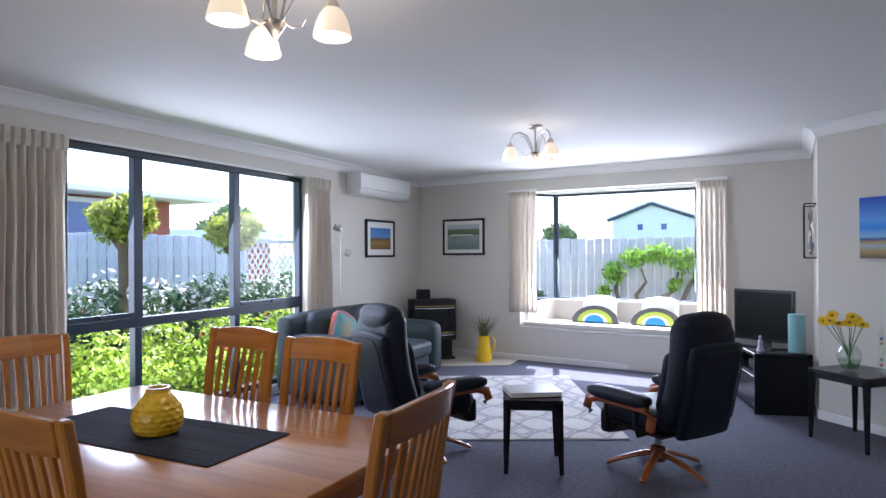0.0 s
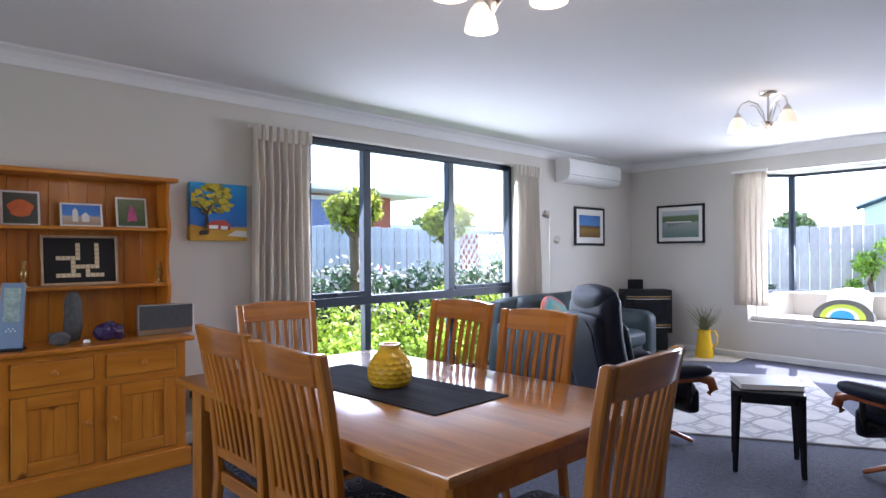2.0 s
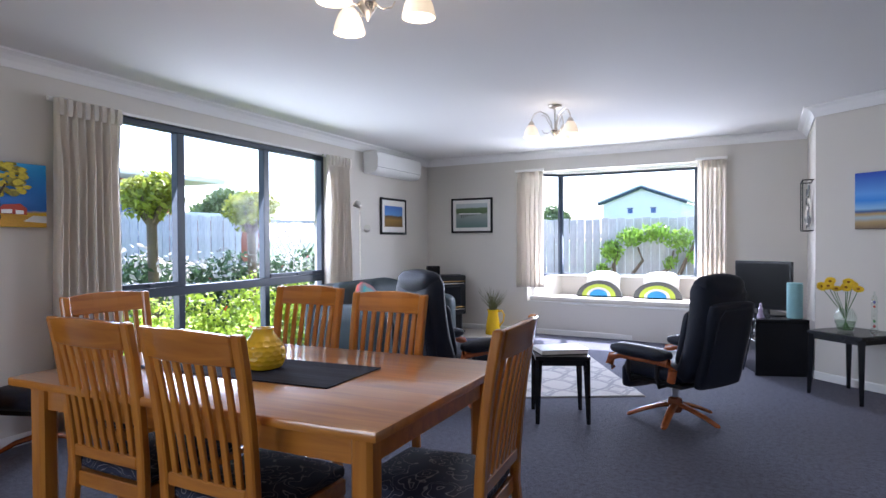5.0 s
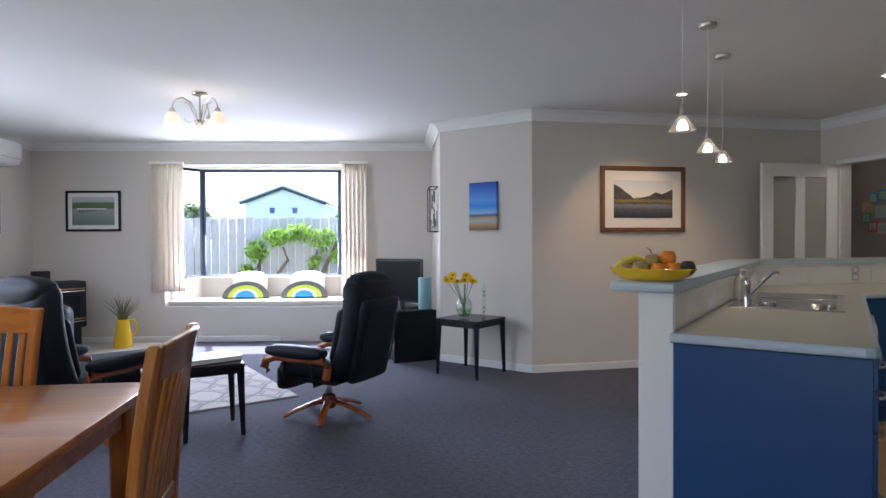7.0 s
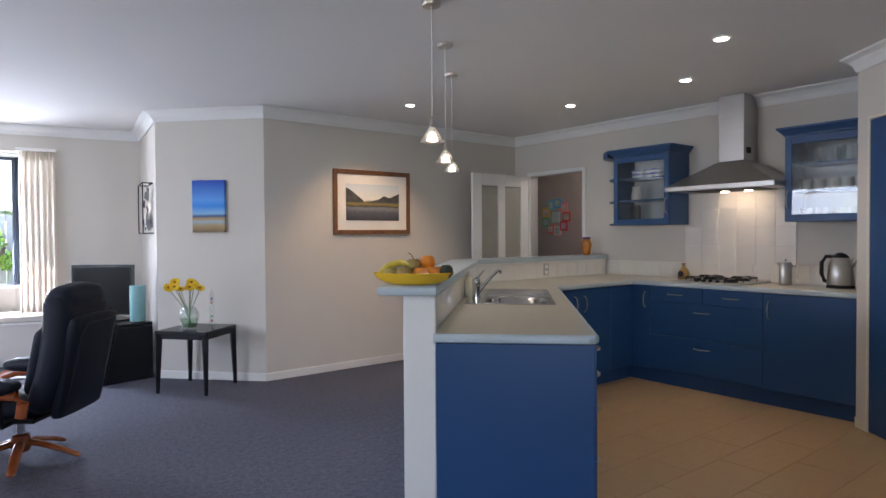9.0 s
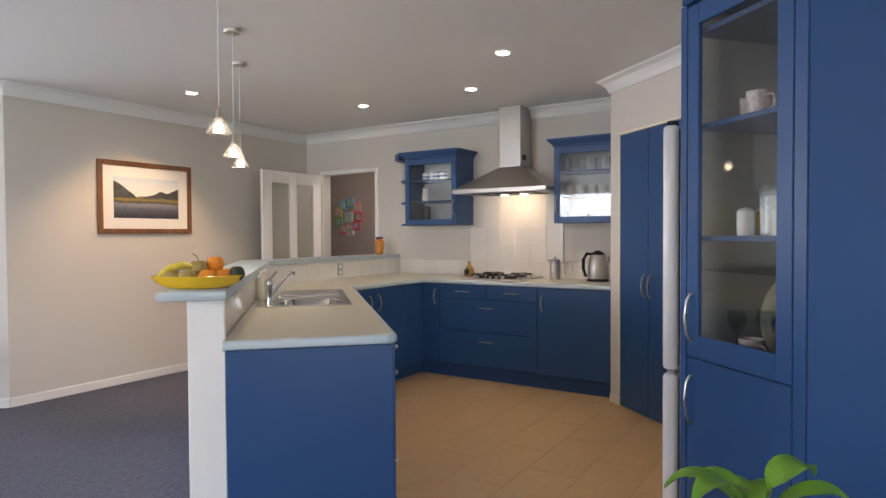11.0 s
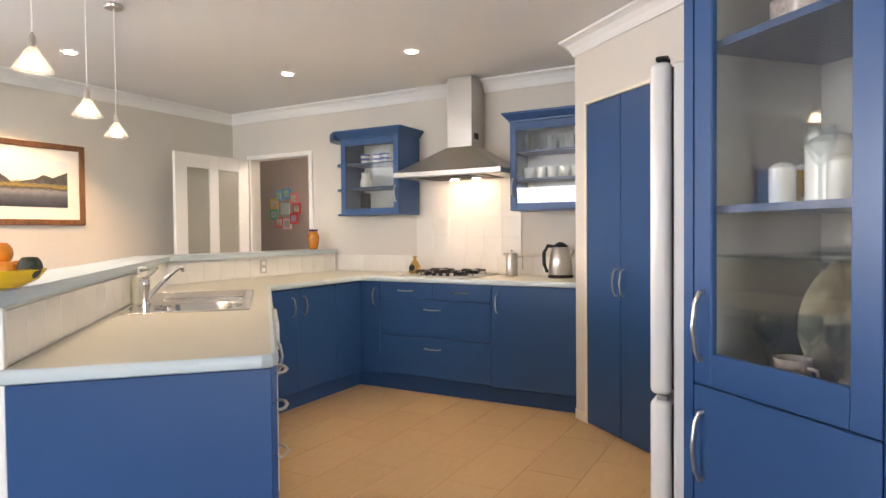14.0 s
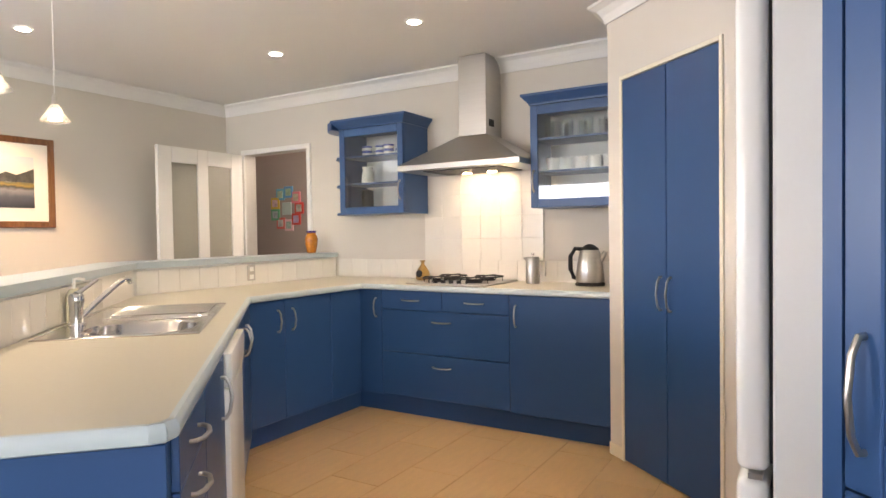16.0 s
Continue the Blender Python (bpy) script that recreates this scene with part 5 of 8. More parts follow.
# fridge
FRM = KM @ pose(0.66, -4.695, 0)
fr_ = thing("fridge", FRM, "tall white fridge freezer with two rounded doors", "fridge")
part("body", box(0.012, 0.70, -0.66, -0.075, 0.02, 1.79, 0.006), M_WHITE, fr_)
for z0, z1 in ((0.06, 0.685), (0.70, 1.795)):
    d = part("door", box(0.0, 0.705, -0.068, 0.0, z0, z1, 0.022, 4), M_WHITE, fr_, smooth=True)
    part("seal", box(0.018, 0.69, -0.0745, -0.0685, z0 + 0.02, z1 - 0.02), M_MATT, d, "grey door seal")
part("hinge", box(0.0, 0.05, -0.06, -0.02, 1.796, 1.81, 0.003), M_MATT, fr_)
part("hinge", box(-0.004, 0.03, -0.055, -0.025, 0.686, 0.699), M_STEEL, fr_)

# tall display cabinet on the 45 degree line: x along the door from the fridge side, room on the right
P_A, P_B = world_of(KM, 0.237, -4.898), world_of(KM, -0.087, -5.259)
ta, tlen = along(P_A, P_B)
tc = thing("display_cabinet", ta, "tall blue cabinet with a glass upper door showing china", "cabinet")
TD = 0.42
part("side", box(-0.034, -0.001, -0.02, TD, 0.0, 2.15), M_BLUE, tc)
part("stile", box(tlen + 0.001, tlen + 0.05, -0.02, TD, 0.0, 2.15, 0.003), M_BLUE, tc)
part("lower_body", box(0, tlen, 0.001, TD, 0.10, 0.841), M_BLUE, tc)
part("back", box(0, tlen, TD - 0.012, TD, 0.842, 2.15), M_LINING, tc, "pale cabinet lining")
part("top", box(0, tlen, 0.001, TD - 0.013, 2.13, 2.15), M_BLUE, tc)
for x0 in (0.0005, tlen - 0.0045):
    part("lining", box(x0, x0 + 0.004, 0.012, TD - 0.013, 0.861, 2.129), M_LINING, tc, "pale cabinet lining")
for z in (0.842, 1.285, 1.69, 2.035):
    part("shelf", box(0.006, tlen - 0.006, 0.012, TD - 0.013, z, z + 0.018), M_BLUE, tc)
d = part("door", box(0.002, tlen - 0.002, -0.02, 0.0, 0.10, 0.853, 0.003), M_BLUE, tc)
handle(d, pose(0.036, -0.02, 0.705, 0, 90, 0), 0.17)
d = part("door", box(0.002, 0.062, -0.02, 0.0, 0.857, 2.14, 0.003), M_BLUE, tc)
part("door_stile", box(tlen - 0.065, tlen - 0.002, -0.02, 0.0, 0.857, 2.14, 0.003), M_BLUE, d)
part("door_rail", box(0.062, tlen - 0.065, -0.0195, -0.0005, 0.857, 0.94, 0.003), M_BLUE, d)
part("door_rail", box(0.062, tlen - 0.065, -0.0195, -0.0005, 2.065, 2.14, 0.003), M_BLUE, d)
g = part("pane", box(0.06, tlen - 0.063, -0.012, -0.008, 0.938, 2.067), M_CABGLASS, d)
g.visible_shadow = False
handle(d, pose(0.036, -0.02, 1.005, 0, 90, 0), 0.17)
crn = bmesh.new()
box(-0.02, tlen + 0.05, -0.03, TD, 2.151, 2.175, 0.004, bm=crn)
box(-0.02, tlen + 0.05, -0.05, TD, 2.175, 2.20, 0.006, bm=crn)
part("crown", crn, M_BLUE, tc)
ex = world_of(KM.inverted() @ ta, tlen + 0.05, -0.02)
part("panel", prism([(ex[0] - 0.004, ex[1] - 0.004), (ex[0] - 0.004, ex[1] - 0.66), (ex[0] + 0.014, ex[1] - 0.66), (ex[0] + 0.014, ex[1] - 0.004)], 0.0, 2.20), M_BLUE, tc, "plain tall blue end panel", m=ta.inverted() @ KM)
# china in the display cabinet
def at(x, y, z):
    return ta @ pose(x, y, z)


M_PLATE = bands("patterned_plate", [(0.0, (0.55, 0.5, 0.36)), (0.3, (0.2, 0.16, 0.1)), (0.5, (0.55, 0.5, 0.36)), (0.7, (0.25, 0.2, 0.12)), (1.0, (0.6, 0.55, 0.4))], 0, -0.15, 0.15, 0.3, 0.25, 22)
M_ROSE = mat("rose_patterned_china", (0.66, 0.55, 0.5), 0.2, var=0.5, scale=60)
pl = solid("platter", lathe([(0.09, 0.0), (0.14, 0.012), (0.165, 0.018), (0.165, 0.022), (0.14, 0.018), (0.09, 0.006), (0, 0.006)], 36), M_PLATE, at(0.24, 0.27, 1.024) @ pose(0, 0, 0, 76, 0, 0) @ Matrix.Diagonal((1.0, 1.0, 1.0, 1)), "round patterned serving plate leaning in the cabinet", "plate", smooth=True)
for x, y, z, mm, lab in ((0.19, 0.10, 0.8605, M_ROSE, "floral china cup on the cabinet shelf"), (0.22, 0.10, 1.7085, M_ROSE, "floral china cup on the cabinet shelf"), (0.09, 0.20, 1.3035, M_YELLOW, "yellow glazed bowl on the cabinet shelf"), (0.12, 0.16, 1.7085, M_ROSE, "floral china cup on the cabinet shelf"), (0.33, 0.13, 1.7085, M_CERAMIC, "white china cup on the cabinet shelf")):
    mug(at(x, y, z), mm, lab, group="china in the display cabinet")
for x, y, z, r, h, mm, lab in ((0.14, 0.12, 1.3035, 0.03, 0.10, M_CERAMIC, "white china jar on the cabinet shelf"), (0.22, 0.18, 1.3035, 0.055, 0.16, M_CERAMIC, "tall white china canister on the shelf"), (0.36, 0.15, 1.3035, 0.05, 0.17, M_CERAMIC, "tall white china canister on the shelf"), (0.30, 0.11, 1.3035, 0.028, 0.10, M_CERAMIC, "white china jar on the cabinet shelf"), (0.34, 0.20, 1.7085, 0.02, 0.09, M_CREAM, "small cream china figure jar"), (0.36, 0.10, 0.8605, 0.045, 0.075, M_ROSE, "patterned china pot in the cabinet")):
    pot("china_jar", at(x, y, z), [(r * 0.9, 0), (r, 0.006), (r, h * 0.85), (r * 0.7, h * 0.95), (r * 0.2, h), (0, h)], mm, lab, "jar", group="china in the display cabinet")
for x, y, z in ((0.10, 0.12, 0.8605), (0.28, 0.14, 0.8605), (0.32, 0.20, 0.8605), (0.13, 0.22, 0.8605), (0.24, 0.12, 1.3035)):
    o = pot("wine_glass", at(x, y, z), [(0.03, 0), (0.03, 0.003), (0.005, 0.01), (0.004, 0.08), (0.02, 0.10), (0.034, 0.135), (0.03, 0.17), (0.028, 0.17), (0.03, 0.135), (0.0, 0.1)], M_CRYSTAL, "cut crystal wine glass in the cabinet", "glass", group="china in the display cabinet")
    o.visible_shadow = False

g = solid("glass_shelf", box(0.008, tlen - 0.008, 0.03, TD - 0.02, 1.176, 1.182), M_CRYSTAL, ta, "thin clear glass shelf inside the display cabinet", "shelf")
g.visible_shadow = False
for x, y, r0, h in ((0.15, 0.2, 0.06, 0.07), (0.30, 0.18, 0.07, 0.055)):
    o = pot("glass_bowl", at(x, y, 2.0535), [(r0 * 0.5, 0), (r0 * 0.55, 0.004), (r0 * 0.9, h * 0.5), (r0, h), (r0 - 0.004, h), (r0 * 0.85, h * 0.5), (0.0, 0.008)], M_CRYSTAL, "clear cut glass bowl on the top cabinet shelf", "bowl", group="china in the display cabinet")
    o.visible_shadow = False
M_BLUEW = mat("blue_and_white_china", (0.36, 0.40, 0.58), 0.2, var=0.6, scale=50)
for x, y, r0, h, mm, lab in ((0.10, 0.26, 0.045, 0.11, M_CERAMIC, "white china canister at the back of the shelf"), (0.285, 0.24, 0.05, 0.15, M_BLUEW, "blue and white patterned china canister"), (0.17, 0.30, 0.05, 0.15, M_BLUEW, "blue and white patterned china canister")):
    pot("canister", at(x, y, 1.3035), [(r0 * 0.92, 0), (r0, 0.008), (r0, h * 0.86), (r0 * 0.95, h * 0.9), (r0 * 0.5, h * 0.96), (r0 * 0.15, h), (0, h)], mm, lab, "canister", group="china in the display cabinet")
for x, y, z in ((0.40, 0.16, 1.7085), (0.07, 0.24, 1.7085), (0.14, 0.09, 0.8605), (0.31, 0.07, 0.8605)):
    pot("saucer", at(x, y, z), [(0.03, 0), (0.034, 0.004), (0.06, 0.012), (0.066, 0.016), (0.064, 0.018), (0.03, 0.008), (0, 0.007)], M_ROSE, "floral china saucer on the cabinet shelf", "saucer", group="china in the display cabinet")

# hall doorway, door leaf and hall
fr = tagged(new("door_1"), "white hall door frame", "door frame", kind="structure")
fr.matrix_basis = KM
for y0, y1 in ((-0.26, -0.215), (-1.085, -1.04)):
    part("jamb", box(3.177, 3.32, y0, y1, 0.0, 2.01, 0.003), M_TRIM, fr)
part("head", box(3.177, 3.32, -1.085, -0.215, 2.011, 2.055, 0.003), M_TRIM, fr)
leaf = thing("hall_door", KM @ pose(3.16, -0.235, 0.008, 0, 0, 181.5), "white panelled hall door with obscure glass lights, open", "door")
M_OBSCURE = mat("obscure_grey_glass", (0.33, 0.32, 0.27), 0.35, var=0.06, scale=3)
for x0, x1 in ((0.0, 0.13), (0.39, 0.50), (0.76, 0.89)):
    part("stile", box(x0, x1, -0.018, 0.018, 0.0, 2.0, 0.002), M_TRIM, leaf)
for x0, x1 in ((0.131, 0.389), (0.501, 0.759)):
    for z0, z1 in ((0.0, 0.22), (0.88, 1.0), (1.87, 2.0)):
        part("rail", box(x0, x1, -0.0175, 0.0175, z0, z1), M_TRIM, leaf)
    for z0, z1 in ((0.22, 0.88), (1.0, 1.87)):
        part("pane", box(x0, x1, -0.004, 0.004, z0, z1), M_OBSCURE, leaf)
part("knob", lathe([(0.022, 0), (0.01, 0.01), (0.01, 0.03), (0.024, 0.042), (0.024, 0.055), (0, 0.06)], 16), M_BRASS, leaf, m=pose(0.83, 0.018, 1.0, -90, 0, 0), smooth=True)
M_HALL = mat("taupe_hall_paint", (0.36, 0.31, 0.29), 0.8, var=0.03)
solid("wall_hall", box(4.30, 4.40, -2.4, 1.7, 0, CEIL), M_HALL, KM, "taupe painted hall wall seen through the doorway", "wall", kind="structure")
solid("wall_hall_end", box(3.32, 4.30, 1.6, 1.7, 0, CEIL), M_HALL, KM, "taupe painted hall end wall", "wall", kind="structure")
solid("wall_hall_near", box(3.20, 3.32, 0.13, 1.7, 0, CEIL), M_HALL, KM, "taupe painted near hall wall", "wall", kind="structure")
solid("wall_hall_side", box(3.32, 4.30, -2.4, -2.3, 0, CEIL), M_HALL, KM, "taupe painted hall side wall", "wall", kind="structure")
cl = thing("photo_cluster", KM @ pose(4.295, 0.31, 1.56, 0, 0, -90), "ring of small bright photo frames on the hall wall", "photo frame")
rnd = random.Random(3)
cols = [(0.55, 0.05, 0.04), (0.7, 0.2, 0.25), (0.1, 0.3, 0.6), (0.12, 0.4, 0.6), (0.6, 0.4, 0.05), (0.1, 0.35, 0.2), (0.6, 0.12, 0.1), (0.7, 0.45, 0.5)]
for k in range(9):
    a = radians(40 * k) if k < 9 else 0
    x, z, w = 0.19 * math.cos(a), 0.19 * math.sin(a), 0.065
    fm = part("frame", box(x - w, x + w, -0.015 - 0.001 * (k % 3), -0.001, z - w, z + w, 0.002), mat("painted_frame", cols[k % 8], 0.4, var=0.05), cl)
    part("photo", box(x - w * 0.62, x + w * 0.62, -0.019, -0.0155 - 0.001 * (k % 3), z - w * 0.62, z + w * 0.62), mat("photo_print", (0.3 + 0.3 * rnd.random(), 0.3 + 0.2 * rnd.random(), 0.3 + 0.2 * rnd.random()), 0.3, var=0.5, scale=25), fm)
part("frame", box(-0.07, 0.07, -0.015, -0.001, -0.07, 0.07, 0.002), mat("pale_blue_frame", (0.4, 0.5, 0.5), 0.4), cl)
# hall fill: light and opal lamp are added, hidden beside the doorway
lamp("hall_fill_light", "POINT", 3.5, KM @ pose(3.85, -1.3, 2.2), (1.0, 0.88, 0.7), 0.1)
hall_fill_lamp = solid("hall_fill_lamp", lathe([(0.12, 0), (0.11, -0.06), (0.0, -0.08)], 20), M_SHADE, KM @ pose(3.85, -1.3, CEIL - 0.003), "round opal lamp added out of view to brighten the hall", "ceiling light", smooth=True)

# ---- kitchen lights ----
M_CONE = mat("frosted_cone_glass", (0.66, 0.65, 0.64), 0.2, var=0.02)
CN = M_CONE.node_tree
tr_, mx_ = CN.nodes.new("ShaderNodeBsdfTransparent"), CN.nodes.new("ShaderNodeMixShader")
tr_.inputs[0].default_value, mx_.inputs[0].default_value = (0.85, 0.85, 0.85, 1), 0.8
CN.links.new(CN.nodes["Principled BSDF"].outputs[0], mx_.inputs[1])
CN.links.new(tr_.outputs[0], mx_.inputs[2])
CN.links.new(mx_.outputs[0], CN.nodes["Material Output"].inputs[0])
for u, v, zb in ((-0.313, 2.92, 1.79), (0.165, 2.43, 1.765), (0.639, 1.912, 1.78)):
    t = thing("pendant_light", KM @ pose(u, -v, 0), "small lit glass cone pendant on a thin cord", "pendant light", "pendants over the bar")
    part("rose", lathe([(0.045, CEIL - 0.022), (0.048, CEIL - 0.018), (0.048, CEIL - 0.002), (0, CEIL - 0.002)], 20), M_NICKEL, t, smooth=True)
    part("cord", tube([(0, 0, zb + 0.11), (0, 0, CEIL - 0.02)], 0.0022, 6), M_PLASTIC, t)
    part("socket", lathe([(0.012, zb + 0.072), (0.011, zb + 0.11), (0.004, zb + 0.125)], 12), M_NICKEL, t, smooth=True)
    part("shade", lathe([(0.064, zb), (0.04, zb + 0.035), (0.02, zb + 0.07), (0.013, zb + 0.078), (0.011, zb + 0.072), (0.018, zb + 0.064), (0.037, zb + 0.03), (0.061, zb)], 24, cap=False), M_CONE, t, "frosted glass cone", True)
    part("bulb", lathe([(0.006, zb + 0.002), (0.026, zb + 0.006), (0.022, zb + 0.03), (0.008, zb + 0.05)], 14), M_BULB, t, smooth=True)
    lamp("pendant_lamp", "SPOT", 1.1, KM @ pose(u, -v, zb - 0.004), WARM, 0.03, spot=120)
for u, v in ((1.413, 3.523), (2.17, 2.85), (2.185, 1.715), (1.01, 0.87)):
    t = thing("downlight", KM @ pose(u, -v, CEIL), "small round recessed ceiling downlight, lit", "downlight", "kitchen downlights")
    part("bezel", lathe([(0.052, -0.001), (0.05, -0.008), (0.038, -0.01), (0.038, -0.001)], 24, cap=False), M_PLASTIC, t, smooth=True)
    part("lens", lathe([(0.037, -0.0085), (0.03, -0.006), (0, -0.006)], 20), M_DOWN, t)
    lamp("downlight_lamp", "SPOT", 13 if v < 1 else 2.8, KM @ pose(u, -v, CEIL - 0.015, 24 if v < 1 else 0, 0, 0), (1.0, 0.66, 0.34) if v < 1 else (1.0, 0.78, 0.50), 0.04, spot=86 if v < 1 else 130)

# ---- wall pictures ----
land_art = bands("river_photo_sky", [(0.0, (0.045, 0.05, 0.06)), (0.22, (0.10, 0.11, 0.14)), (0.34, (0.24, 0.25, 0.28)), (0.40, (0.07, 0.07, 0.06)), (0.45, (0.34, 0.24, 0.06)), (0.50, (0.16, 0.15, 0.08)), (0.56, (0.78, 0.76, 0.70)), (1.0, (0.58, 0.66, 0.74))], 2, -0.185, 0.185, 0.35, 0.06, 22)
M_HILL = mat("grey_green_hill_print", (0.075, 0.08, 0.08), 0.5, var=0.6, scale=26)
def hills(t, y):
    part("hill", flat_shape([(-0.315, 0.0), (-0.10, 0.0), (-0.13, 0.03), (-0.19, 0.07), (-0.23, 0.10), (-0.27, 0.125), (-0.315, 0.145)], -y - 0.0006), M_HILL, t)
    part("hill", flat_shape([(-0.06, 0.0), (0.315, 0.0), (0.315, 0.10), (0.26, 0.075), (0.2, 0.05), (0.13, 0.07), (0.07, 0.035), (0.0, 0.02)], -y - 0.0006), M_HILL, t)
picture_frame(KM @ pose(1.145, -0.001, 1.657), 0.91, 0.645, land_art, M_FRAMEW, "walnut-framed photograph of a mountain river with white mount", 0.045, 0.095, 0.025, extra=hills)
art_a = bands("golden_field_photo", [(0.0, (0.10, 0.05, 0.01)), (0.35, (0.30, 0.17, 0.03)), (0.5, (0.10, 0.06, 0.03)), (0.56, (0.10, 0.25, 0.55)), (1.0, (0.06, 0.16, 0.5))], 2, -0.16, 0.16, 0.4, 0.05, 12)
picture_frame(WALLM @ pose(0.002, 6.44, 1.613, 0, 0, 90), 0.70, 0.485, art_a, M_MATT, "black-framed photograph of a golden field and blue sky", 0.028, 0.075, 0.025)
art_b = bands("jetty_photo", [(0.0, (0.12, 0.20, 0.18)), (0.4, (0.25, 0.30, 0.28)), (0.55, (0.30, 0.33, 0.30)), (0.62, (0.09, 0.14, 0.06)), (0.8, (0.12, 0.18, 0.08)), (0.85, (0.45, 0.5, 0.52)), (1.0, (0.5, 0.53, 0.54))], 2, -0.17, 0.17, 0.4, 0.05, 9)
def jetty(t, y):
    for k in range(9):
        part("jetty_post", flat_shape([(-0.17 + 0.032 * k, -0.035 + 0.006 * k), (-0.163 + 0.032 * k, -0.035 + 0.006 * k), (-0.163 + 0.032 * k, 0.02), (-0.17 + 0.032 * k, 0.02)], -y - 0.0006), M_MATT, t)
    part("jetty_deck", flat_shape([(-0.2, 0.02), (0.16, 0.02), (0.16, 0.032), (-0.2, 0.035)], -y - 0.0006), M_PAPER, t)
picture_frame(BAYM @ pose(0.755, -0.002, 1.645), 0.67, 0.505, art_b, M_MATT, "black-framed photograph of a harbour jetty with white mount", 0.028, 0.05, 0.025, extra=jetty)


def canvas(m, w, h, art, label, shapes=()):
    t = thing("canvas", m, label, "painting")
    part("stretcher", box(-w / 2, w / 2, -0.035, -0.002, -h / 2, h / 2, 0.003), art, t)
    for pts, mm, nm in shapes:
        part(nm, flat_shape(pts, -0.0352 - 0.0003 * shapes.index((pts, mm, nm)), 0.00025), mm, t)
    return t


sea = bands("beach_painting", [(0.0, (0.16, 0.10, 0.05)), (0.12, (0.40, 0.28, 0.12)), (0.2, (0.35, 0.45, 0.5)), (0.26, (0.45, 0.30, 0.10)), (0.31, (0.02, 0.08, 0.25)), (0.36, (0.25, 0.48, 0.75)), (0.5, (0.03, 0.24, 0.75)), (0.62, (0.10, 0.33, 0.80)), (1.0, (0.004, 0.06, 0.48))], 2, -0.235, 0.235, 0.6, 0.03, 5)
am, alen = along(CORNER2, CORNER)
canvas(am @ pose(0.545, -0.001, 1.60), 0.32, 0.475, sea, "blue beach and sky canvas on the angled wall")
tree_sky = bands("sunset_field_paint", [(0.0, (0.75, 0.50, 0.02)), (0.22, (0.70, 0.42, 0.02)), (0.26, (0.03, 0.15, 0.5)), (0.6, (0.02, 0.20, 0.62)), (1.0, (0.03, 0.35, 0.72))], 2, -0.2, 0.2, 0.5, 0.06, 7)
M_TREEY = mat("yellow_foliage_paint", (0.55, 0.45, 0.02), 0.6, var=0.5, scale=45)
M_TRUNKP = mat("dark_trunk_paint", (0.03, 0.02, 0.01), 0.6)
M_HOUSEP = mat("red_house_paint", (0.45, 0.06, 0.03), 0.6)
rnd = random.Random(8)
M_TREED = mat("olive_foliage_paint", (0.22, 0.20, 0.02), 0.6, var=0.5, scale=45)
clumps = []
for k in range(64):
    a, d, rad = rnd.uniform(0, 6.28), rnd.random() ** 0.5, rnd.uniform(0.018, 0.04)
    cx, cz = -0.06 + 0.17 * d * math.cos(a), 0.095 + 0.10 * d * math.sin(a)
    pts = [(cx + rad * rnd.uniform(0.7, 1.3) * math.cos(radians(q)), cz + 0.55 * rad * rnd.uniform(0.7, 1.3) * math.sin(radians(q))) for q in range(0, 360, 36)]
    clumps.append(([(max(-0.207, min(0.207, x)), min(0.2, z)) for x, z in pts], M_TREED if k % 5 < 2 else M_TREEY, "foliage"))
canvas(WALLM @ pose(0.001, 1.50, 1.592, 0, 0, 90), 0.42, 0.405, tree_sky, "bright canvas of a yellow tree and red house", [
    ([(-0.207, -0.198), (0.207, -0.198), (0.207, -0.17), (0.08, -0.13), (-0.05, -0.12), (-0.207, -0.09)], mat("ochre_field_paint", (0.6, 0.32, 0.02), 0.6, var=0.3), "field"),
    ([(0.06, -0.165), (0.207, -0.175), (0.207, -0.13), (0.12, -0.128)], M_PAPER, "surf")] + clumps + [
    ([(-0.118, -0.115), (-0.085, -0.115), (-0.094, -0.02), (-0.055, 0.06), (-0.062, 0.066), (-0.102, 0.005), (-0.15, 0.055), (-0.157, 0.048), (-0.113, -0.02)], M_TRUNKP, "trunk"),
    ([(-0.10, -0.095), (-0.075, -0.065), (0.03, -0.055), (0.07, -0.085), (0.07, -0.125), (-0.10, -0.12)], M_HOUSEP, "house"),
    ([(-0.085, -0.118), (-0.02, -0.118), (-0.02, -0.092), (-0.085, -0.095)], M_PAPER, "house_wall"),
    ([(0.0, -0.122), (0.05, -0.12), (0.05, -0.098), (0.0, -0.096)], M_PAPER, "house_wall"),
    ([(-0.155, -0.165), (-0.09, -0.158), (-0.085, -0.13), (-0.13, -0.125), (-0.158, -0.14)], M_TRUNKP, "shadow_bush")])

# wire wall art on the return wall
vm, vlen = along(BAY_R, CORNER2)
wa2 = thing("wire_wall_art", vm @ pose(0.98, -0.004, 1.60), "black wire box frame with silver leaf shapes on the wall", "wall art")
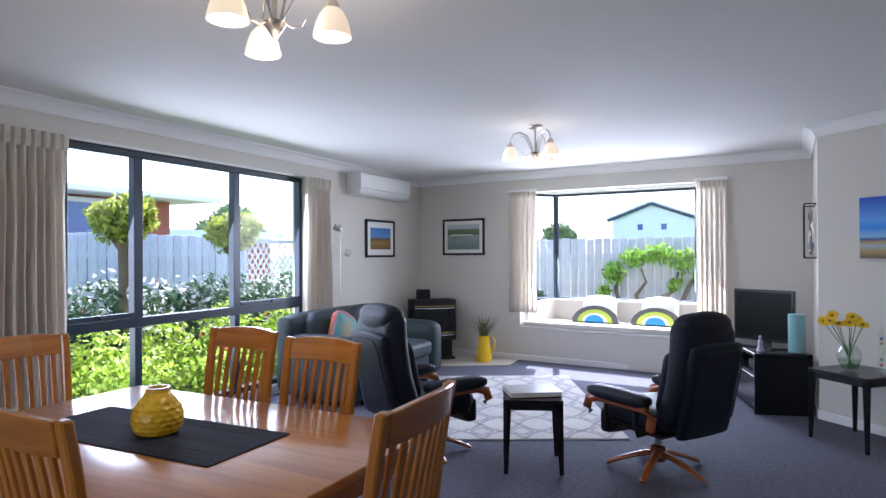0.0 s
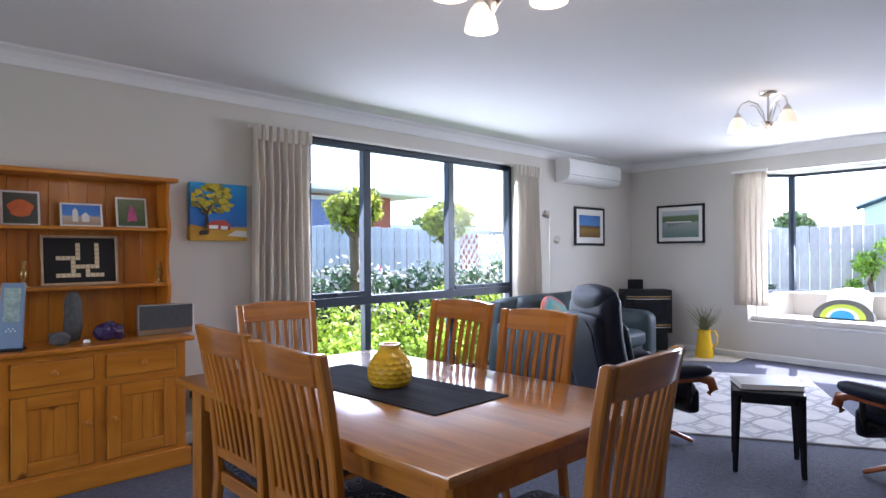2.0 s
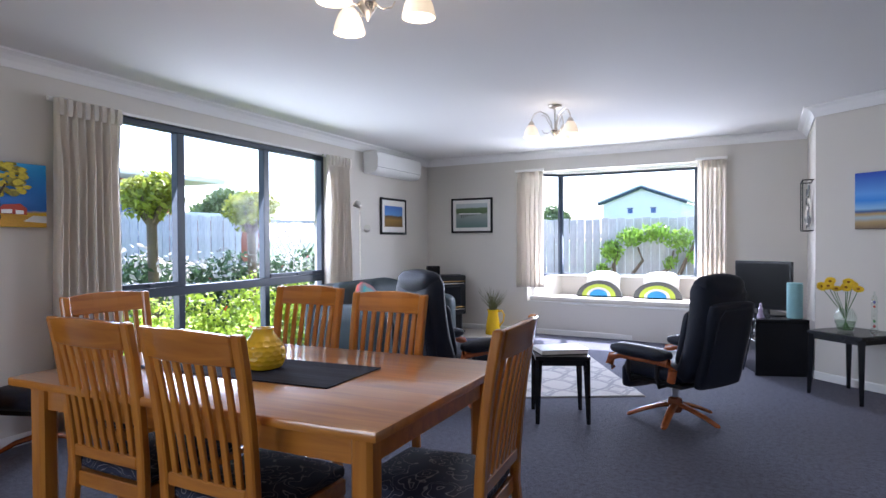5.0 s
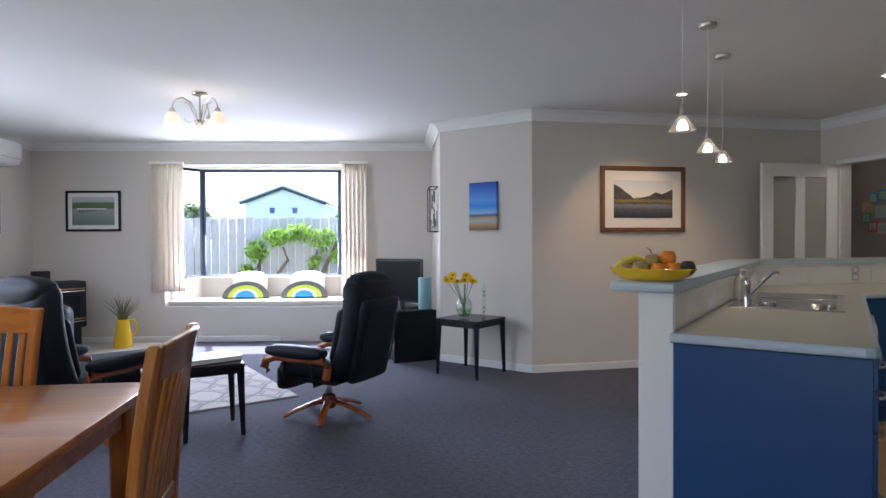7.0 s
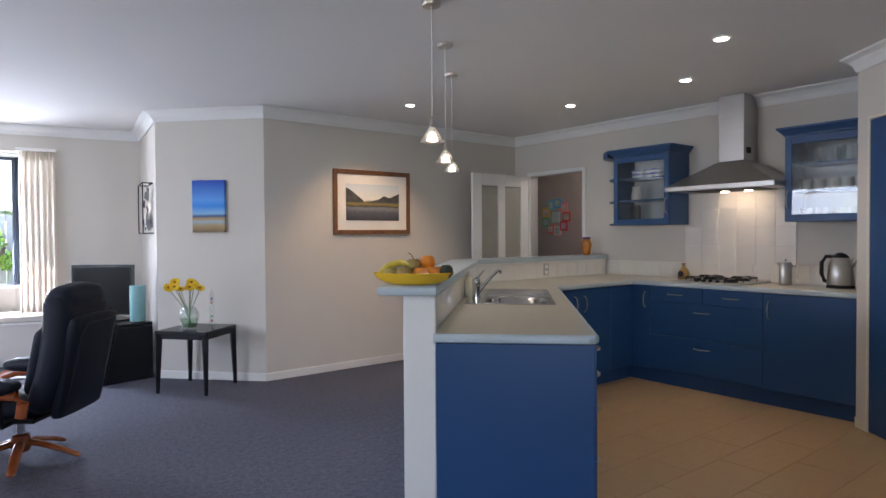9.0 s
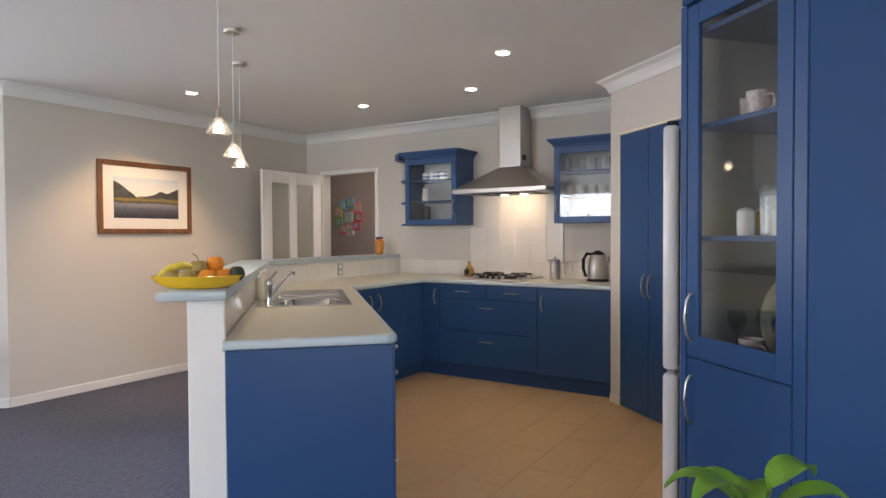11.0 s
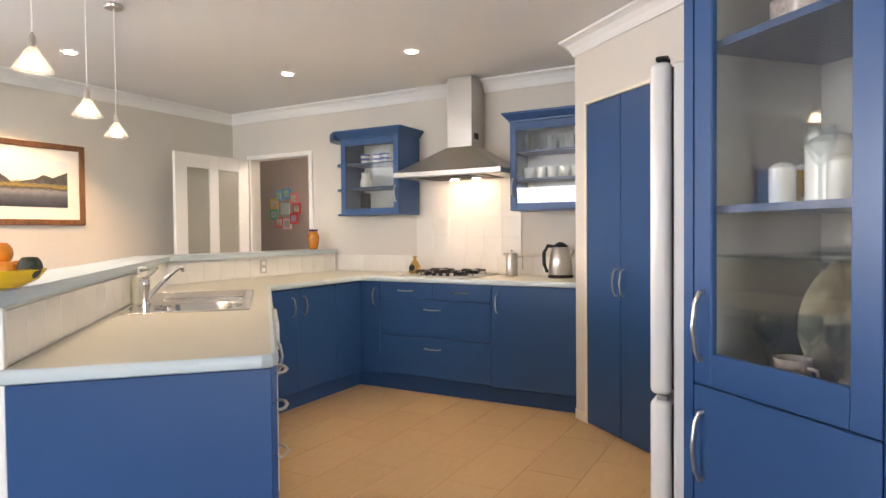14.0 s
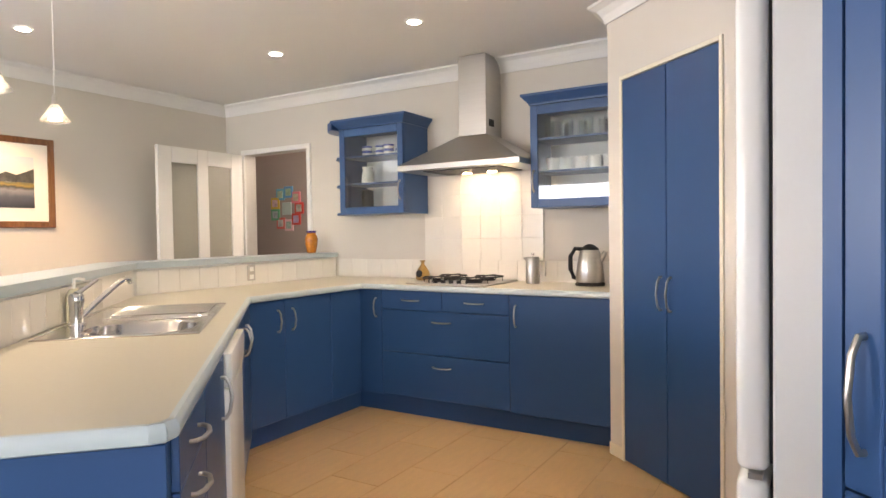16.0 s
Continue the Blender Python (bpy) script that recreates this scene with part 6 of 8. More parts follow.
for x0, x1, y0, y1, z0, z1 in ((-0.2, 0.2, -0.09, -0.09, -0.24, -0.24), (-0.2, 0.2, -0.09, -0.09, 0.24, 0.24), (-0.2, -0.2, -0.09, -0.09, -0.24, 0.24), (0.2, 0.2, -0.09, -0.09, -0.24, 0.24), (-0.2, -0.2, -0.09, 0, 0.24, 0.24), (0.2, 0.2, -0.09, 0, 0.24, 0.24), (-0.2, -0.2, -0.09, 0, -0.24, -0.24), (0.2, 0.2, -0.09, 0, -0.24, -0.24), (-0.2, 0.2, -0.003, -0.003, 0.24, 0.24), (-0.2, 0.2, -0.003, -0.003, -0.24, -0.24)):
    part("wire", tube([(x0, y0, z0), (x1, y1, z1)], 0.006, 6), M_MATT, wa2)
rnd = random.Random(4)
for k in range(14):
    x, z, a = rnd.uniform(-0.15, 0.15), rnd.uniform(-0.19, 0.19), rnd.uniform(0, 360)
    part("leaf_shape", box(-0.035, 0.035, -0.001, 0.001, -0.06, 0.06, 0.0006), M_NICKEL if k % 2 else M_MATT, wa2, m=pose(x, -0.05 + 0.03 * rnd.random(), z, 0, a, 12))

# heat pump
hp = thing("heat_pump", WALLM @ pose(0.003, 5.70, 2.13), "white wall-mounted heat pump unit, closed", "heat pump")
prof = [(0.0, 0.0), (0.12, 0.0), (0.17, 0.02), (0.20, 0.07), (0.205, 0.20), (0.19, 0.255), (0.16, 0.27), (0.0, 0.27)]
hb = bmesh.new()
e0 = [hb.verts.new((x, 0.0, z)) for x, z in prof]
e1 = [hb.verts.new((x, 1.20, z)) for x, z in prof]
hb.faces.new(e0)
hb.faces.new(e1[::-1])
for i in range(len(prof)):
    j = (i + 1) % len(prof)
    hb.faces.new((e0[i], e0[j], e1[j], e1[i]))
part("casing", hb, M_PLASTIC, hp, smooth=True)
part("louvre", box(0.10, 0.178, 0.06, 1.14, -0.004, 0.012, 0.003), M_PLASTIC, hp, m=pose(0, 0, 0.012, 0, -12, 0))
part("seam", box(0.2045, 0.2062, 0.02, 1.18, 0.072, 0.075), M_MATT, hp)

# ---- living room furniture ----
def recliner(m, label):
    """Faces +y; stands on a five-legged wooden star."""
    t = thing("recliner", m, label, "armchair", "leather recliners")
    part("hub", lathe([(0.045, 0.06), (0.06, 0.09), (0.05, 0.16), (0.03, 0.17)], 18), M_RED, t, smooth=True)
    part("column", lathe([(0.025, 0.16), (0.025, 0.30)], 14), M_CHROME, t, smooth=True)
    for k in range(5):
        part("foot", tube([(0.03, 0, 0.115), (0.12, 0, 0.10), (0.24, 0, 0.06), (0.33, 0, 0.022), (0.345, 0, 0.015)], [0.034, 0.032, 0.028, 0.026, 0.016], 10, flat=0.55), M_RED, t, m=pose(0, 0, 0, 0, 0, 72 * k + 61), smooth=True)
    part("seat_pan", box(-0.24, 0.24, -0.24, 0.22, 0.295, 0.33, 0.01), M_MATT, t)
    part("seat", puffy(-0.27, 0.27, -0.26, 0.28, 0.33, 0.46, 0.06, 0.025), M_LEATHER, t, smooth=True)
    bk = bmesh.new()
    puffy(-0.28, 0.28, -0.075, 0.075, 0.0, 0.70, 0.065, 0.03, 10, bk)
    for v in bk.verts:
        z = v.co.z / 0.7
        v.co.x *= 1.0 - 0.10 * max(0, z - 0.55) / 0.45
        v.co.y += -0.05 * math.sin(z * math.pi) + 0.03 * z
    bko = part("backrest", bk, M_LEATHER, t, smooth=True, m=pose(0, -0.245, 0.36, 12, 0, 0))
    part("head_pad", puffy(-0.225, 0.225, -0.05, 0.09, 0.52, 0.735, 0.05, 0.03, 8), M_LEATHER, bko, "padded leather headrest", True)
    part("lumbar_pad", puffy(-0.22, 0.22, 0.04, 0.12, 0.08, 0.48, 0.04, 0.03, 8), M_LEATHER, bko, smooth=True)
    part("back_panel", puffy(-0.24, 0.24, -0.142, -0.08, -0.02, 0.59, 0.03, 0.01, 8), M_LEATHER, bko, smooth=True)
    part("seam", tube([(-0.2, -0.158, 0.10), (-0.2, -0.165, 0.50), (-0.15, -0.16, 0.56), (0.15, -0.16, 0.56), (0.2, -0.165, 0.50), (0.2, -0.158, 0.10)], 0.005, 6), M_LEATHER, bko, smooth=True)
    for sx in (-1, 1):
        x = sx * 0.325
        part("arm_pad", puffy(x - 0.062, x + 0.062, -0.20, 0.30, 0.50, 0.575, 0.035, 0.012), M_LEATHER, t, "padded leather arm", True)
        part("arm_frame", tube([(x, -0.22, 0.36), (x, -0.235, 0.44), (x, -0.20, 0.487), (x, 0.0, 0.492), (x, 0.24, 0.487), (x, 0.325, 0.46), (x, 0.345, 0.405), (x, 0.31, 0.375)], [0.026, 0.028, 0.026, 0.024, 0.025, 0.028, 0.03, 0.018], 10, flat=1.2), M_RED, t, "curved red-brown wooden arm", True)
        for yy in (-0.10, 0.16):
            part("bracket", tube([(x, yy, 0.48), (x, yy, 0.36), (x * 0.92, yy, 0.30), (sx * 0.2, yy, 0.305)], 0.016, 8), M_MATT, t, smooth=True)
    part("footrest", puffy(-0.25, 0.25, 0.235, 0.31, 0.22, 0.40, 0.035, 0.015), M_LEATHER, t, smooth=True)
    return t


LAB = "navy-black leather recliner with wooden arms on a star base"
rc = recliner(pose(-0.67, 4.05, 0, 0, 0, 60) @ Matrix.Scale(0.95, 4), LAB)
copy_thing(rc, pose(-2.20, 3.62, 0, 0, 0, -24) @ Matrix.Scale(1.02, 4))

# footstool beside the dresser
fs = thing("footstool", pose(-4.02, 1.52, 0, 0, 0, 20), "black leather footstool on a red-brown wooden base", "footstool")
part("pad", puffy(-0.24, 0.24, -0.2, 0.2, 0.30, 0.41, 0.045, 0.015), M_LEATHER, fs, smooth=True)
part("pan", box(-0.16, 0.16, -0.14, 0.14, 0.26, 0.30, 0.005), M_MATT, fs)
part("column", tube([(0, 0, 0.10), (0, 0, 0.26)], 0.03, 12), M_RED, fs, smooth=True)
for k in range(4):
    part("foot", tube([(0.02, 0, 0.10), (0.12, 0, 0.08), (0.24, 0, 0.02)], [0.03, 0.027, 0.018], 10, flat=0.55), M_RED, fs, m=pose(0, 0, 0, 0, 0, 90 * k + 45), smooth=True)

# sofa along the window wall, facing into the room
sf = thing("sofa", WALLM @ pose(0.30, 5.05, 0), "slate-teal leather sofa with padded arms under the window", "sofa")
part("base", box(0.05, 0.80, -0.66, 0.66, 0.07, 0.30, 0.02), M_TEAL, sf)
for y0, y1 in ((-0.645, -0.005), (0.005, 0.645)):
    part("seat_cushion", puffy(0.22, 0.86, y0, y1, 0.29, 0.46, 0.06, 0.03), M_TEAL, sf, smooth=True)
    part("back_cushion", puffy(-0.10, 0.14, y0, y1, 0.0, 0.46, 0.09, 0.04), M_TEAL, sf, smooth=True, m=pose(0.17, 0, 0.36, 0, -12, 0))
for y0, y1 in ((-0.90, -0.66), (0.66, 0.90)):
    part("arm", puffy(0.02, 0.86, y0, y1, 0.06, 0.64, 0.09, 0.02), M_TEAL, sf, smooth=True)
part("back_frame", puffy(-0.12, 0.12, -0.86, 0.86, 0.06, 0.83, 0.09, 0.01), M_TEAL, sf, smooth=True)
for x in (0.08, 0.76):
    for y in (-0.62, 0.62):
        part("foot", lathe([(0.025, 0.0), (0.03, 0.07)], 10, centre=(x, y, 0)), M_MATT, sf)
M_PILLOW = bands("rainbow_stripe_cloth", [(0.0, (0.03, 0.25, 0.25)), (0.2, (0.7, 0.25, 0.03)), (0.35, (0.05, 0.35, 0.35)), (0.5, (0.5, 0.05, 0.05)), (0.65, (0.6, 0.5, 0.1)), (0.8, (0.1, 0.12, 0.3)), (1.0, (0.1, 0.45, 0.4))], 1, -0.2, 0.2, 0.8, 0.08, 12)
solid("throw_pillow", puffy(-0.17, 0.17, -0.05, 0.05, -0.17, 0.17, 0.05, 0.04), M_PILLOW, WALLM @ pose(0.62, 4.72, 0.63, -8, 25, 80), "bright multicoloured striped throw pillow on the sofa", "pillow", smooth=True)

# floor lamp with two spots beside the sofa
fl = thing("floor_lamp", WALLM @ pose(0.22, 5.26, 0), "slim silver floor lamp with two small spot heads", "floor lamp")
part("base", lathe([(0.11, 0), (0.11, 0.015), (0.02, 0.025), (0, 0.03)], 20), M_NICKEL, fl)
part("pole", tube([(0, 0, 0.02), (0, 0, 1.75)], 0.008), M_NICKEL, fl)
for z, s in ((1.68, -1), (1.40, 1)):
    part("spot_head", lathe([(0.018, 0), (0.035, 0.03), (0.038, 0.085), (0.03, 0.085)], 14), M_NICKEL, fl, m=pose(0.05, 0.06 * s, z, 60, 0, 40 * s), smooth=True)
    part("bracket", tube([(0, 0, z), (0.05, 0.06 * s, z)], 0.005, 6), M_NICKEL, fl)

# corner gas fire, hearth and jug
FP = pose(-4.17, 7.0, 0, 0, 0, 45)
solid("hearth", prism([(-4.55, 6.55), (-3.95, 6.42), (-3.05, 7.0), (-3.1, 7.42), (-4.6, 7.45)], 0.001, 0.012, 0.003), mat("beige_hearth_tile", (0.42, 0.38, 0.32), 0.4, var=0.08), pose(0, 0, 0), "low beige tiled hearth in the corner", "hearth", kind="structure")
gf = thing("gas_fire", FP, "black freestanding gas fire with brass trims in the corner", "gas fire")
part("pedestal", box(-0.24, 0.24, -0.13, 0.20, 0.012, 0.26, 0.006), M_MATT, gf)
part("pedestal_base", box(-0.27, 0.27, -0.17, 0.20, 0.012, 0.04, 0.005), M_MATT, gf)
bow = [(-0.30, 0.2)] + [(-0.30 + 0.06 * k, -0.12 - 0.07 * math.sin(math.pi * k / 10)) for k in range(11)] + [(0.30, 0.2)]
part("body", prism(bow, 0.26, 0.80, 0.012, seg=2), M_MATT, gf, smooth=True)
part("glass", prism([(-0.20 + 0.04 * k, -0.193 + 0.0 - 0.012 * math.sin(math.pi * k / 10)) for k in range(11)] + [(0.2, -0.15), (-0.2, -0.15)], 0.40, 0.64), M_BLACK, gf, "dark curved glass front")
for z in (0.335, 0.365, 0.69, 0.72):
    part("trim", tube([(-0.27 + 0.054 * k, -0.145 - 0.062 * math.sin(math.pi * k / 10), z) for k in range(11)], 0.006, 6), M_BRASS if z in (0.365, 0.72) else M_CHROME, gf, "brass trim bar", True)
part("flue", box(-0.16, 0.02, 0.20, 0.30, 0.30, 0.92, 0.006), M_MATT, gf)
jg = thing("enamel_jug", pose(-3.44, 7.08, 0.012), "tall yellow enamel jug holding dry green grasses", "jug")
part("body", lathe([(0.10, 0), (0.105, 0.01), (0.095, 0.12), (0.075, 0.24), (0.07, 0.30), (0.082, 0.335), (0.078, 0.335), (0.066, 0.30), (0.07, 0.2)], 26, cap=False), M_YELLOW, jg, smooth=True)
part("handle", tube([(0.075, 0, 0.31), (0.13, 0, 0.325), (0.165, 0, 0.27), (0.15, 0, 0.18), (0.09, 0, 0.11)], 0.011, 8), M_YELLOW, jg, smooth=True)
M_GRASS = mat("dry_green_grass", (0.13, 0.13, 0.05), 0.8, var=0.4, scale=20)
gb = bmesh.new()
rnd = random.Random(2)
for k in range(70):
    a, r = rnd.uniform(0, 6.28), rnd.uniform(0.06, 0.22)
    h = rnd.uniform(0.26, 0.44)
    tube([(0.03 * math.cos(a), 0.03 * math.sin(a), 0.2), (0.3 * r * math.cos(a), 0.3 * r * math.sin(a), 0.2 + h * 0.6), (r * math.cos(a), r * math.sin(a), 0.2 + h)], [0.004, 0.0035, 0.001], 4, gb)
part("grasses", gb, M_GRASS, jg, "dry green grasses")

# rug with a pale trellis
RUGM = pose(-0.985, 4.60, 0.001, 0, 0, 30)
M_RUG = mat("off_white_wool", (0.52, 0.50, 0.49), 0.95, var=0.1, scale=30, bump=0.5, bscale=300)
M_RUGL = mat("grey_wool_line", (0.33, 0.32, 0.34), 0.95, var=0.2, scale=30, bump=0.5, bscale=300)
rug = thing("rug", RUGM, "off-white wool rug with a grey trellis pattern", "rug")
RW, RL = 1.58, 2.42
part("rug_body", prism([(-RW, 0), (0, 0), (0, RL), (-RW, RL)], 0.0, 0.012, 0.003), M_RUG, rug)
part("binding", prism([(-RW - 0.008, -0.008), (0.008, -0.008), (0.008, RL + 0.008), (-RW - 0.008, RL + 0.008)], 0.0, 0.005), M_RUGL, rug)
lb = bmesh.new()
nx, ny = 5, 6
cw, ch = RW / nx, RL / ny


def rug_line(p, q, w=0.016):
    d = Vector((q[0] - p[0], q[1] - p[1]))
    n = Vector((-d.y, d.x)).normalized() * w
    lb.faces.new([lb.verts.new((x, y, 0.0128)) for x, y in ((p[0] + n.x, p[1] + n.y), (p[0] - n.x, p[1] - n.y), (q[0] - n.x, q[1] - n.y), (q[0] + n.x, q[1] + n.y))])


for i in range(nx):
    for j in range(ny):
        cx, cy = -RW + cw * (i + 0.5), ch * (j + 0.5)
        pts = [(cx - cw * 0.5, cy), (cx - cw * 0.22, cy + ch * 0.18), (cx, cy + ch * 0.5), (cx + cw * 0.22, cy + ch * 0.18), (cx + cw * 0.5, cy), (cx + cw * 0.22, cy - ch * 0.18), (cx, cy - ch * 0.5), (cx - cw * 0.22, cy - ch * 0.18)]
        for p, q in zip(pts, pts[1:] + pts[:1]):
            rug_line(p, q)
        inner_pts = [(cx + (x - cx) * 0.55, cy + (y - cy) * 0.55) for x, y in pts[::2]]
        for p, q in zip(inner_pts, inner_pts[1:] + inner_pts[:1]):
            rug_line(p, q, 0.011)
part("trellis", lb, M_RUGL, rug, "grey trellis lines")


def leg_table(m, w, d, h, label, top_t=0.028, lw=0.034):
    t = thing("side_table", m, label, "side table", "black side tables")
    part("tabletop", box(-w / 2, w / 2, -d / 2, d / 2, h - top_t, h, 0.004), M_BLACK, t)
    for sx in (-1, 1):
        for sy in (-1, 1):
            x, y = sx * (w / 2 - 0.025), sy * (d / 2 - 0.025)
            part("leg", tube([(x + sx * 0.012, y + sy * 0.012, 0), (x, y, h - top_t)], [lw * 0.42, lw * 0.75], 4), M_BLACK, t)
    for sy in (-1, 1):
        part("apron", box(-w / 2 + 0.05, w / 2 - 0.05, sy * (d / 2 - 0.025) - 0.008, sy * (d / 2 - 0.025) + 0.008, h - top_t - 0.04, h - top_t - 0.001), M_BLACK, t)
    for sx in (-1, 1):
        part("apron", box(sx * (w / 2 - 0.025) - 0.008, sx * (w / 2 - 0.025) + 0.008, -d / 2 + 0.05, d / 2 - 0.05, h - top_t - 0.04, h - top_t - 0.001), M_BLACK, t)
    return t


NT = pose(-1.42, 3.73, 0, 0, 0, 25)
leg_table(NT, 0.38, 0.40, 0.475, "small black wooden side table between the recliners")
bk = thing("book", NT @ pose(0.0, 0.0, 0.4755, 0, 0, 12), "large grey hardback book lying on the side table", "book")
part("page_block", box(-0.17, 0.168, -0.125, 0.125, 0.004, 0.030), M_PAPER, bk)
part("cover", box(-0.175, 0.175, -0.13, 0.13, 0.0305, 0.034), mat("grey_book_cover", (0.42, 0.43, 0.44), 0.3, var=0.15), bk)
part("cover", box(-0.175, 0.175, -0.13, 0.13, 0.0, 0.0038), M_MATT, bk)
ST = pose(0.52, 5.37, 0, 0, 0, -42)
leg_table(ST, 0.48, 0.48, 0.53, "black wooden side table against the angled wall", 0.03, 0.045)

# flowers in a glass vase, and a glass thermometer
gv = thing("flower_vase", pose(0.45, 5.30, 0.5305), "round clear glass vase of yellow gerberas on the side table", "vase")
M_VG = glass("clear_vase_glass", 0.12, (0.94, 0.97, 0.95))
g = part("bowl", lathe([(0.05, 0), (0.055, 0.005), (0.06, 0.02), (0.078, 0.09), (0.08, 0.12), (0.068, 0.16), (0.05, 0.19), (0.047, 0.19), (0.064, 0.158), (0.075, 0.12), (0.055, 0.02), (0.0, 0.015)], 24, cap=False), M_VG, gv, smooth=True)
g.visible_shadow = False
g = part("water", lathe([(0.05, 0.018), (0.072, 0.09), (0.0, 0.09)], 20), glass("vase_water", 0.06, (0.80, 0.88, 0.80)), gv)
g.visible_shadow = False
M_STEM = mat("green_flower_stem", (0.06, 0.14, 0.03), 0.6, var=0.2)
M_PETAL = mat("yellow_petal", (0.90, 0.64, 0.015), 0.6, var=0.12, scale=30)
M_EYE = mat("brown_flower_eye", (0.35, 0.14, 0.01), 0.8, var=0.3, scale=60)
rnd = random.Random(6)
for k, (dx, dy, h) in enumerate(((-0.16, 0.02, 0.36), (-0.12, -0.06, 0.37), (-0.06, 0.05, 0.34), (0.0, -0.04, 0.36), (0.05, 0.05, 0.38), (0.08, -0.05, 0.35), (-0.10, 0.08, 0.40), (0.02, 0.0, 0.40))):
    st = part("stem", tube([(-dx * 0.2, -dy * 0.2, 0.02), (dx * 0.25, dy * 0.25, 0.18), (dx * 0.9, dy * 0.9, h - 0.03), (dx, dy, h)], 0.003, 6), M_STEM, gv)
    pb = bmesh.new()
    for r, n, tilt in ((0.045, 18, 0.008), (0.034, 14, 0.016)):
        for i in range(n):
            a = 2 * math.pi * i / n
            c, s = math.cos(a), math.sin(a)
            w = 0.0075
            pb.faces.new([pb.verts.new(q) for q in ((c * 0.008 - s * w * 0.5, s * 0.008 + c * w * 0.5, 0.003), (c * 0.008 + s * w * 0.5, s * 0.008 - c * w * 0.5, 0.003), (c * r * 0.8 + s * w, s * r * 0.8 - c * w, tilt), (c * r, s * r, tilt - 0.004), (c * r * 0.8 - s * w, s * r * 0.8 + c * w, tilt))])
    ax, az = rnd.uniform(25, 65), math.degrees(math.atan2(dx, -dy - 0.12))
    fm = pose(dx, dy, h, 0, 0, rnd.uniform(-40, 20)) @ pose(0, 0, 0, ax, 0, 0)
    po = part("petals", pb, M_PETAL, st, m=fm)
    part("flower_eye", lathe([(0.012, 0.006), (0.009, 0.012), (0, 0.013)], 10), M_EYE, st, m=fm)
th = thing("glass_thermometer", pose(0.66, 5.46, 0.5305), "clear glass tube thermometer with coloured floats", "thermometer")
g = part("tube", lathe([(0.035, 0.0), (0.035, 0.01), (0.022, 0.02), (0.022, 0.27), (0.008, 0.30), (0.008, 0.32), (0, 0.325)], 18), M_VG, th, smooth=True)
g.visible_shadow = False
for z, c in ((0.04, (0.5, 0.05, 0.05)), (0.08, (0.1, 0.3, 0.1)), (0.20, (0.6, 0.1, 0.05)), (0.235, (0.1, 0.1, 0.4))):
    part("float", lathe([(0.002, z - 0.012), (0.012, z), (0.002, z + 0.012)], 10), mat("coloured_float", c, 0.2), th)

# television, stand and the things on it
TVM = pose(-0.214, 5.87, 0, 0, 0, 109.5)       # x: along the stand's front to the far end, -y: behind it
ts = thing("tv_stand", TVM, "low black lacquered television stand with open shelf", "tv stand")
TL, TD2, TH = 1.15, 0.47, 0.53
part("end_panel", box(0.0, 0.03, -TD2, 0.0, 0.0, TH - 0.032, 0.003), M_BLACK, ts)
part("end_panel", box(TL - 0.03, TL, -TD2, 0.0, 0.0, TH - 0.032, 0.003), M_BLACK, ts)
part("top", box(0.0, TL, -TD2, 0.0, TH - 0.031, TH, 0.004), M_BLACK, ts)
part("back", box(0.031, TL - 0.031, -TD2, -TD2 + 0.012, 0.05, TH - 0.032), M_BLACK, ts)
part("shelf", box(0.031, TL - 0.031, -TD2 + 0.013, -0.02, 0.33, 0.35), M_BLACK, ts)
dd = part("drawer", box(0.034, TL - 0.034, -0.03, -0.004, 0.05, 0.325, 0.003), M_BLACK, ts)
part("knob", box(TL / 2 - 0.015, TL / 2 + 0.015, -0.004, 0.012, 0.20, 0.23, 0.003), M_STEEL, dd)
part("plinth", box(0.031, TL - 0.031, -TD2 + 0.02, -0.04, 0.0, 0.05), M_BLACK, ts)
dv = thing("media_player", TVM @ pose(0.35, -0.25, 0.3505), "flat black media player on the stand shelf", "media player")
part("case", box(-0.21, 0.21, -0.12, 0.14, 0, 0.05, 0.004), M_MATT, dv)
part("display", box(-0.08, 0.05, 0.1402, 0.1415, 0.015, 0.035), M_STEEL, dv)
tv = thing("television", TVM @ pose(0.47, -0.22, TH + 0.0005, 0, 0, 42), "flat black television on its stand, switched off", "television")
part("bezel", box(-0.29, 0.29, -0.025, 0.018, 0.05, 0.53, 0.006, 2), M_BLACK, tv)
M_SCREEN = mat("dark_screen", (0.003, 0.003, 0.004), 0.3, var=0.05)
M_SCREEN.node_tree.nodes["Principled BSDF"].inputs["Specular IOR Level"].default_value = 0.15
part("screen", box(-0.268, 0.268, 0.0185, 0.0195, 0.08, 0.505), M_SCREEN, tv)
part("neck", box(-0.06, 0.06, -0.02, 0.012, 0.012, 0.07), M_BLACK, tv)
part("foot", prism([(-0.22, -0.12), (0.22, -0.12), (0.26, 0.0), (0.2, 0.12), (-0.2, 0.12), (-0.26, 0.0)], 0.0, 0.012, 0.003), M_BLACK, tv)
cy = thing("cylinder_lamp", TVM @ pose(0.08, -0.37, TH + 0.0005), "tall pale turquoise cylinder lamp on the television stand", "lamp")
part("shade", lathe([(0.065, 0.008), (0.068, 0.012), (0.068, 0.335), (0.064, 0.34), (0, 0.34)], 28), mat("pale_turquoise_paper", (0.30, 0.55, 0.58), 0.7, var=0.06, scale=30), cy, smooth=True)
part("base", lathe([(0.06, 0), (0.06, 0.008)], 24), M_MATT, cy)
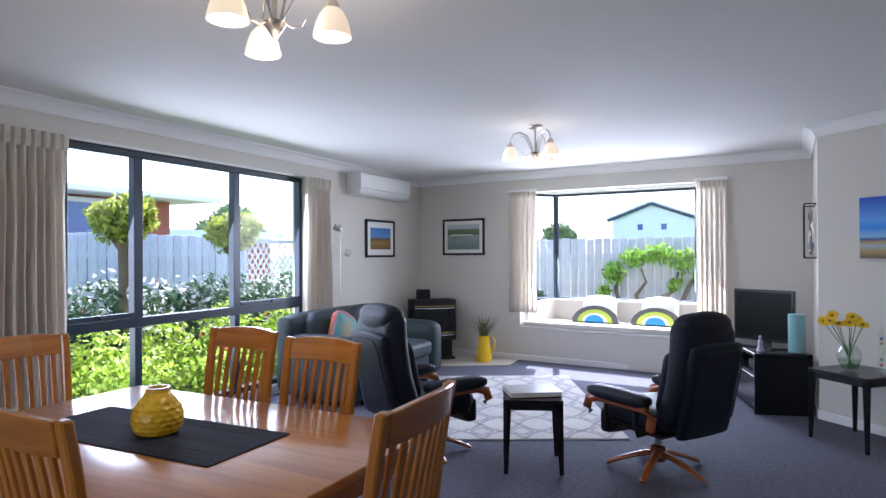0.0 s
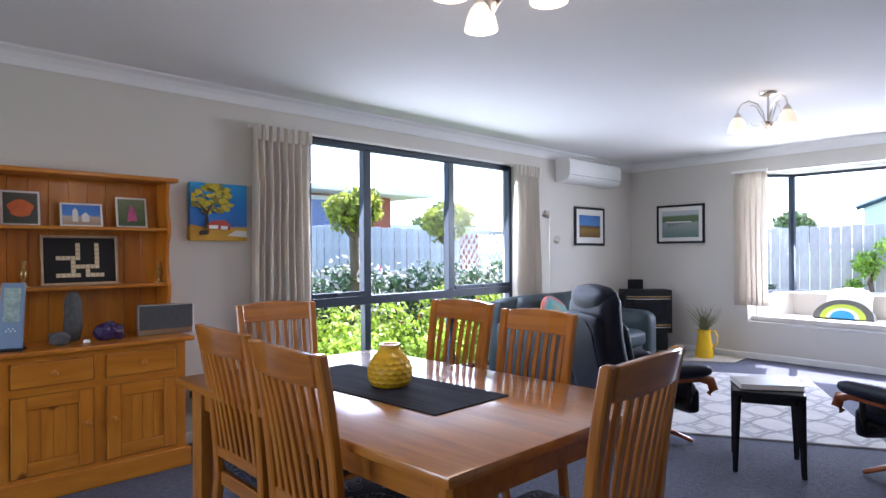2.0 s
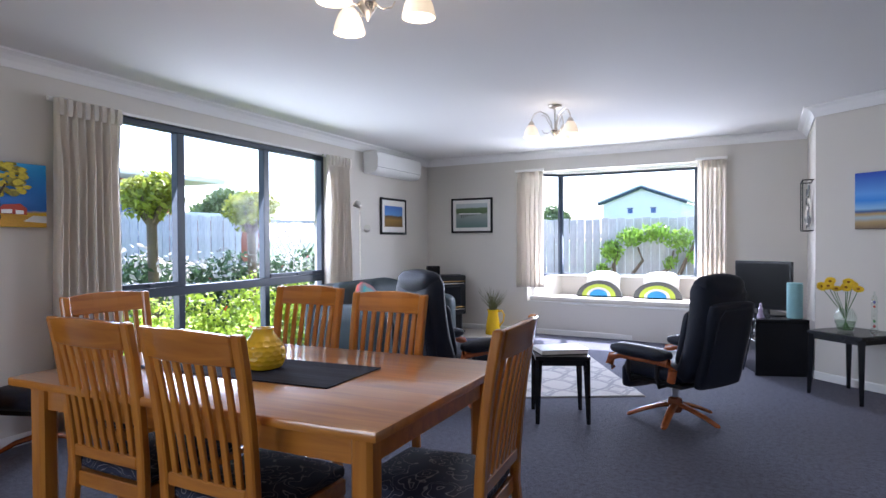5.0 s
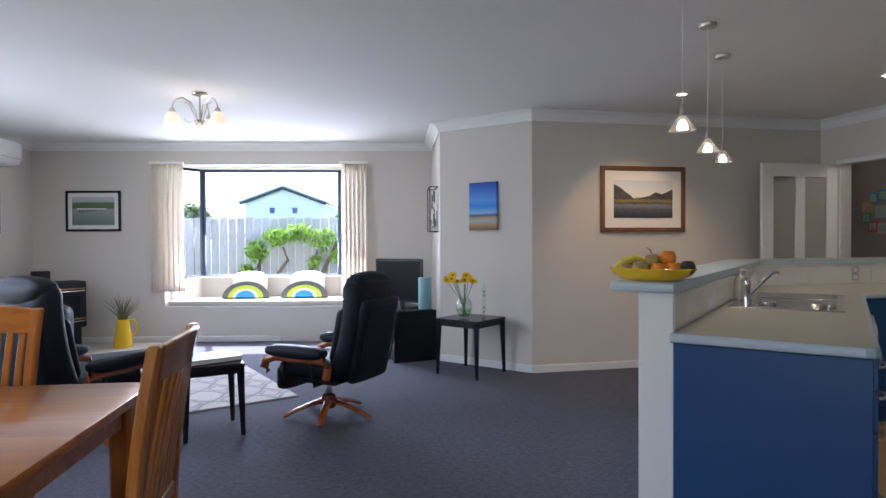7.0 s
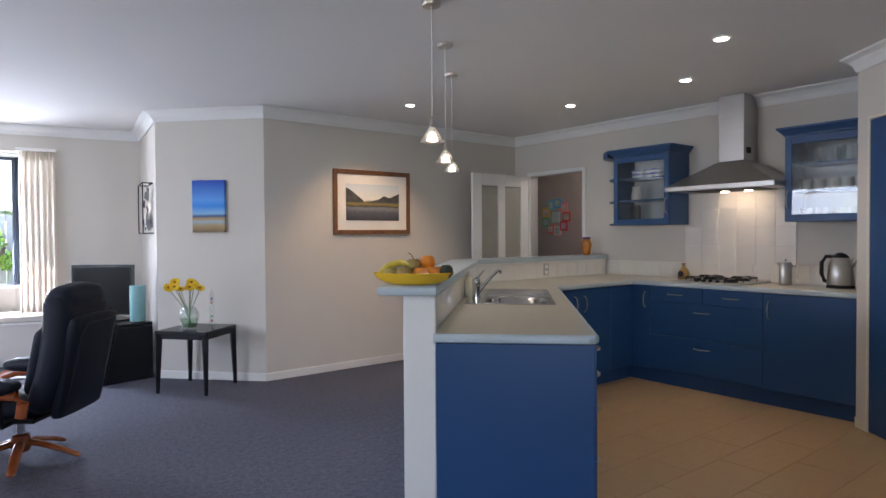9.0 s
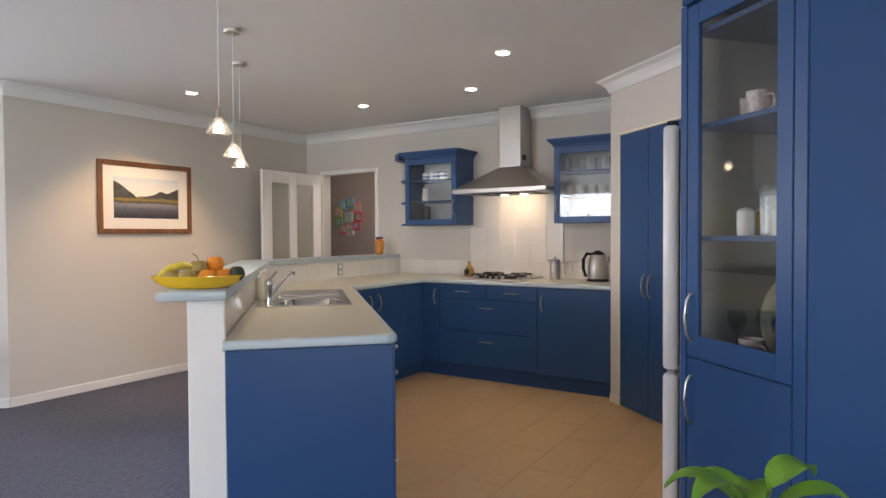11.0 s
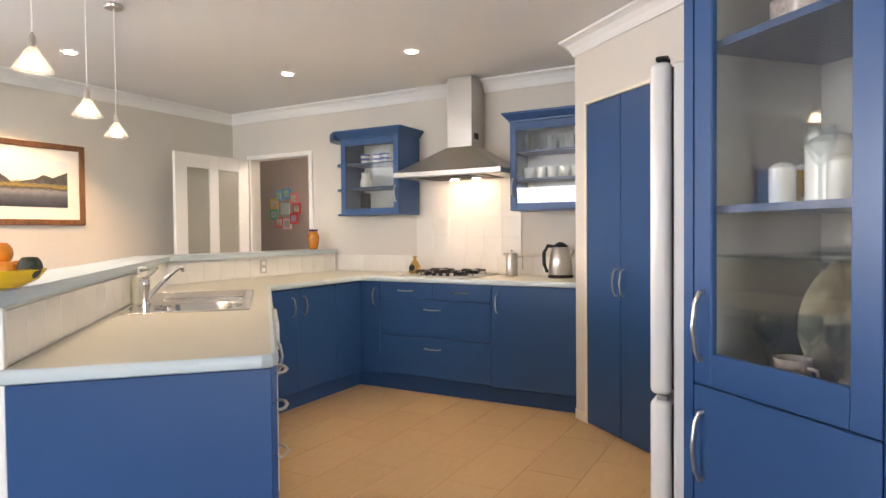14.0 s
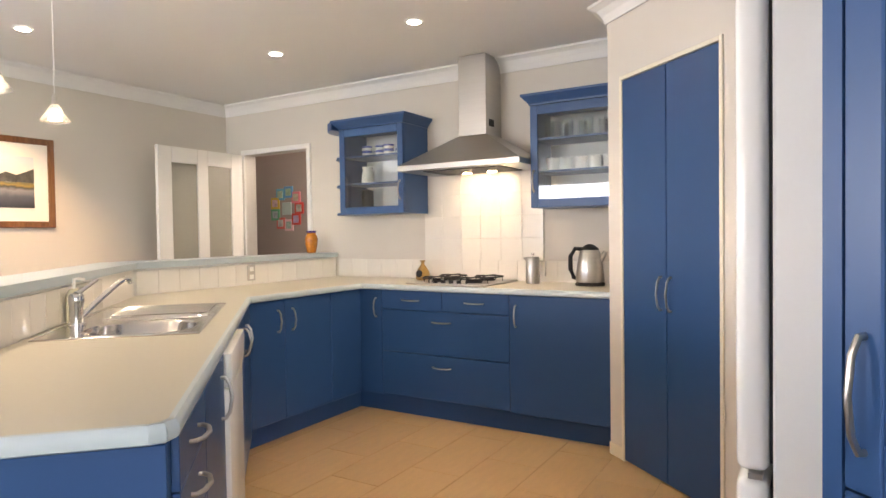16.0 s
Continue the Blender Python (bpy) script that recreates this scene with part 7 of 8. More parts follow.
fg = solid("figurine", lathe([(0.035, 0), (0.03, 0.02), (0.018, 0.05), (0.024, 0.08), (0.01, 0.105), (0.014, 0.125), (0.0, 0.14)], 14), mat("mauve_white_china", (0.5, 0.42, 0.6), 0.25, var=0.4, scale=25), TVM @ pose(0.17, -0.10, TH + 0.0005), "small mauve and white china ornament on the stand", "ornament", smooth=True)

# cushions on the window seat
M_CREAMC = mat("white_cushion_cloth", (0.74, 0.72, 0.68), 0.9, var=0.05, bump=0.2, bscale=250)
M_GREYC = mat("dark_grey_cushion_cloth", (0.10, 0.10, 0.10), 0.9, var=0.15)
for x in (-2.12, -1.36):
    solid("cushion", puffy(-0.22, 0.22, -0.07, 0.07, -0.15, 0.15, 0.06, 0.04), M_CREAMC, pose(x - 0.02, 7.86, 0.672, -14, 0, 0), "plain white square cushion on the window seat", "cushion", "window seat cushions", smooth=True)
for x in (-2.15, -1.40):
    t = thing("round_cushion", pose(x, 7.70, 0.516, -18, 0, 0), "half-round rainbow cushion in grey, lime and blue", "cushion", "rainbow cushions")
    for k, (r0, r1, mm) in enumerate(((0.30, 0.225, M_GREYC), (0.225, 0.16, mat("lime_cloth", (0.46, 0.56, 0.06), 0.9, var=0.06)), (0.16, 0.12, M_CREAMC), (0.12, 0.0, mat("blue_cloth", (0.05, 0.28, 0.55), 0.9, var=0.06)))):
        cb = bmesh.new()
        y = 0.05 + 0.006 * k
        outer_p = [(1.0 * r0 * math.cos(radians(a)), 0.72 * r0 * math.sin(radians(a))) for a in range(0, 181, 12)]
        inner_p = [(1.0 * r1 * math.cos(radians(a)), 0.72 * r1 * math.sin(radians(a))) for a in range(180, -1, -12)] if r1 else []
        poly2 = outer_p + inner_p
        f0 = [cb.verts.new((px, -y, pz)) for px, pz in poly2]
        f1 = [cb.verts.new((px, y, pz)) for px, pz in poly2]
        cb.faces.new(f0)
        cb.faces.new(f1[::-1])
        for i in range(len(poly2)):
            j = (i + 1) % len(poly2)
            cb.faces.new((f0[i], f0[j], f1[j], f1[i]))
        part("band", cb, mm, t)

# ---- things on the dresser ----
DM = WALLM @ pose(0, 0.11, 0)
def standing_photo(y, z, w, h, art, label, lean=-9):
    t = thing("photo", DM @ pose(0.085, y, z, 0, 0, 90) @ pose(0, 0, 0, lean, 0, 0), label, "photo", "photos on the dresser")
    part("border", box(-w / 2, w / 2, -0.004, 0.0, 0, h, 0.001), M_PAPER, t)
    part("print", box(-w / 2 + 0.012, w / 2 - 0.012, -0.0055, -0.0042, 0.012, h - 0.012), art, t)
    return t


p1 = standing_photo(0.195, 1.4655, 0.19, 0.20, bands("dark_garden_print", [(0.0, (0.02, 0.03, 0.02)), (1.0, (0.05, 0.05, 0.04))], 2, 0, 0.2, 0.3, 0.2, 30), "white-bordered print of an orange poppy", -7)
part("poppy", flat_shape([(0.062 * math.cos(radians(a)) * (1 + 0.12 * math.sin(5 * radians(a))), 0.10 + 0.05 * math.sin(radians(a))) for a in range(0, 360, 18)], -0.0057), mat("orange_poppy_print", (0.65, 0.14, 0.03), 0.5, var=0.3, scale=25), p1)
p2 = standing_photo(0.505, 1.4655, 0.23, 0.145, bands("blue_sky_town_print", [(0.0, (0.25, 0.15, 0.08)), (0.4, (0.5, 0.4, 0.3)), (0.5, (0.05, 0.2, 0.6)), (1.0, (0.03, 0.12, 0.45))], 2, 0, 0.145, 0.3, 0.1, 30), "white-bordered print of a church under blue sky")
part("tower", flat_shape([(-0.05, 0.03), (-0.02, 0.03), (-0.02, 0.095), (-0.035, 0.115), (-0.05, 0.095)], -0.0057), M_PAPER, p2)
part("tower", flat_shape([(0.0, 0.03), (0.04, 0.03), (0.04, 0.07), (0.02, 0.09), (0.0, 0.07)], -0.0057), M_PAPER, p2)
p3 = standing_photo(0.79, 1.4655, 0.185, 0.195, bands("green_bush_print", [(0.0, (0.05, 0.10, 0.03)), (0.5, (0.12, 0.16, 0.06)), (1.0, (0.20, 0.22, 0.12))], 2, 0, 0.2, 0.3, 0.3, 40), "white-bordered print of a pink flower spike")
part("flower_spike", flat_shape([(-0.03, 0.04), (0.03, 0.045), (0.025, 0.10), (0.0, 0.15), (-0.02, 0.10)], -0.0057), mat("pink_flower_print", (0.55, 0.10, 0.25), 0.5, var=0.4, scale=40), p3)
M_PALEWOOD = wood("pale_beech", (0.58, 0.42, 0.24), (0.46, 0.31, 0.16), 0.4, (20, 20, 20), 0.1)
sc = thing("letter_tile_frame", DM @ pose(0.055, 0.505, 1.1155, 0, 0, 90) @ pose(0, 0, 0, -6, 0, 0), "framed black panel with crossing wooden letter tiles", "framed tiles")
for x0, x1, z0, z1 in ((-0.21, -0.195, 0, 0.30), (0.195, 0.21, 0, 0.30), (-0.195, 0.195, 0, 0.015), (-0.195, 0.195, 0.285, 0.30)):
    part("frame", box(x0, x1, -0.02, 0, z0, z1, 0.002), M_PALEWOOD, sc)
part("panel", box(-0.195, 0.195, -0.008, -0.001, 0.015, 0.285), M_MATT, sc)
M_LT = mat("pale_wood_tile", (0.72, 0.58, 0.36), 0.5, var=0.05, piece=0.06)
ltm = make_mesh("letter_tile", box(-0.012, 0.012, -0.013, -0.0085, -0.012, 0.012, 0.001), M_LT)
cells = [(0, k) for k in range(1, 4)] + [(k, 0) for k in range(-4, 1)] + [(-1, k) for k in range(-3, 0)] + [(k, -4) for k in (-4, -3, -2, -1, 0, 2, 3, 4, 5)] + [(k, -2) for k in range(0, 5)] + [(4, k) for k in range(-1, 4)] + [(2, -3)]
for cx, cz in cells:
    part("letter_tile", ltm, M_LT, sc, m=pose(-0.0135 + cx * 0.026, 0, 0.163 + cz * 0.026))
ws = thing("weather_station", DM @ pose(0.33, 0.10, 0.7955, 0, 0, 66) @ pose(0, 0, 0, -12, 0, 0), "tall silver digital weather station display", "weather station")
part("case", box(-0.055, 0.055, -0.022, 0.0, 0.008, 0.36, 0.006, 2), mat("blue_silver_plastic", (0.20, 0.28, 0.40), 0.35), ws)
part("screen", box(-0.038, 0.038, -0.0235, -0.0222, 0.15, 0.33), mat("lit_photo_screen", (0.34, 0.42, 0.38), 0.2, var=0.6, scale=18), ws)
for k in range(5):
    part("button", lathe([(0.004, 0), (0.003, 0.002)], 8), M_PLASTIC, ws, m=pose(-0.02 + 0.01 * k, -0.0222, 0.10 + 0.012 * (k % 2), 90, 0, 0))
part("stand", box(-0.06, 0.06, -0.05, 0.05, -0.004, 0.008, 0.003), M_MATT, ws, m=pose(0, 0, 0.004, 10, 0, 0))


def rock(name, m, sx, sy, sz, material, label, seed, rough=0.35):
    bm = bmesh.new()
    bmesh.ops.create_icosphere(bm, subdivisions=3, radius=1)
    for v in bm.verts:
        k = 1 + rough * noise.noise(v.co * 1.7 + Vector((seed, 0, 0))) + 0.12 * noise.noise(v.co * 6)
        v.co = Vector((v.co.x * sx * k, v.co.y * sy * k, max(-0.7, v.co.z) * sz * k + 0.7 * sz))
    z = min(v.co.z for v in bm.verts)
    for v in bm.verts:
        v.co.z -= z
    return solid(name, bm, material, m, label, "rock", smooth=False)


M_ROCK = mat("grey_rock", (0.10, 0.10, 0.10), 0.8, var=0.4, scale=40, bump=0.5, bscale=100)
M_AMETHYST = mat("dark_amethyst", (0.04, 0.02, 0.09), 0.2, var=0.6, scale=60, bump=0.8, bscale=120)
rock("slate_slab", DM @ pose(0.22, 0.42, 0.7955), 0.025, 0.05, 0.16, M_ROCK, "upright grey slate slab on the dresser", 3, 0.25)
rock("stone", DM @ pose(0.30, 0.33, 0.7955), 0.04, 0.055, 0.04, M_ROCK, "rough grey stone on the dresser", 7)
rock("geode", DM @ pose(0.27, 0.60, 0.7955), 0.05, 0.08, 0.06, M_AMETHYST, "dark purple amethyst geode on the dresser", 11)
rock("pebble", DM @ pose(0.33, 0.46, 0.7955), 0.018, 0.02, 0.014, M_CERAMIC, "small white pebble on the dresser", 13, 0.1)
sp = thing("speaker_dock", DM @ pose(0.24, 0.93, 0.7955, 0, 0, 86), "flat grey and silver music speaker dock", "speaker")
part("case", box(-0.17, 0.17, -0.03, 0.03, 0.0, 0.19, 0.008, 2), M_STEEL, sp)
part("grille", box(-0.16, 0.16, -0.033, -0.0305, 0.035, 0.182, 0.001), mat("dark_grey_mesh", (0.07, 0.075, 0.08), 0.6, var=0.2, scale=80), sp)
for y, h in ((0.20, 0.15), (0.945, 0.13)):
    pot("candlestick", DM @ pose(0.11, y, 1.1155), [(0.03, 0), (0.03, 0.006), (0.01, 0.015), (0.008, h * 0.3), (0.02, h * 0.45), (0.018, h * 0.6), (0.007, h * 0.7), (0.014, h), (0, h)], M_BRASS, "small aged brass candlestick on the dresser shelf", "candlestick", group="brass on the dresser")
out = thing("wall_charger", WALLM @ pose(0.002, 0.02, 0.62), "white wall outlet with a grey plug-in charger", "power outlet")
part("plate", box(0, 0.01, -0.06, 0.06, -0.035, 0.035, 0.002), M_PLASTIC, out)
part("charger", box(0.01, 0.075, -0.055, 0.0, -0.04, 0.05, 0.006, 2), mat("grey_charger_plastic", (0.10, 0.11, 0.13), 0.5), out)

# ---- outside ----
M_LAWN = mat("lawn_green", (0.07, 0.13, 0.03), 0.95, var=0.4, scale=4, bump=0.6, bscale=60)
M_FENCE = mat("weathered_grey_paling", (0.55, 0.54, 0.55), 0.85, var=0.25, scale=6, bump=0.3, bscale=40, stretch=(6, 6, 1), piece=0.1)
M_BARK = mat("grey_brown_bark", (0.20, 0.15, 0.11), 0.9, var=0.35, scale=14, bump=0.6, bscale=40)
M_BRICK = mat("red_brick_wall", (0.32, 0.10, 0.06), 0.85, var=0.25, scale=12, bump=0.3, bscale=50)
M_ROOF = mat("pale_metal_roof", (0.62, 0.64, 0.66), 0.5, var=0.05)
M_WEATHER = mat("pale_weatherboard", (0.74, 0.75, 0.76), 0.7, var=0.04)
M_DARKROOF = mat("dark_blue_grey_barge", (0.06, 0.08, 0.12), 0.6)
# the reflected sky's blue is put into the base colour
M_SKYGLASS = mat("painted_sky_blue_glass", (0.04, 0.10, 0.30), 0.08, var=0.1)
solid("ground", prism([(-400, -400), (400, -400), (400, 400), (-400, 400)], -0.6, -0.20), M_LAWN, pose(0, 0, 0), "flat lawn reaching away round the house", "ground", kind="structure")


def leaf_mat(name, col):
    m, n, l, b = base_mat(name, 0.55)
    g = n.new("ShaderNodeNewGeometry")
    r = ramp(n, [(0.0, shade(col, 0.55)), (0.5, col), (1.0, shade(col, 1.5))])
    l.new(g.outputs["Random Per Island"], r.inputs[0])
    l.new(r.outputs[0], b.inputs["Base Color"])
    tr = n.new("ShaderNodeBsdfTranslucent")
    l.new(r.outputs[0], tr.inputs[0])
    mx = n.new("ShaderNodeMixShader")
    mx.inputs[0].default_value = 0.3
    l.new(b.outputs[0], mx.inputs[1])
    l.new(tr.outputs[0], mx.inputs[2])
    l.new(mx.outputs[0], n["Material Output"].inputs[0])
    return m


def leaves(centres, count, size, seed, shell=0.5):
    """Many small folded leaves scattered through ellipsoids (x, y, z, rx, ry, rz)."""
    rng = np.random.default_rng(seed)
    vol = np.array([c[3] * c[4] * c[5] for c in centres]) ** 0.67
    pick = rng.choice(len(centres), count, p=vol / vol.sum())
    c = np.array(centres)[pick]
    d = rng.normal(size=(count, 3))
    d /= np.linalg.norm(d, axis=1)[:, None]
    rad = shell + (1 - shell) * rng.random(count) ** 0.6
    rad *= 1 + 0.18 * np.sin(d[:, 0] * 5 + c[:, 0] * 3) * np.cos(d[:, 2] * 6 + seed)
    p = c[:, :3] + d * c[:, 3:6] * rad[:, None]
    a = rng.normal(size=(count, 3))
    a /= np.linalg.norm(a, axis=1)[:, None]
    b = np.cross(a, d + 0.6 * rng.normal(size=(count, 3)))
    b /= np.linalg.norm(b, axis=1)[:, None] + 1e-9
    nrm = np.cross(a, b)
    s = size * (0.6 + 0.8 * rng.random(count))[:, None]
    v = np.stack([p - a * s, p + b * s * 0.5 + nrm * s * 0.15, p + a * s, p - b * s * 0.5 + nrm * s * 0.15], 1).reshape(-1, 3)
    faces = [f for i in range(count) for f in ((4 * i, 4 * i + 1, 4 * i + 2), (4 * i, 4 * i + 2, 4 * i + 3))]
    me = bpy.data.meshes.new("leaves")
    me.from_pydata(v.tolist(), [], faces)
    return me


def foliage(name, centres, count, size, seed, material, parent, label="", shell=0.5):
    me = leaves(centres, count, size, seed, shell)
    me.materials.append(material)
    return part(name, me, material, parent, label)


L_HEDGE = leaf_mat("dark_glossy_hedge_leaf", (0.065, 0.12, 0.055))
L_LIME = leaf_mat("lime_shrub_leaf", (0.34, 0.46, 0.05))
L_TOP = leaf_mat("yellow_green_leaf", (0.38, 0.43, 0.06))
L_VINE = leaf_mat("bright_vine_leaf", (0.32, 0.50, 0.08))
L_FAR = leaf_mat("distant_leaf", (0.13, 0.19, 0.07))
L_WHITE = leaf_mat("white_blossom", (0.70, 0.66, 0.64))
L_RED = leaf_mat("red_blossom", (0.50, 0.03, 0.03))

# side garden beyond the long window (WALLM: -x is outside)
def fence_run(m, length, z0, h, label, step=0.15):
    t = thing("fence", m, label, "fence", "paling fences")
    mesh = make_mesh("paling", box(0.004, step - 0.008, 0, 0.022, z0, z0 + h, 0.003), M_FENCE)
    for k in range(int(length / step)):
        part("paling", mesh, M_FENCE, t, m=pose(k * step, 0.012 * (k % 2), 0.006 * ((k * 7) % 5)))
    for z in (z0 + 0.35, z0 + h - 0.35):
        part("rail", box(0, length, 0.036, 0.10, z, z + 0.09), M_FENCE, t)
    return t


GY = -0.2
fence_run(WALLM @ pose(-4.2, -1.0, 0, 0, 0, 90), 9.2, GY, 1.93, "weathered grey paling fence along the side garden")
# lattice panel beside the fence
lt = thing("lattice", WALLM @ pose(-3.1, 7.3, 0, 0, 0, 62), "grey diagonal timber lattice screen with posts", "lattice")
for x in (-0.05, 1.55):
    part("post", box(x - 0.045, x + 0.045, -0.045, 0.045, GY, 1.75, 0.006), M_FENCE, lt)
    part("finial", lathe([(0.05, 1.75), (0.06, 1.78), (0.03, 1.80), (0.045, 1.84), (0.0, 1.88)], 12, centre=(x, 0, 0)), M_FENCE, lt, smooth=True)
part("rail", box(0.0, 1.5, -0.02, 0.02, 1.60, 1.66), M_FENCE, lt)
part("rail", box(0.0, 1.5, -0.02, 0.02, GY + 0.05, GY + 0.11), M_FENCE, lt)
for k in range(-8, 17):
    for s in (-1, 1):
        lb2 = bmesh.new()
        x0, z0 = k * 0.095, 0.0
        pts = [(x0 + s * (z + 0.0) * 0.55, z) for z in (GY + 0.1, 1.6)]
        (xa, za), (xb, zb) = pts
        if xb < xa:
            xa, za, xb, zb = xb, zb, xa, za
        if xb <= 0 or xa >= 1.5:
            continue
        if xa < 0:
            za += (zb - za) * (0 - xa) / (xb - xa)
            xa = 0
        if xb > 1.5:
            zb = za + (zb - za) * (1.5 - xa) / (xb - xa)
            xb = 1.5
        part("lattice_slat", tube([(xa, 0.006 * s, za), (xb, 0.006 * s, zb)], 0.013, 4, lb2), M_FENCE, lt)


def topiary(m, h, r, seed):
    t = thing("standard_tree", m, "ball-headed yellow-green standard tree with pale trunk", "tree", "standard trees by the fence")
    tr = bmesh.new()
    tube([(0, 0, GY), (0.015, 0.01, h * 0.4), (0.0, 0.0, h - r * 0.9)], [0.075, 0.06, 0.055], 10, tr)
    for k in range(6):
        a = k * 1.05 + seed
        tube([(0, 0, h - r * 1.0), (0.12 * math.cos(a), 0.12 * math.sin(a), h - r * 0.5), (0.22 * math.cos(a), 0.22 * math.sin(a), h)], [0.045, 0.03, 0.012], 7, tr)
    part("trunk", tr, M_BARK, t, smooth=True)
    foliage("crown", [(0, 0, h, r, r, r * 0.85), (0.1, 0.08, h + 0.08, r * 0.7, r * 0.7, r * 0.6), (-0.12, -0.08, h + 0.04, r * 0.7, r * 0.7, r * 0.6)], 2400, 0.042, seed, L_TOP, t, "yellow-green leaves", 0.35)
    return t


topiary(pose(-6.0, 3.77, 0), 1.78, 0.31, 1)
topiary(pose(-6.2, 5.4, 0), 1.70, 0.31, 2)
hd = thing("camellia_hedge", WALLM, "clipped dark green hedge with white and red blooms", "hedge")
hc = [(-1.95 + 0.12 * math.sin(k * 2.1), 2.2 + 0.42 * k, 0.50 + 0.06 * math.sin(k * 1.7), 0.46, 0.42, 0.62) for k in range(13)]
foliage("leaves", hc, 15000, 0.042, 5, L_HEDGE, hd, "dark glossy leaves", 0.55)
foliage("blossoms", [(c[0] + 0.05, c[1], c[2] + 0.12, c[3], c[4], c[5] * 0.9) for c in hc[1:8] + hc[10:12]], 1500, 0.04, 6, L_WHITE, hd, "white blooms", 0.95)
foliage("blossoms", [(c[0] + 0.05, c[1], c[2], c[3], c[4], c[5]) for c in hc], 60, 0.04, 7, L_RED, hd, "red blooms", 0.97)
sb = thing("shrub_border", WALLM, "loose lime-green shrubs with red blooms below the window", "shrub")
sc2 = [(-0.75 + 0.12 * math.sin(k * 2.3), 1.9 + 0.38 * k, 0.32 + 0.12 * math.sin(k * 2.9), 0.30, 0.33, 0.46 + 0.06 * math.sin(k)) for k in range(10)]
foliage("leaves", sc2, 9000, 0.034, 9, L_LIME, sb, "lime-green leaves", 0.2)
foliage("blossoms", sc2, 40, 0.03, 10, L_RED, sb, "red blooms", 0.9)
pl = thing("garden_urn", WALLM @ pose(-2.35, 6.2, GY), "white stone urn planter in the garden", "planter")
part("bowl", lathe([(0.16, 0), (0.10, 0.08), (0.08, 0.3), (0.12, 0.42), (0.30, 0.55), (0.36, 0.72), (0.32, 0.72), (0.0, 0.66)], 24), M_PLASTIC, pl, smooth=True)

# neighbour's brick house beyond the fence
nh = thing("brick_house", WALLM @ pose(-5.6, 0, GY), "low red brick house with pale roof beyond the fence", "house")
part("wall", box(-5.0, 0.0, -3.0, 7.9, 0.0, 2.62), M_BRICK, nh)
w1 = part("window", box(-0.02, 0.02, 3.6, 7.05, 1.1, 2.5), M_SKYGLASS, nh, "window with the reflected sky's blue painted in")
part("frame", box(0.0, 0.05, 3.5, 7.15, 2.5, 2.58), M_ROOF, w1)
rf = bmesh.new()
pr1 = [(-5.6, 2.63), (0.6, 2.63), (0.6, 2.74), (-2.4, 3.6), (-2.6, 3.6), (-5.6, 2.74)]
q0 = [rf.verts.new((x, -3.6, z)) for x, z in pr1]
q1 = [rf.verts.new((x, 8.5, z)) for x, z in pr1]
rf.faces.new(q0)
rf.faces.new(q1[::-1])
for i in range(len(pr1)):
    j = (i + 1) % len(pr1)
    rf.faces.new((q0[i], q0[j], q1[j], q1[i]))
part("roof", rf, M_ROOF, nh, "pale metal roof")
part("gutter", box(0.6, 0.7, -3.6, 8.5, 2.62, 2.74, 0.02), M_PLASTIC, nh, "white gutter")
nh2 = thing("garden_shed", WALLM @ pose(-9.5, 12.3, GY), "low shed with pale roof behind the fence", "shed")
part("wall", box(-3.0, 0, -1.5, 2.8, 0, 2.1), M_BRICK, nh2)
part("roof", prism([(-3.3, -1.8), (0.3, -1.8), (0.3, 3.1), (-3.3, 3.1)], 2.1, 2.3), M_ROOF, nh2)
for k, (x, y, h, r) in enumerate(((-16, 13, 3.4, 0.9), (-13.5, 17.5, 2.9, 0.8))):
    t = thing("garden_tree", WALLM @ pose(x, y, GY), "leafy green garden tree beyond the neighbour's house", "tree", "trees beyond the fence")
    part("trunk", tube([(0, 0, 0), (0.1, 0, h * 0.4), (0, 0.1, h * 0.8)], [0.2, 0.14, 0.06], 8), M_BARK, t, smooth=True)
    foliage("crown", [(0, 0, h, r, r, r * 0.8), (0.6, 0.5, h - 0.6, r * 0.7, r * 0.7, r * 0.6), (-0.7, -0.4, h - 0.4, r * 0.7, r * 0.7, r * 0.6)], 3000, 0.13, 20 + k, L_FAR, t, "", 0.4)
# eave added over the window, out of view; it blocks the sun there
solid("eave", box(-0.75, -0.17, -3.3, 8.6, 2.50, 2.60), M_ROOF, WALLM, "pale eave added out of view, keeps the sun off the window", "eave", kind="structure")

# back garden beyond the bay
fence_run(pose(-7.0, 10.9, 0), 10.5, GY, 1.86, "weathered grey paling fence behind the bay garden")
vine = thing("espalier_vine", pose(-2.07, 10.72, GY) @ Matrix.Diagonal((0.86, 1, 1.17, 1)), "gnarled espaliered vine with bright leaves on the fence", "vine")
vt = bmesh.new()
for dx, pts in ((0, [(-0.25, 0, 0.25), (-0.15, -0.03, 0.5), (-0.3, 0, 0.75), (-0.1, 0, 0.95), (-0.2, 0, 1.15)]), (0, [(0.1, 0, 0.2), (0.2, -0.02, 0.45), (0.15, 0, 0.7), (0.45, 0, 0.85), (0.5, 0, 1.1)]), (0, [(-0.3, 0, 0.3), (-0.6, -0.02, 0.6), (-0.7, 0, 0.85), (-0.6, 0, 1.1)]), (0, [(0.2, 0, 0.4), (0.5, 0, 0.55), (0.7, 0, 0.9), (0.9, 0, 1.2)])):
    tube(pts, [0.055, 0.05, 0.042, 0.03, 0.02][:len(pts)], 7, vt)
tube([(0.0, 0, 0.0), (0.02, 0, 0.15), (-0.22, 0, 0.32)], [0.09, 0.08, 0.05], 8, vt)
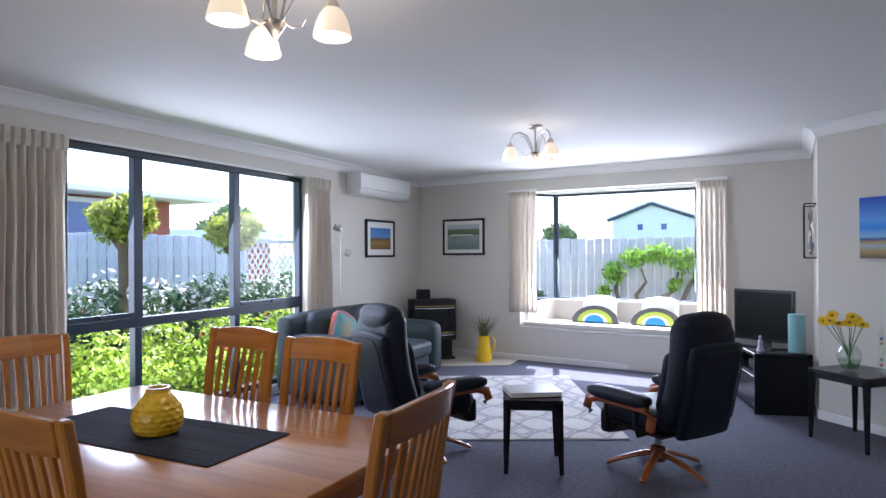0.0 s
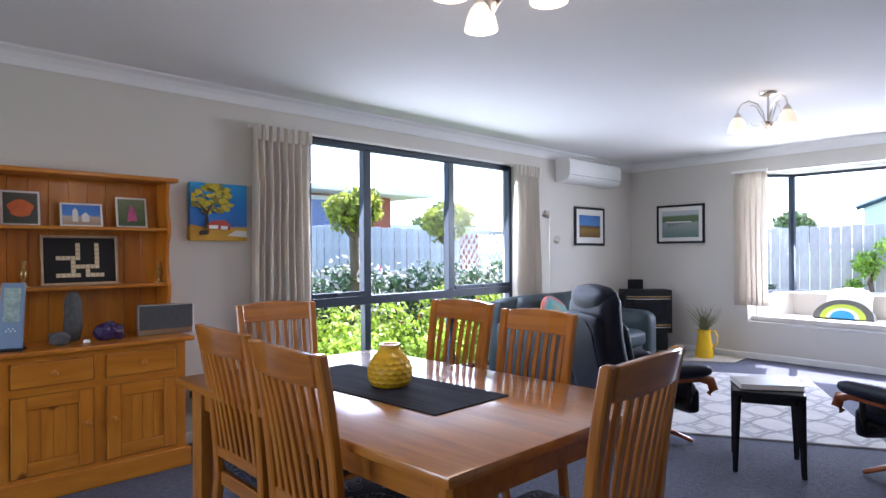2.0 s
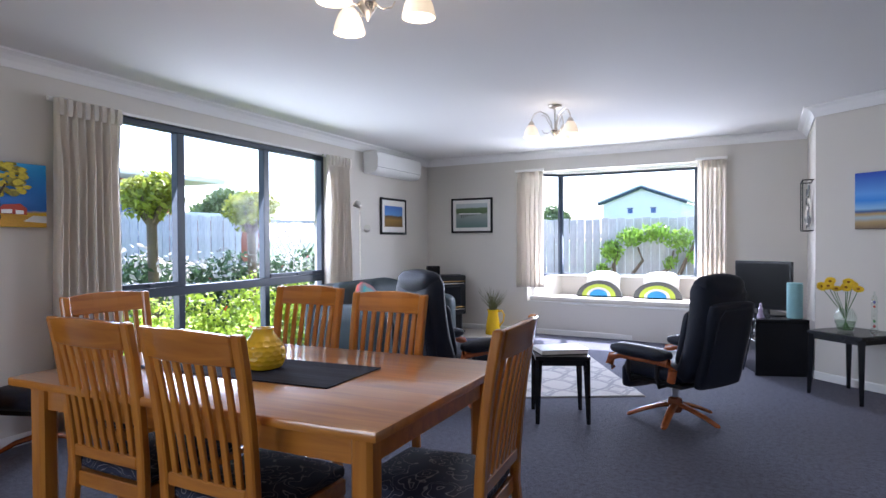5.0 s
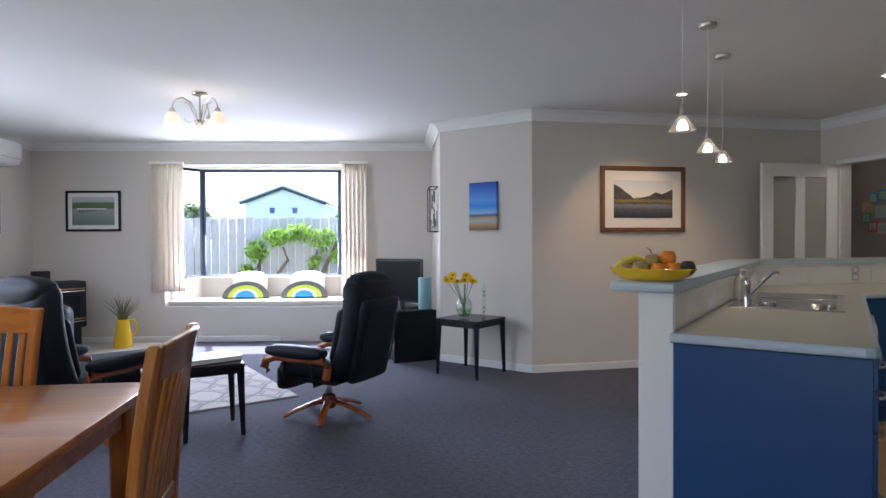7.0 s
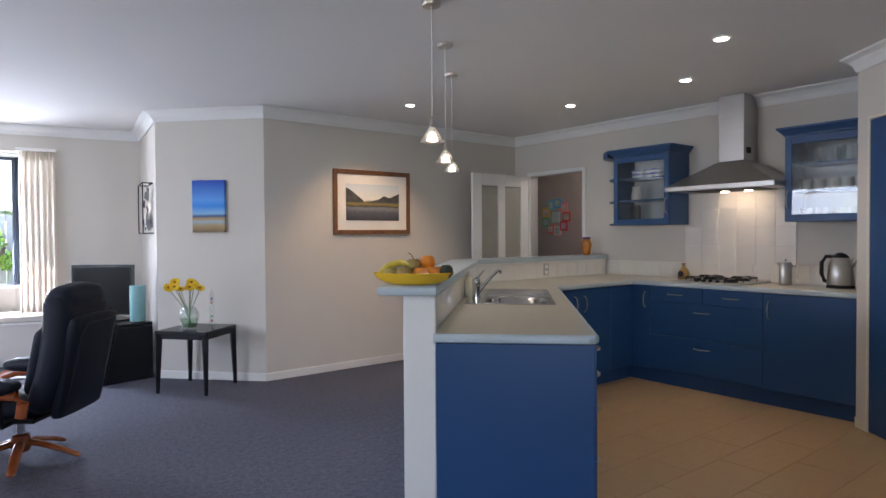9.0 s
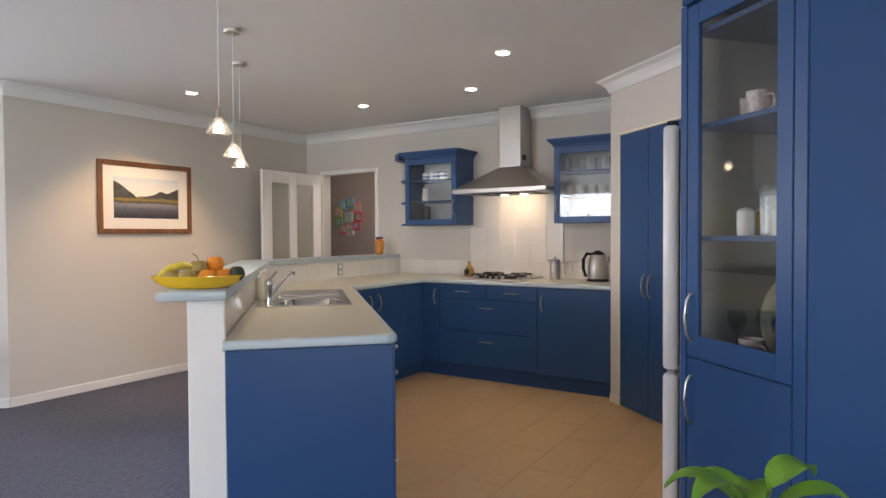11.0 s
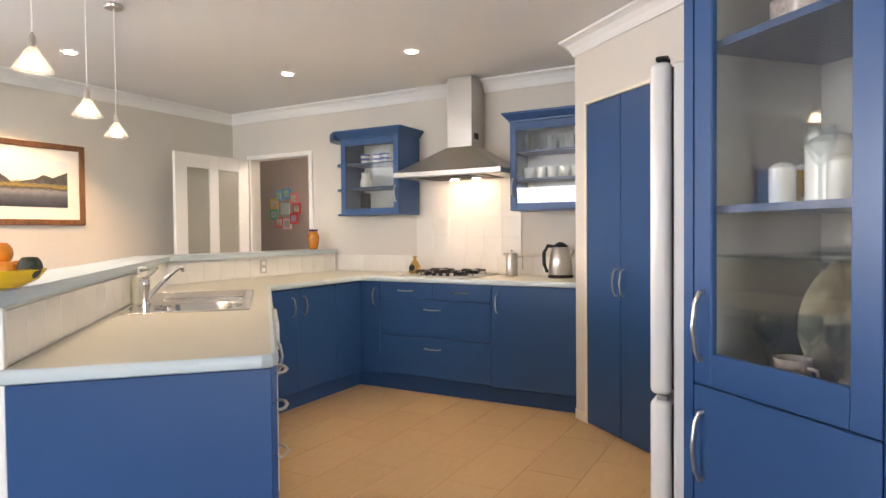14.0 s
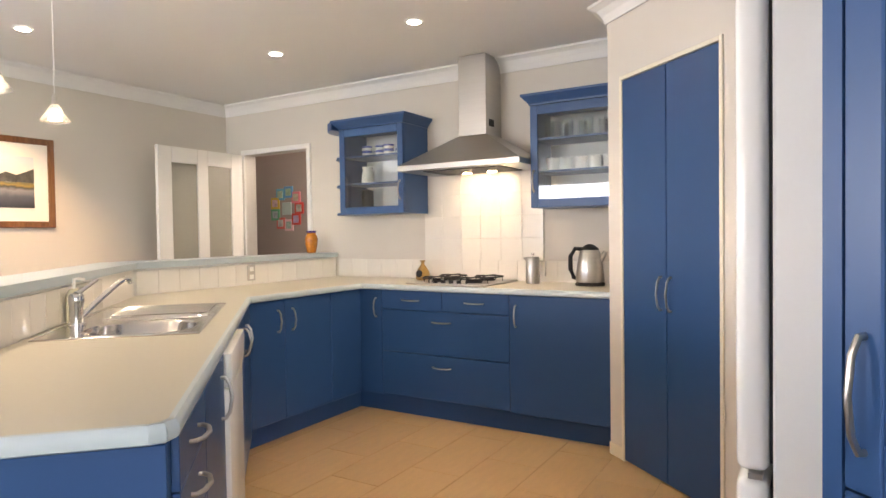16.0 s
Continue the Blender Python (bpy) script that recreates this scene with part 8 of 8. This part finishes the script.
tube([(0.02, 0, 0.12), (0.15, 0, 0.3)], [0.07, 0.05], 8, vt)
part("trunk", vt, M_BARK, vine, smooth=True)
foliage("leaves", [(-0.72, -0.05, 1.08, 0.26, 0.12, 0.20), (-0.35, -0.05, 1.30, 0.28, 0.13, 0.17), (0.15, -0.05, 1.36, 0.34, 0.13, 0.15), (0.62, -0.05, 1.26, 0.30, 0.13, 0.18), (0.92, -0.05, 1.02, 0.2, 0.1, 0.13), (-0.92, -0.05, 0.80, 0.16, 0.1, 0.10), (0.45, -0.05, 0.92, 0.16, 0.1, 0.09)], 1500, 0.048, 31, L_VINE, vine, "bright vine leaves", 0.1)
bs = thing("low_shrub", pose(-3.4, 10.4, GY), "small dark shrub at the foot of the fence", "shrub")
foliage("leaves", [(0, 0, 0.45, 0.3, 0.2, 0.35), (0.5, 0.1, 0.35, 0.25, 0.2, 0.25), (-0.6, 0.1, 0.6, 0.14, 0.12, 0.4)], 1100, 0.045, 33, L_HEDGE, bs, "", 0.2)
gh = thing("gable_house", pose(-4.14, 21.0, GY), "white gabled house with dark barge boards beyond the fence", "house")
gw = bmesh.new()
gp = [(-1.3, 0), (1.3, 0), (1.3, 2.72), (0, 3.2), (-1.3, 2.72)]
g0 = [gw.verts.new((x, 0, z)) for x, z in gp]
g1 = [gw.verts.new((x, 6, z)) for x, z in gp]
gw.faces.new(g0)
gw.faces.new(g1[::-1])
for i in range(5):
    gw.faces.new((g0[i], g0[(i + 1) % 5], g1[(i + 1) % 5], g1[i]))
part("wall", gw, M_WEATHER, gh)
for s in (-1, 1):
    part("barge_board", tube([(s * 1.45, -0.1, 2.68), (0, -0.1, 3.22)], 0.05, 4), M_DARKROOF, gh)
    rr = bmesh.new()
    rr.faces.new([rr.verts.new(c) for c in ((s * 1.48, -0.15, 2.72), (0, -0.15, 3.27), (0, 6.2, 3.27), (s * 1.48, 6.2, 2.72))])
    ro = part("roof", rr, M_ROOF, gh)
    ro.modifiers.new("thickness", "SOLIDIFY").thickness = 0.06
for x in (-0.38, 0.38):
    wn2 = part("window", box(x - 0.08, x + 0.08, -0.02, 0.02, 2.36, 2.52), M_SKYGLASS, gh)
    part("frame", box(x - 0.1, x + 0.1, -0.03, -0.021, 2.52, 2.55), M_DARKROOF, wn2)
for k, (x, y, h, r) in enumerate(((-5.6, 16, 2.05, 0.45), (-6.0, 13.0, 2.3, 0.55), (-1.2, 15.5, 1.9, 0.5))):
    t = thing("garden_tree", pose(x, y, GY), "rounded green tree behind the back fence", "tree", "trees beyond the fence")
    part("trunk", tube([(0, 0, 0), (0.05, 0, h * 0.4), (0, 0.05, h * 0.8)], [0.12, 0.09, 0.04], 8), M_BARK, t, smooth=True)
    foliage("crown", [(0, 0, h, r, r, r * 0.8), (0.3, 0.2, h - 0.3, r * 0.7, r * 0.7, r * 0.6)], 2000, 0.09, 40 + k, L_FAR, t, "", 0.4)

# unseen window added behind the walker to let in fill light
w3 = thing("window_3", along(SE, SW)[0], "wide plain window added unseen behind the walker for fill light", "window")
tagged(w3, kind="structure")
for x0, x1, z0, z1 in ((3.0, 3.05, 0.5, 2.2), (5.15, 5.2, 0.5, 2.2), (4.075, 4.125, 0.55, 2.15), (3.05, 5.15, 0.5, 0.55), (3.05, 5.15, 2.15, 2.2)):
    part("window_frame", box(x0, x1, 0.03, 0.09, z0, z1, 0.003), M_NAVY, w3)
for x0, x1 in ((3.05, 4.075), (4.125, 5.15)):
    pane(w3, ((x0, 0.06), (x1, 0.06)), 0.55, 2.15)

# potted plant by the tall cabinet
pp = thing("potted_plant", KM @ pose(-0.56, -5.20, 0), "broad-leaved green house plant in a tall white pot", "house plant")
part("pot", lathe([(0.10, 0.0), (0.13, 0.02), (0.155, 0.43), (0.16, 0.45), (0.145, 0.45), (0.135, 0.41), (0.0, 0.40)], 24), M_PLASTIC, pp, smooth=True)
M_BIGLEAF = mat("broad_green_leaf", (0.16, 0.34, 0.03), 0.35, var=0.25, scale=10)
for k in range(8):
    a = 45 * k + 12
    h = 0.61 + 0.025 * ((k * 5) % 4)
    lf = bmesh.new()
    n = 9
    rows = []
    for i in range(n + 1):
        s = i / n
        w = 0.045 * math.sin(math.pi * min(1, s ** 0.8 * 0.95 + 0.03)) ** 0.9 + 0.0008
        x, z = 0.04 + 0.17 * s, h + 0.075 * math.sin(s * 2.2) - 0.05 * s * s
        rows.append([lf.verts.new((x, -w, z + 0.010 + 0.003 * math.sin(9 * s))), lf.verts.new((x, 0, z)), lf.verts.new((x, w, z + 0.010 + 0.003 * math.cos(8 * s)))])
    for p, q in zip(rows, rows[1:]):
        lf.faces.new((p[0], p[1], q[1], q[0]))
        lf.faces.new((p[1], p[2], q[2], q[1]))
    part("leaf", lf, M_BIGLEAF, pp, m=pose(0, 0, 0, 0, 0, a), smooth=True)
    part("stem", tube([(0.0, 0, 0.40), (0.02, 0, h * 0.85), (0.04, 0, h)], 0.005, 6), M_STEM, pp, m=pose(0, 0, 0, 0, 0, a))
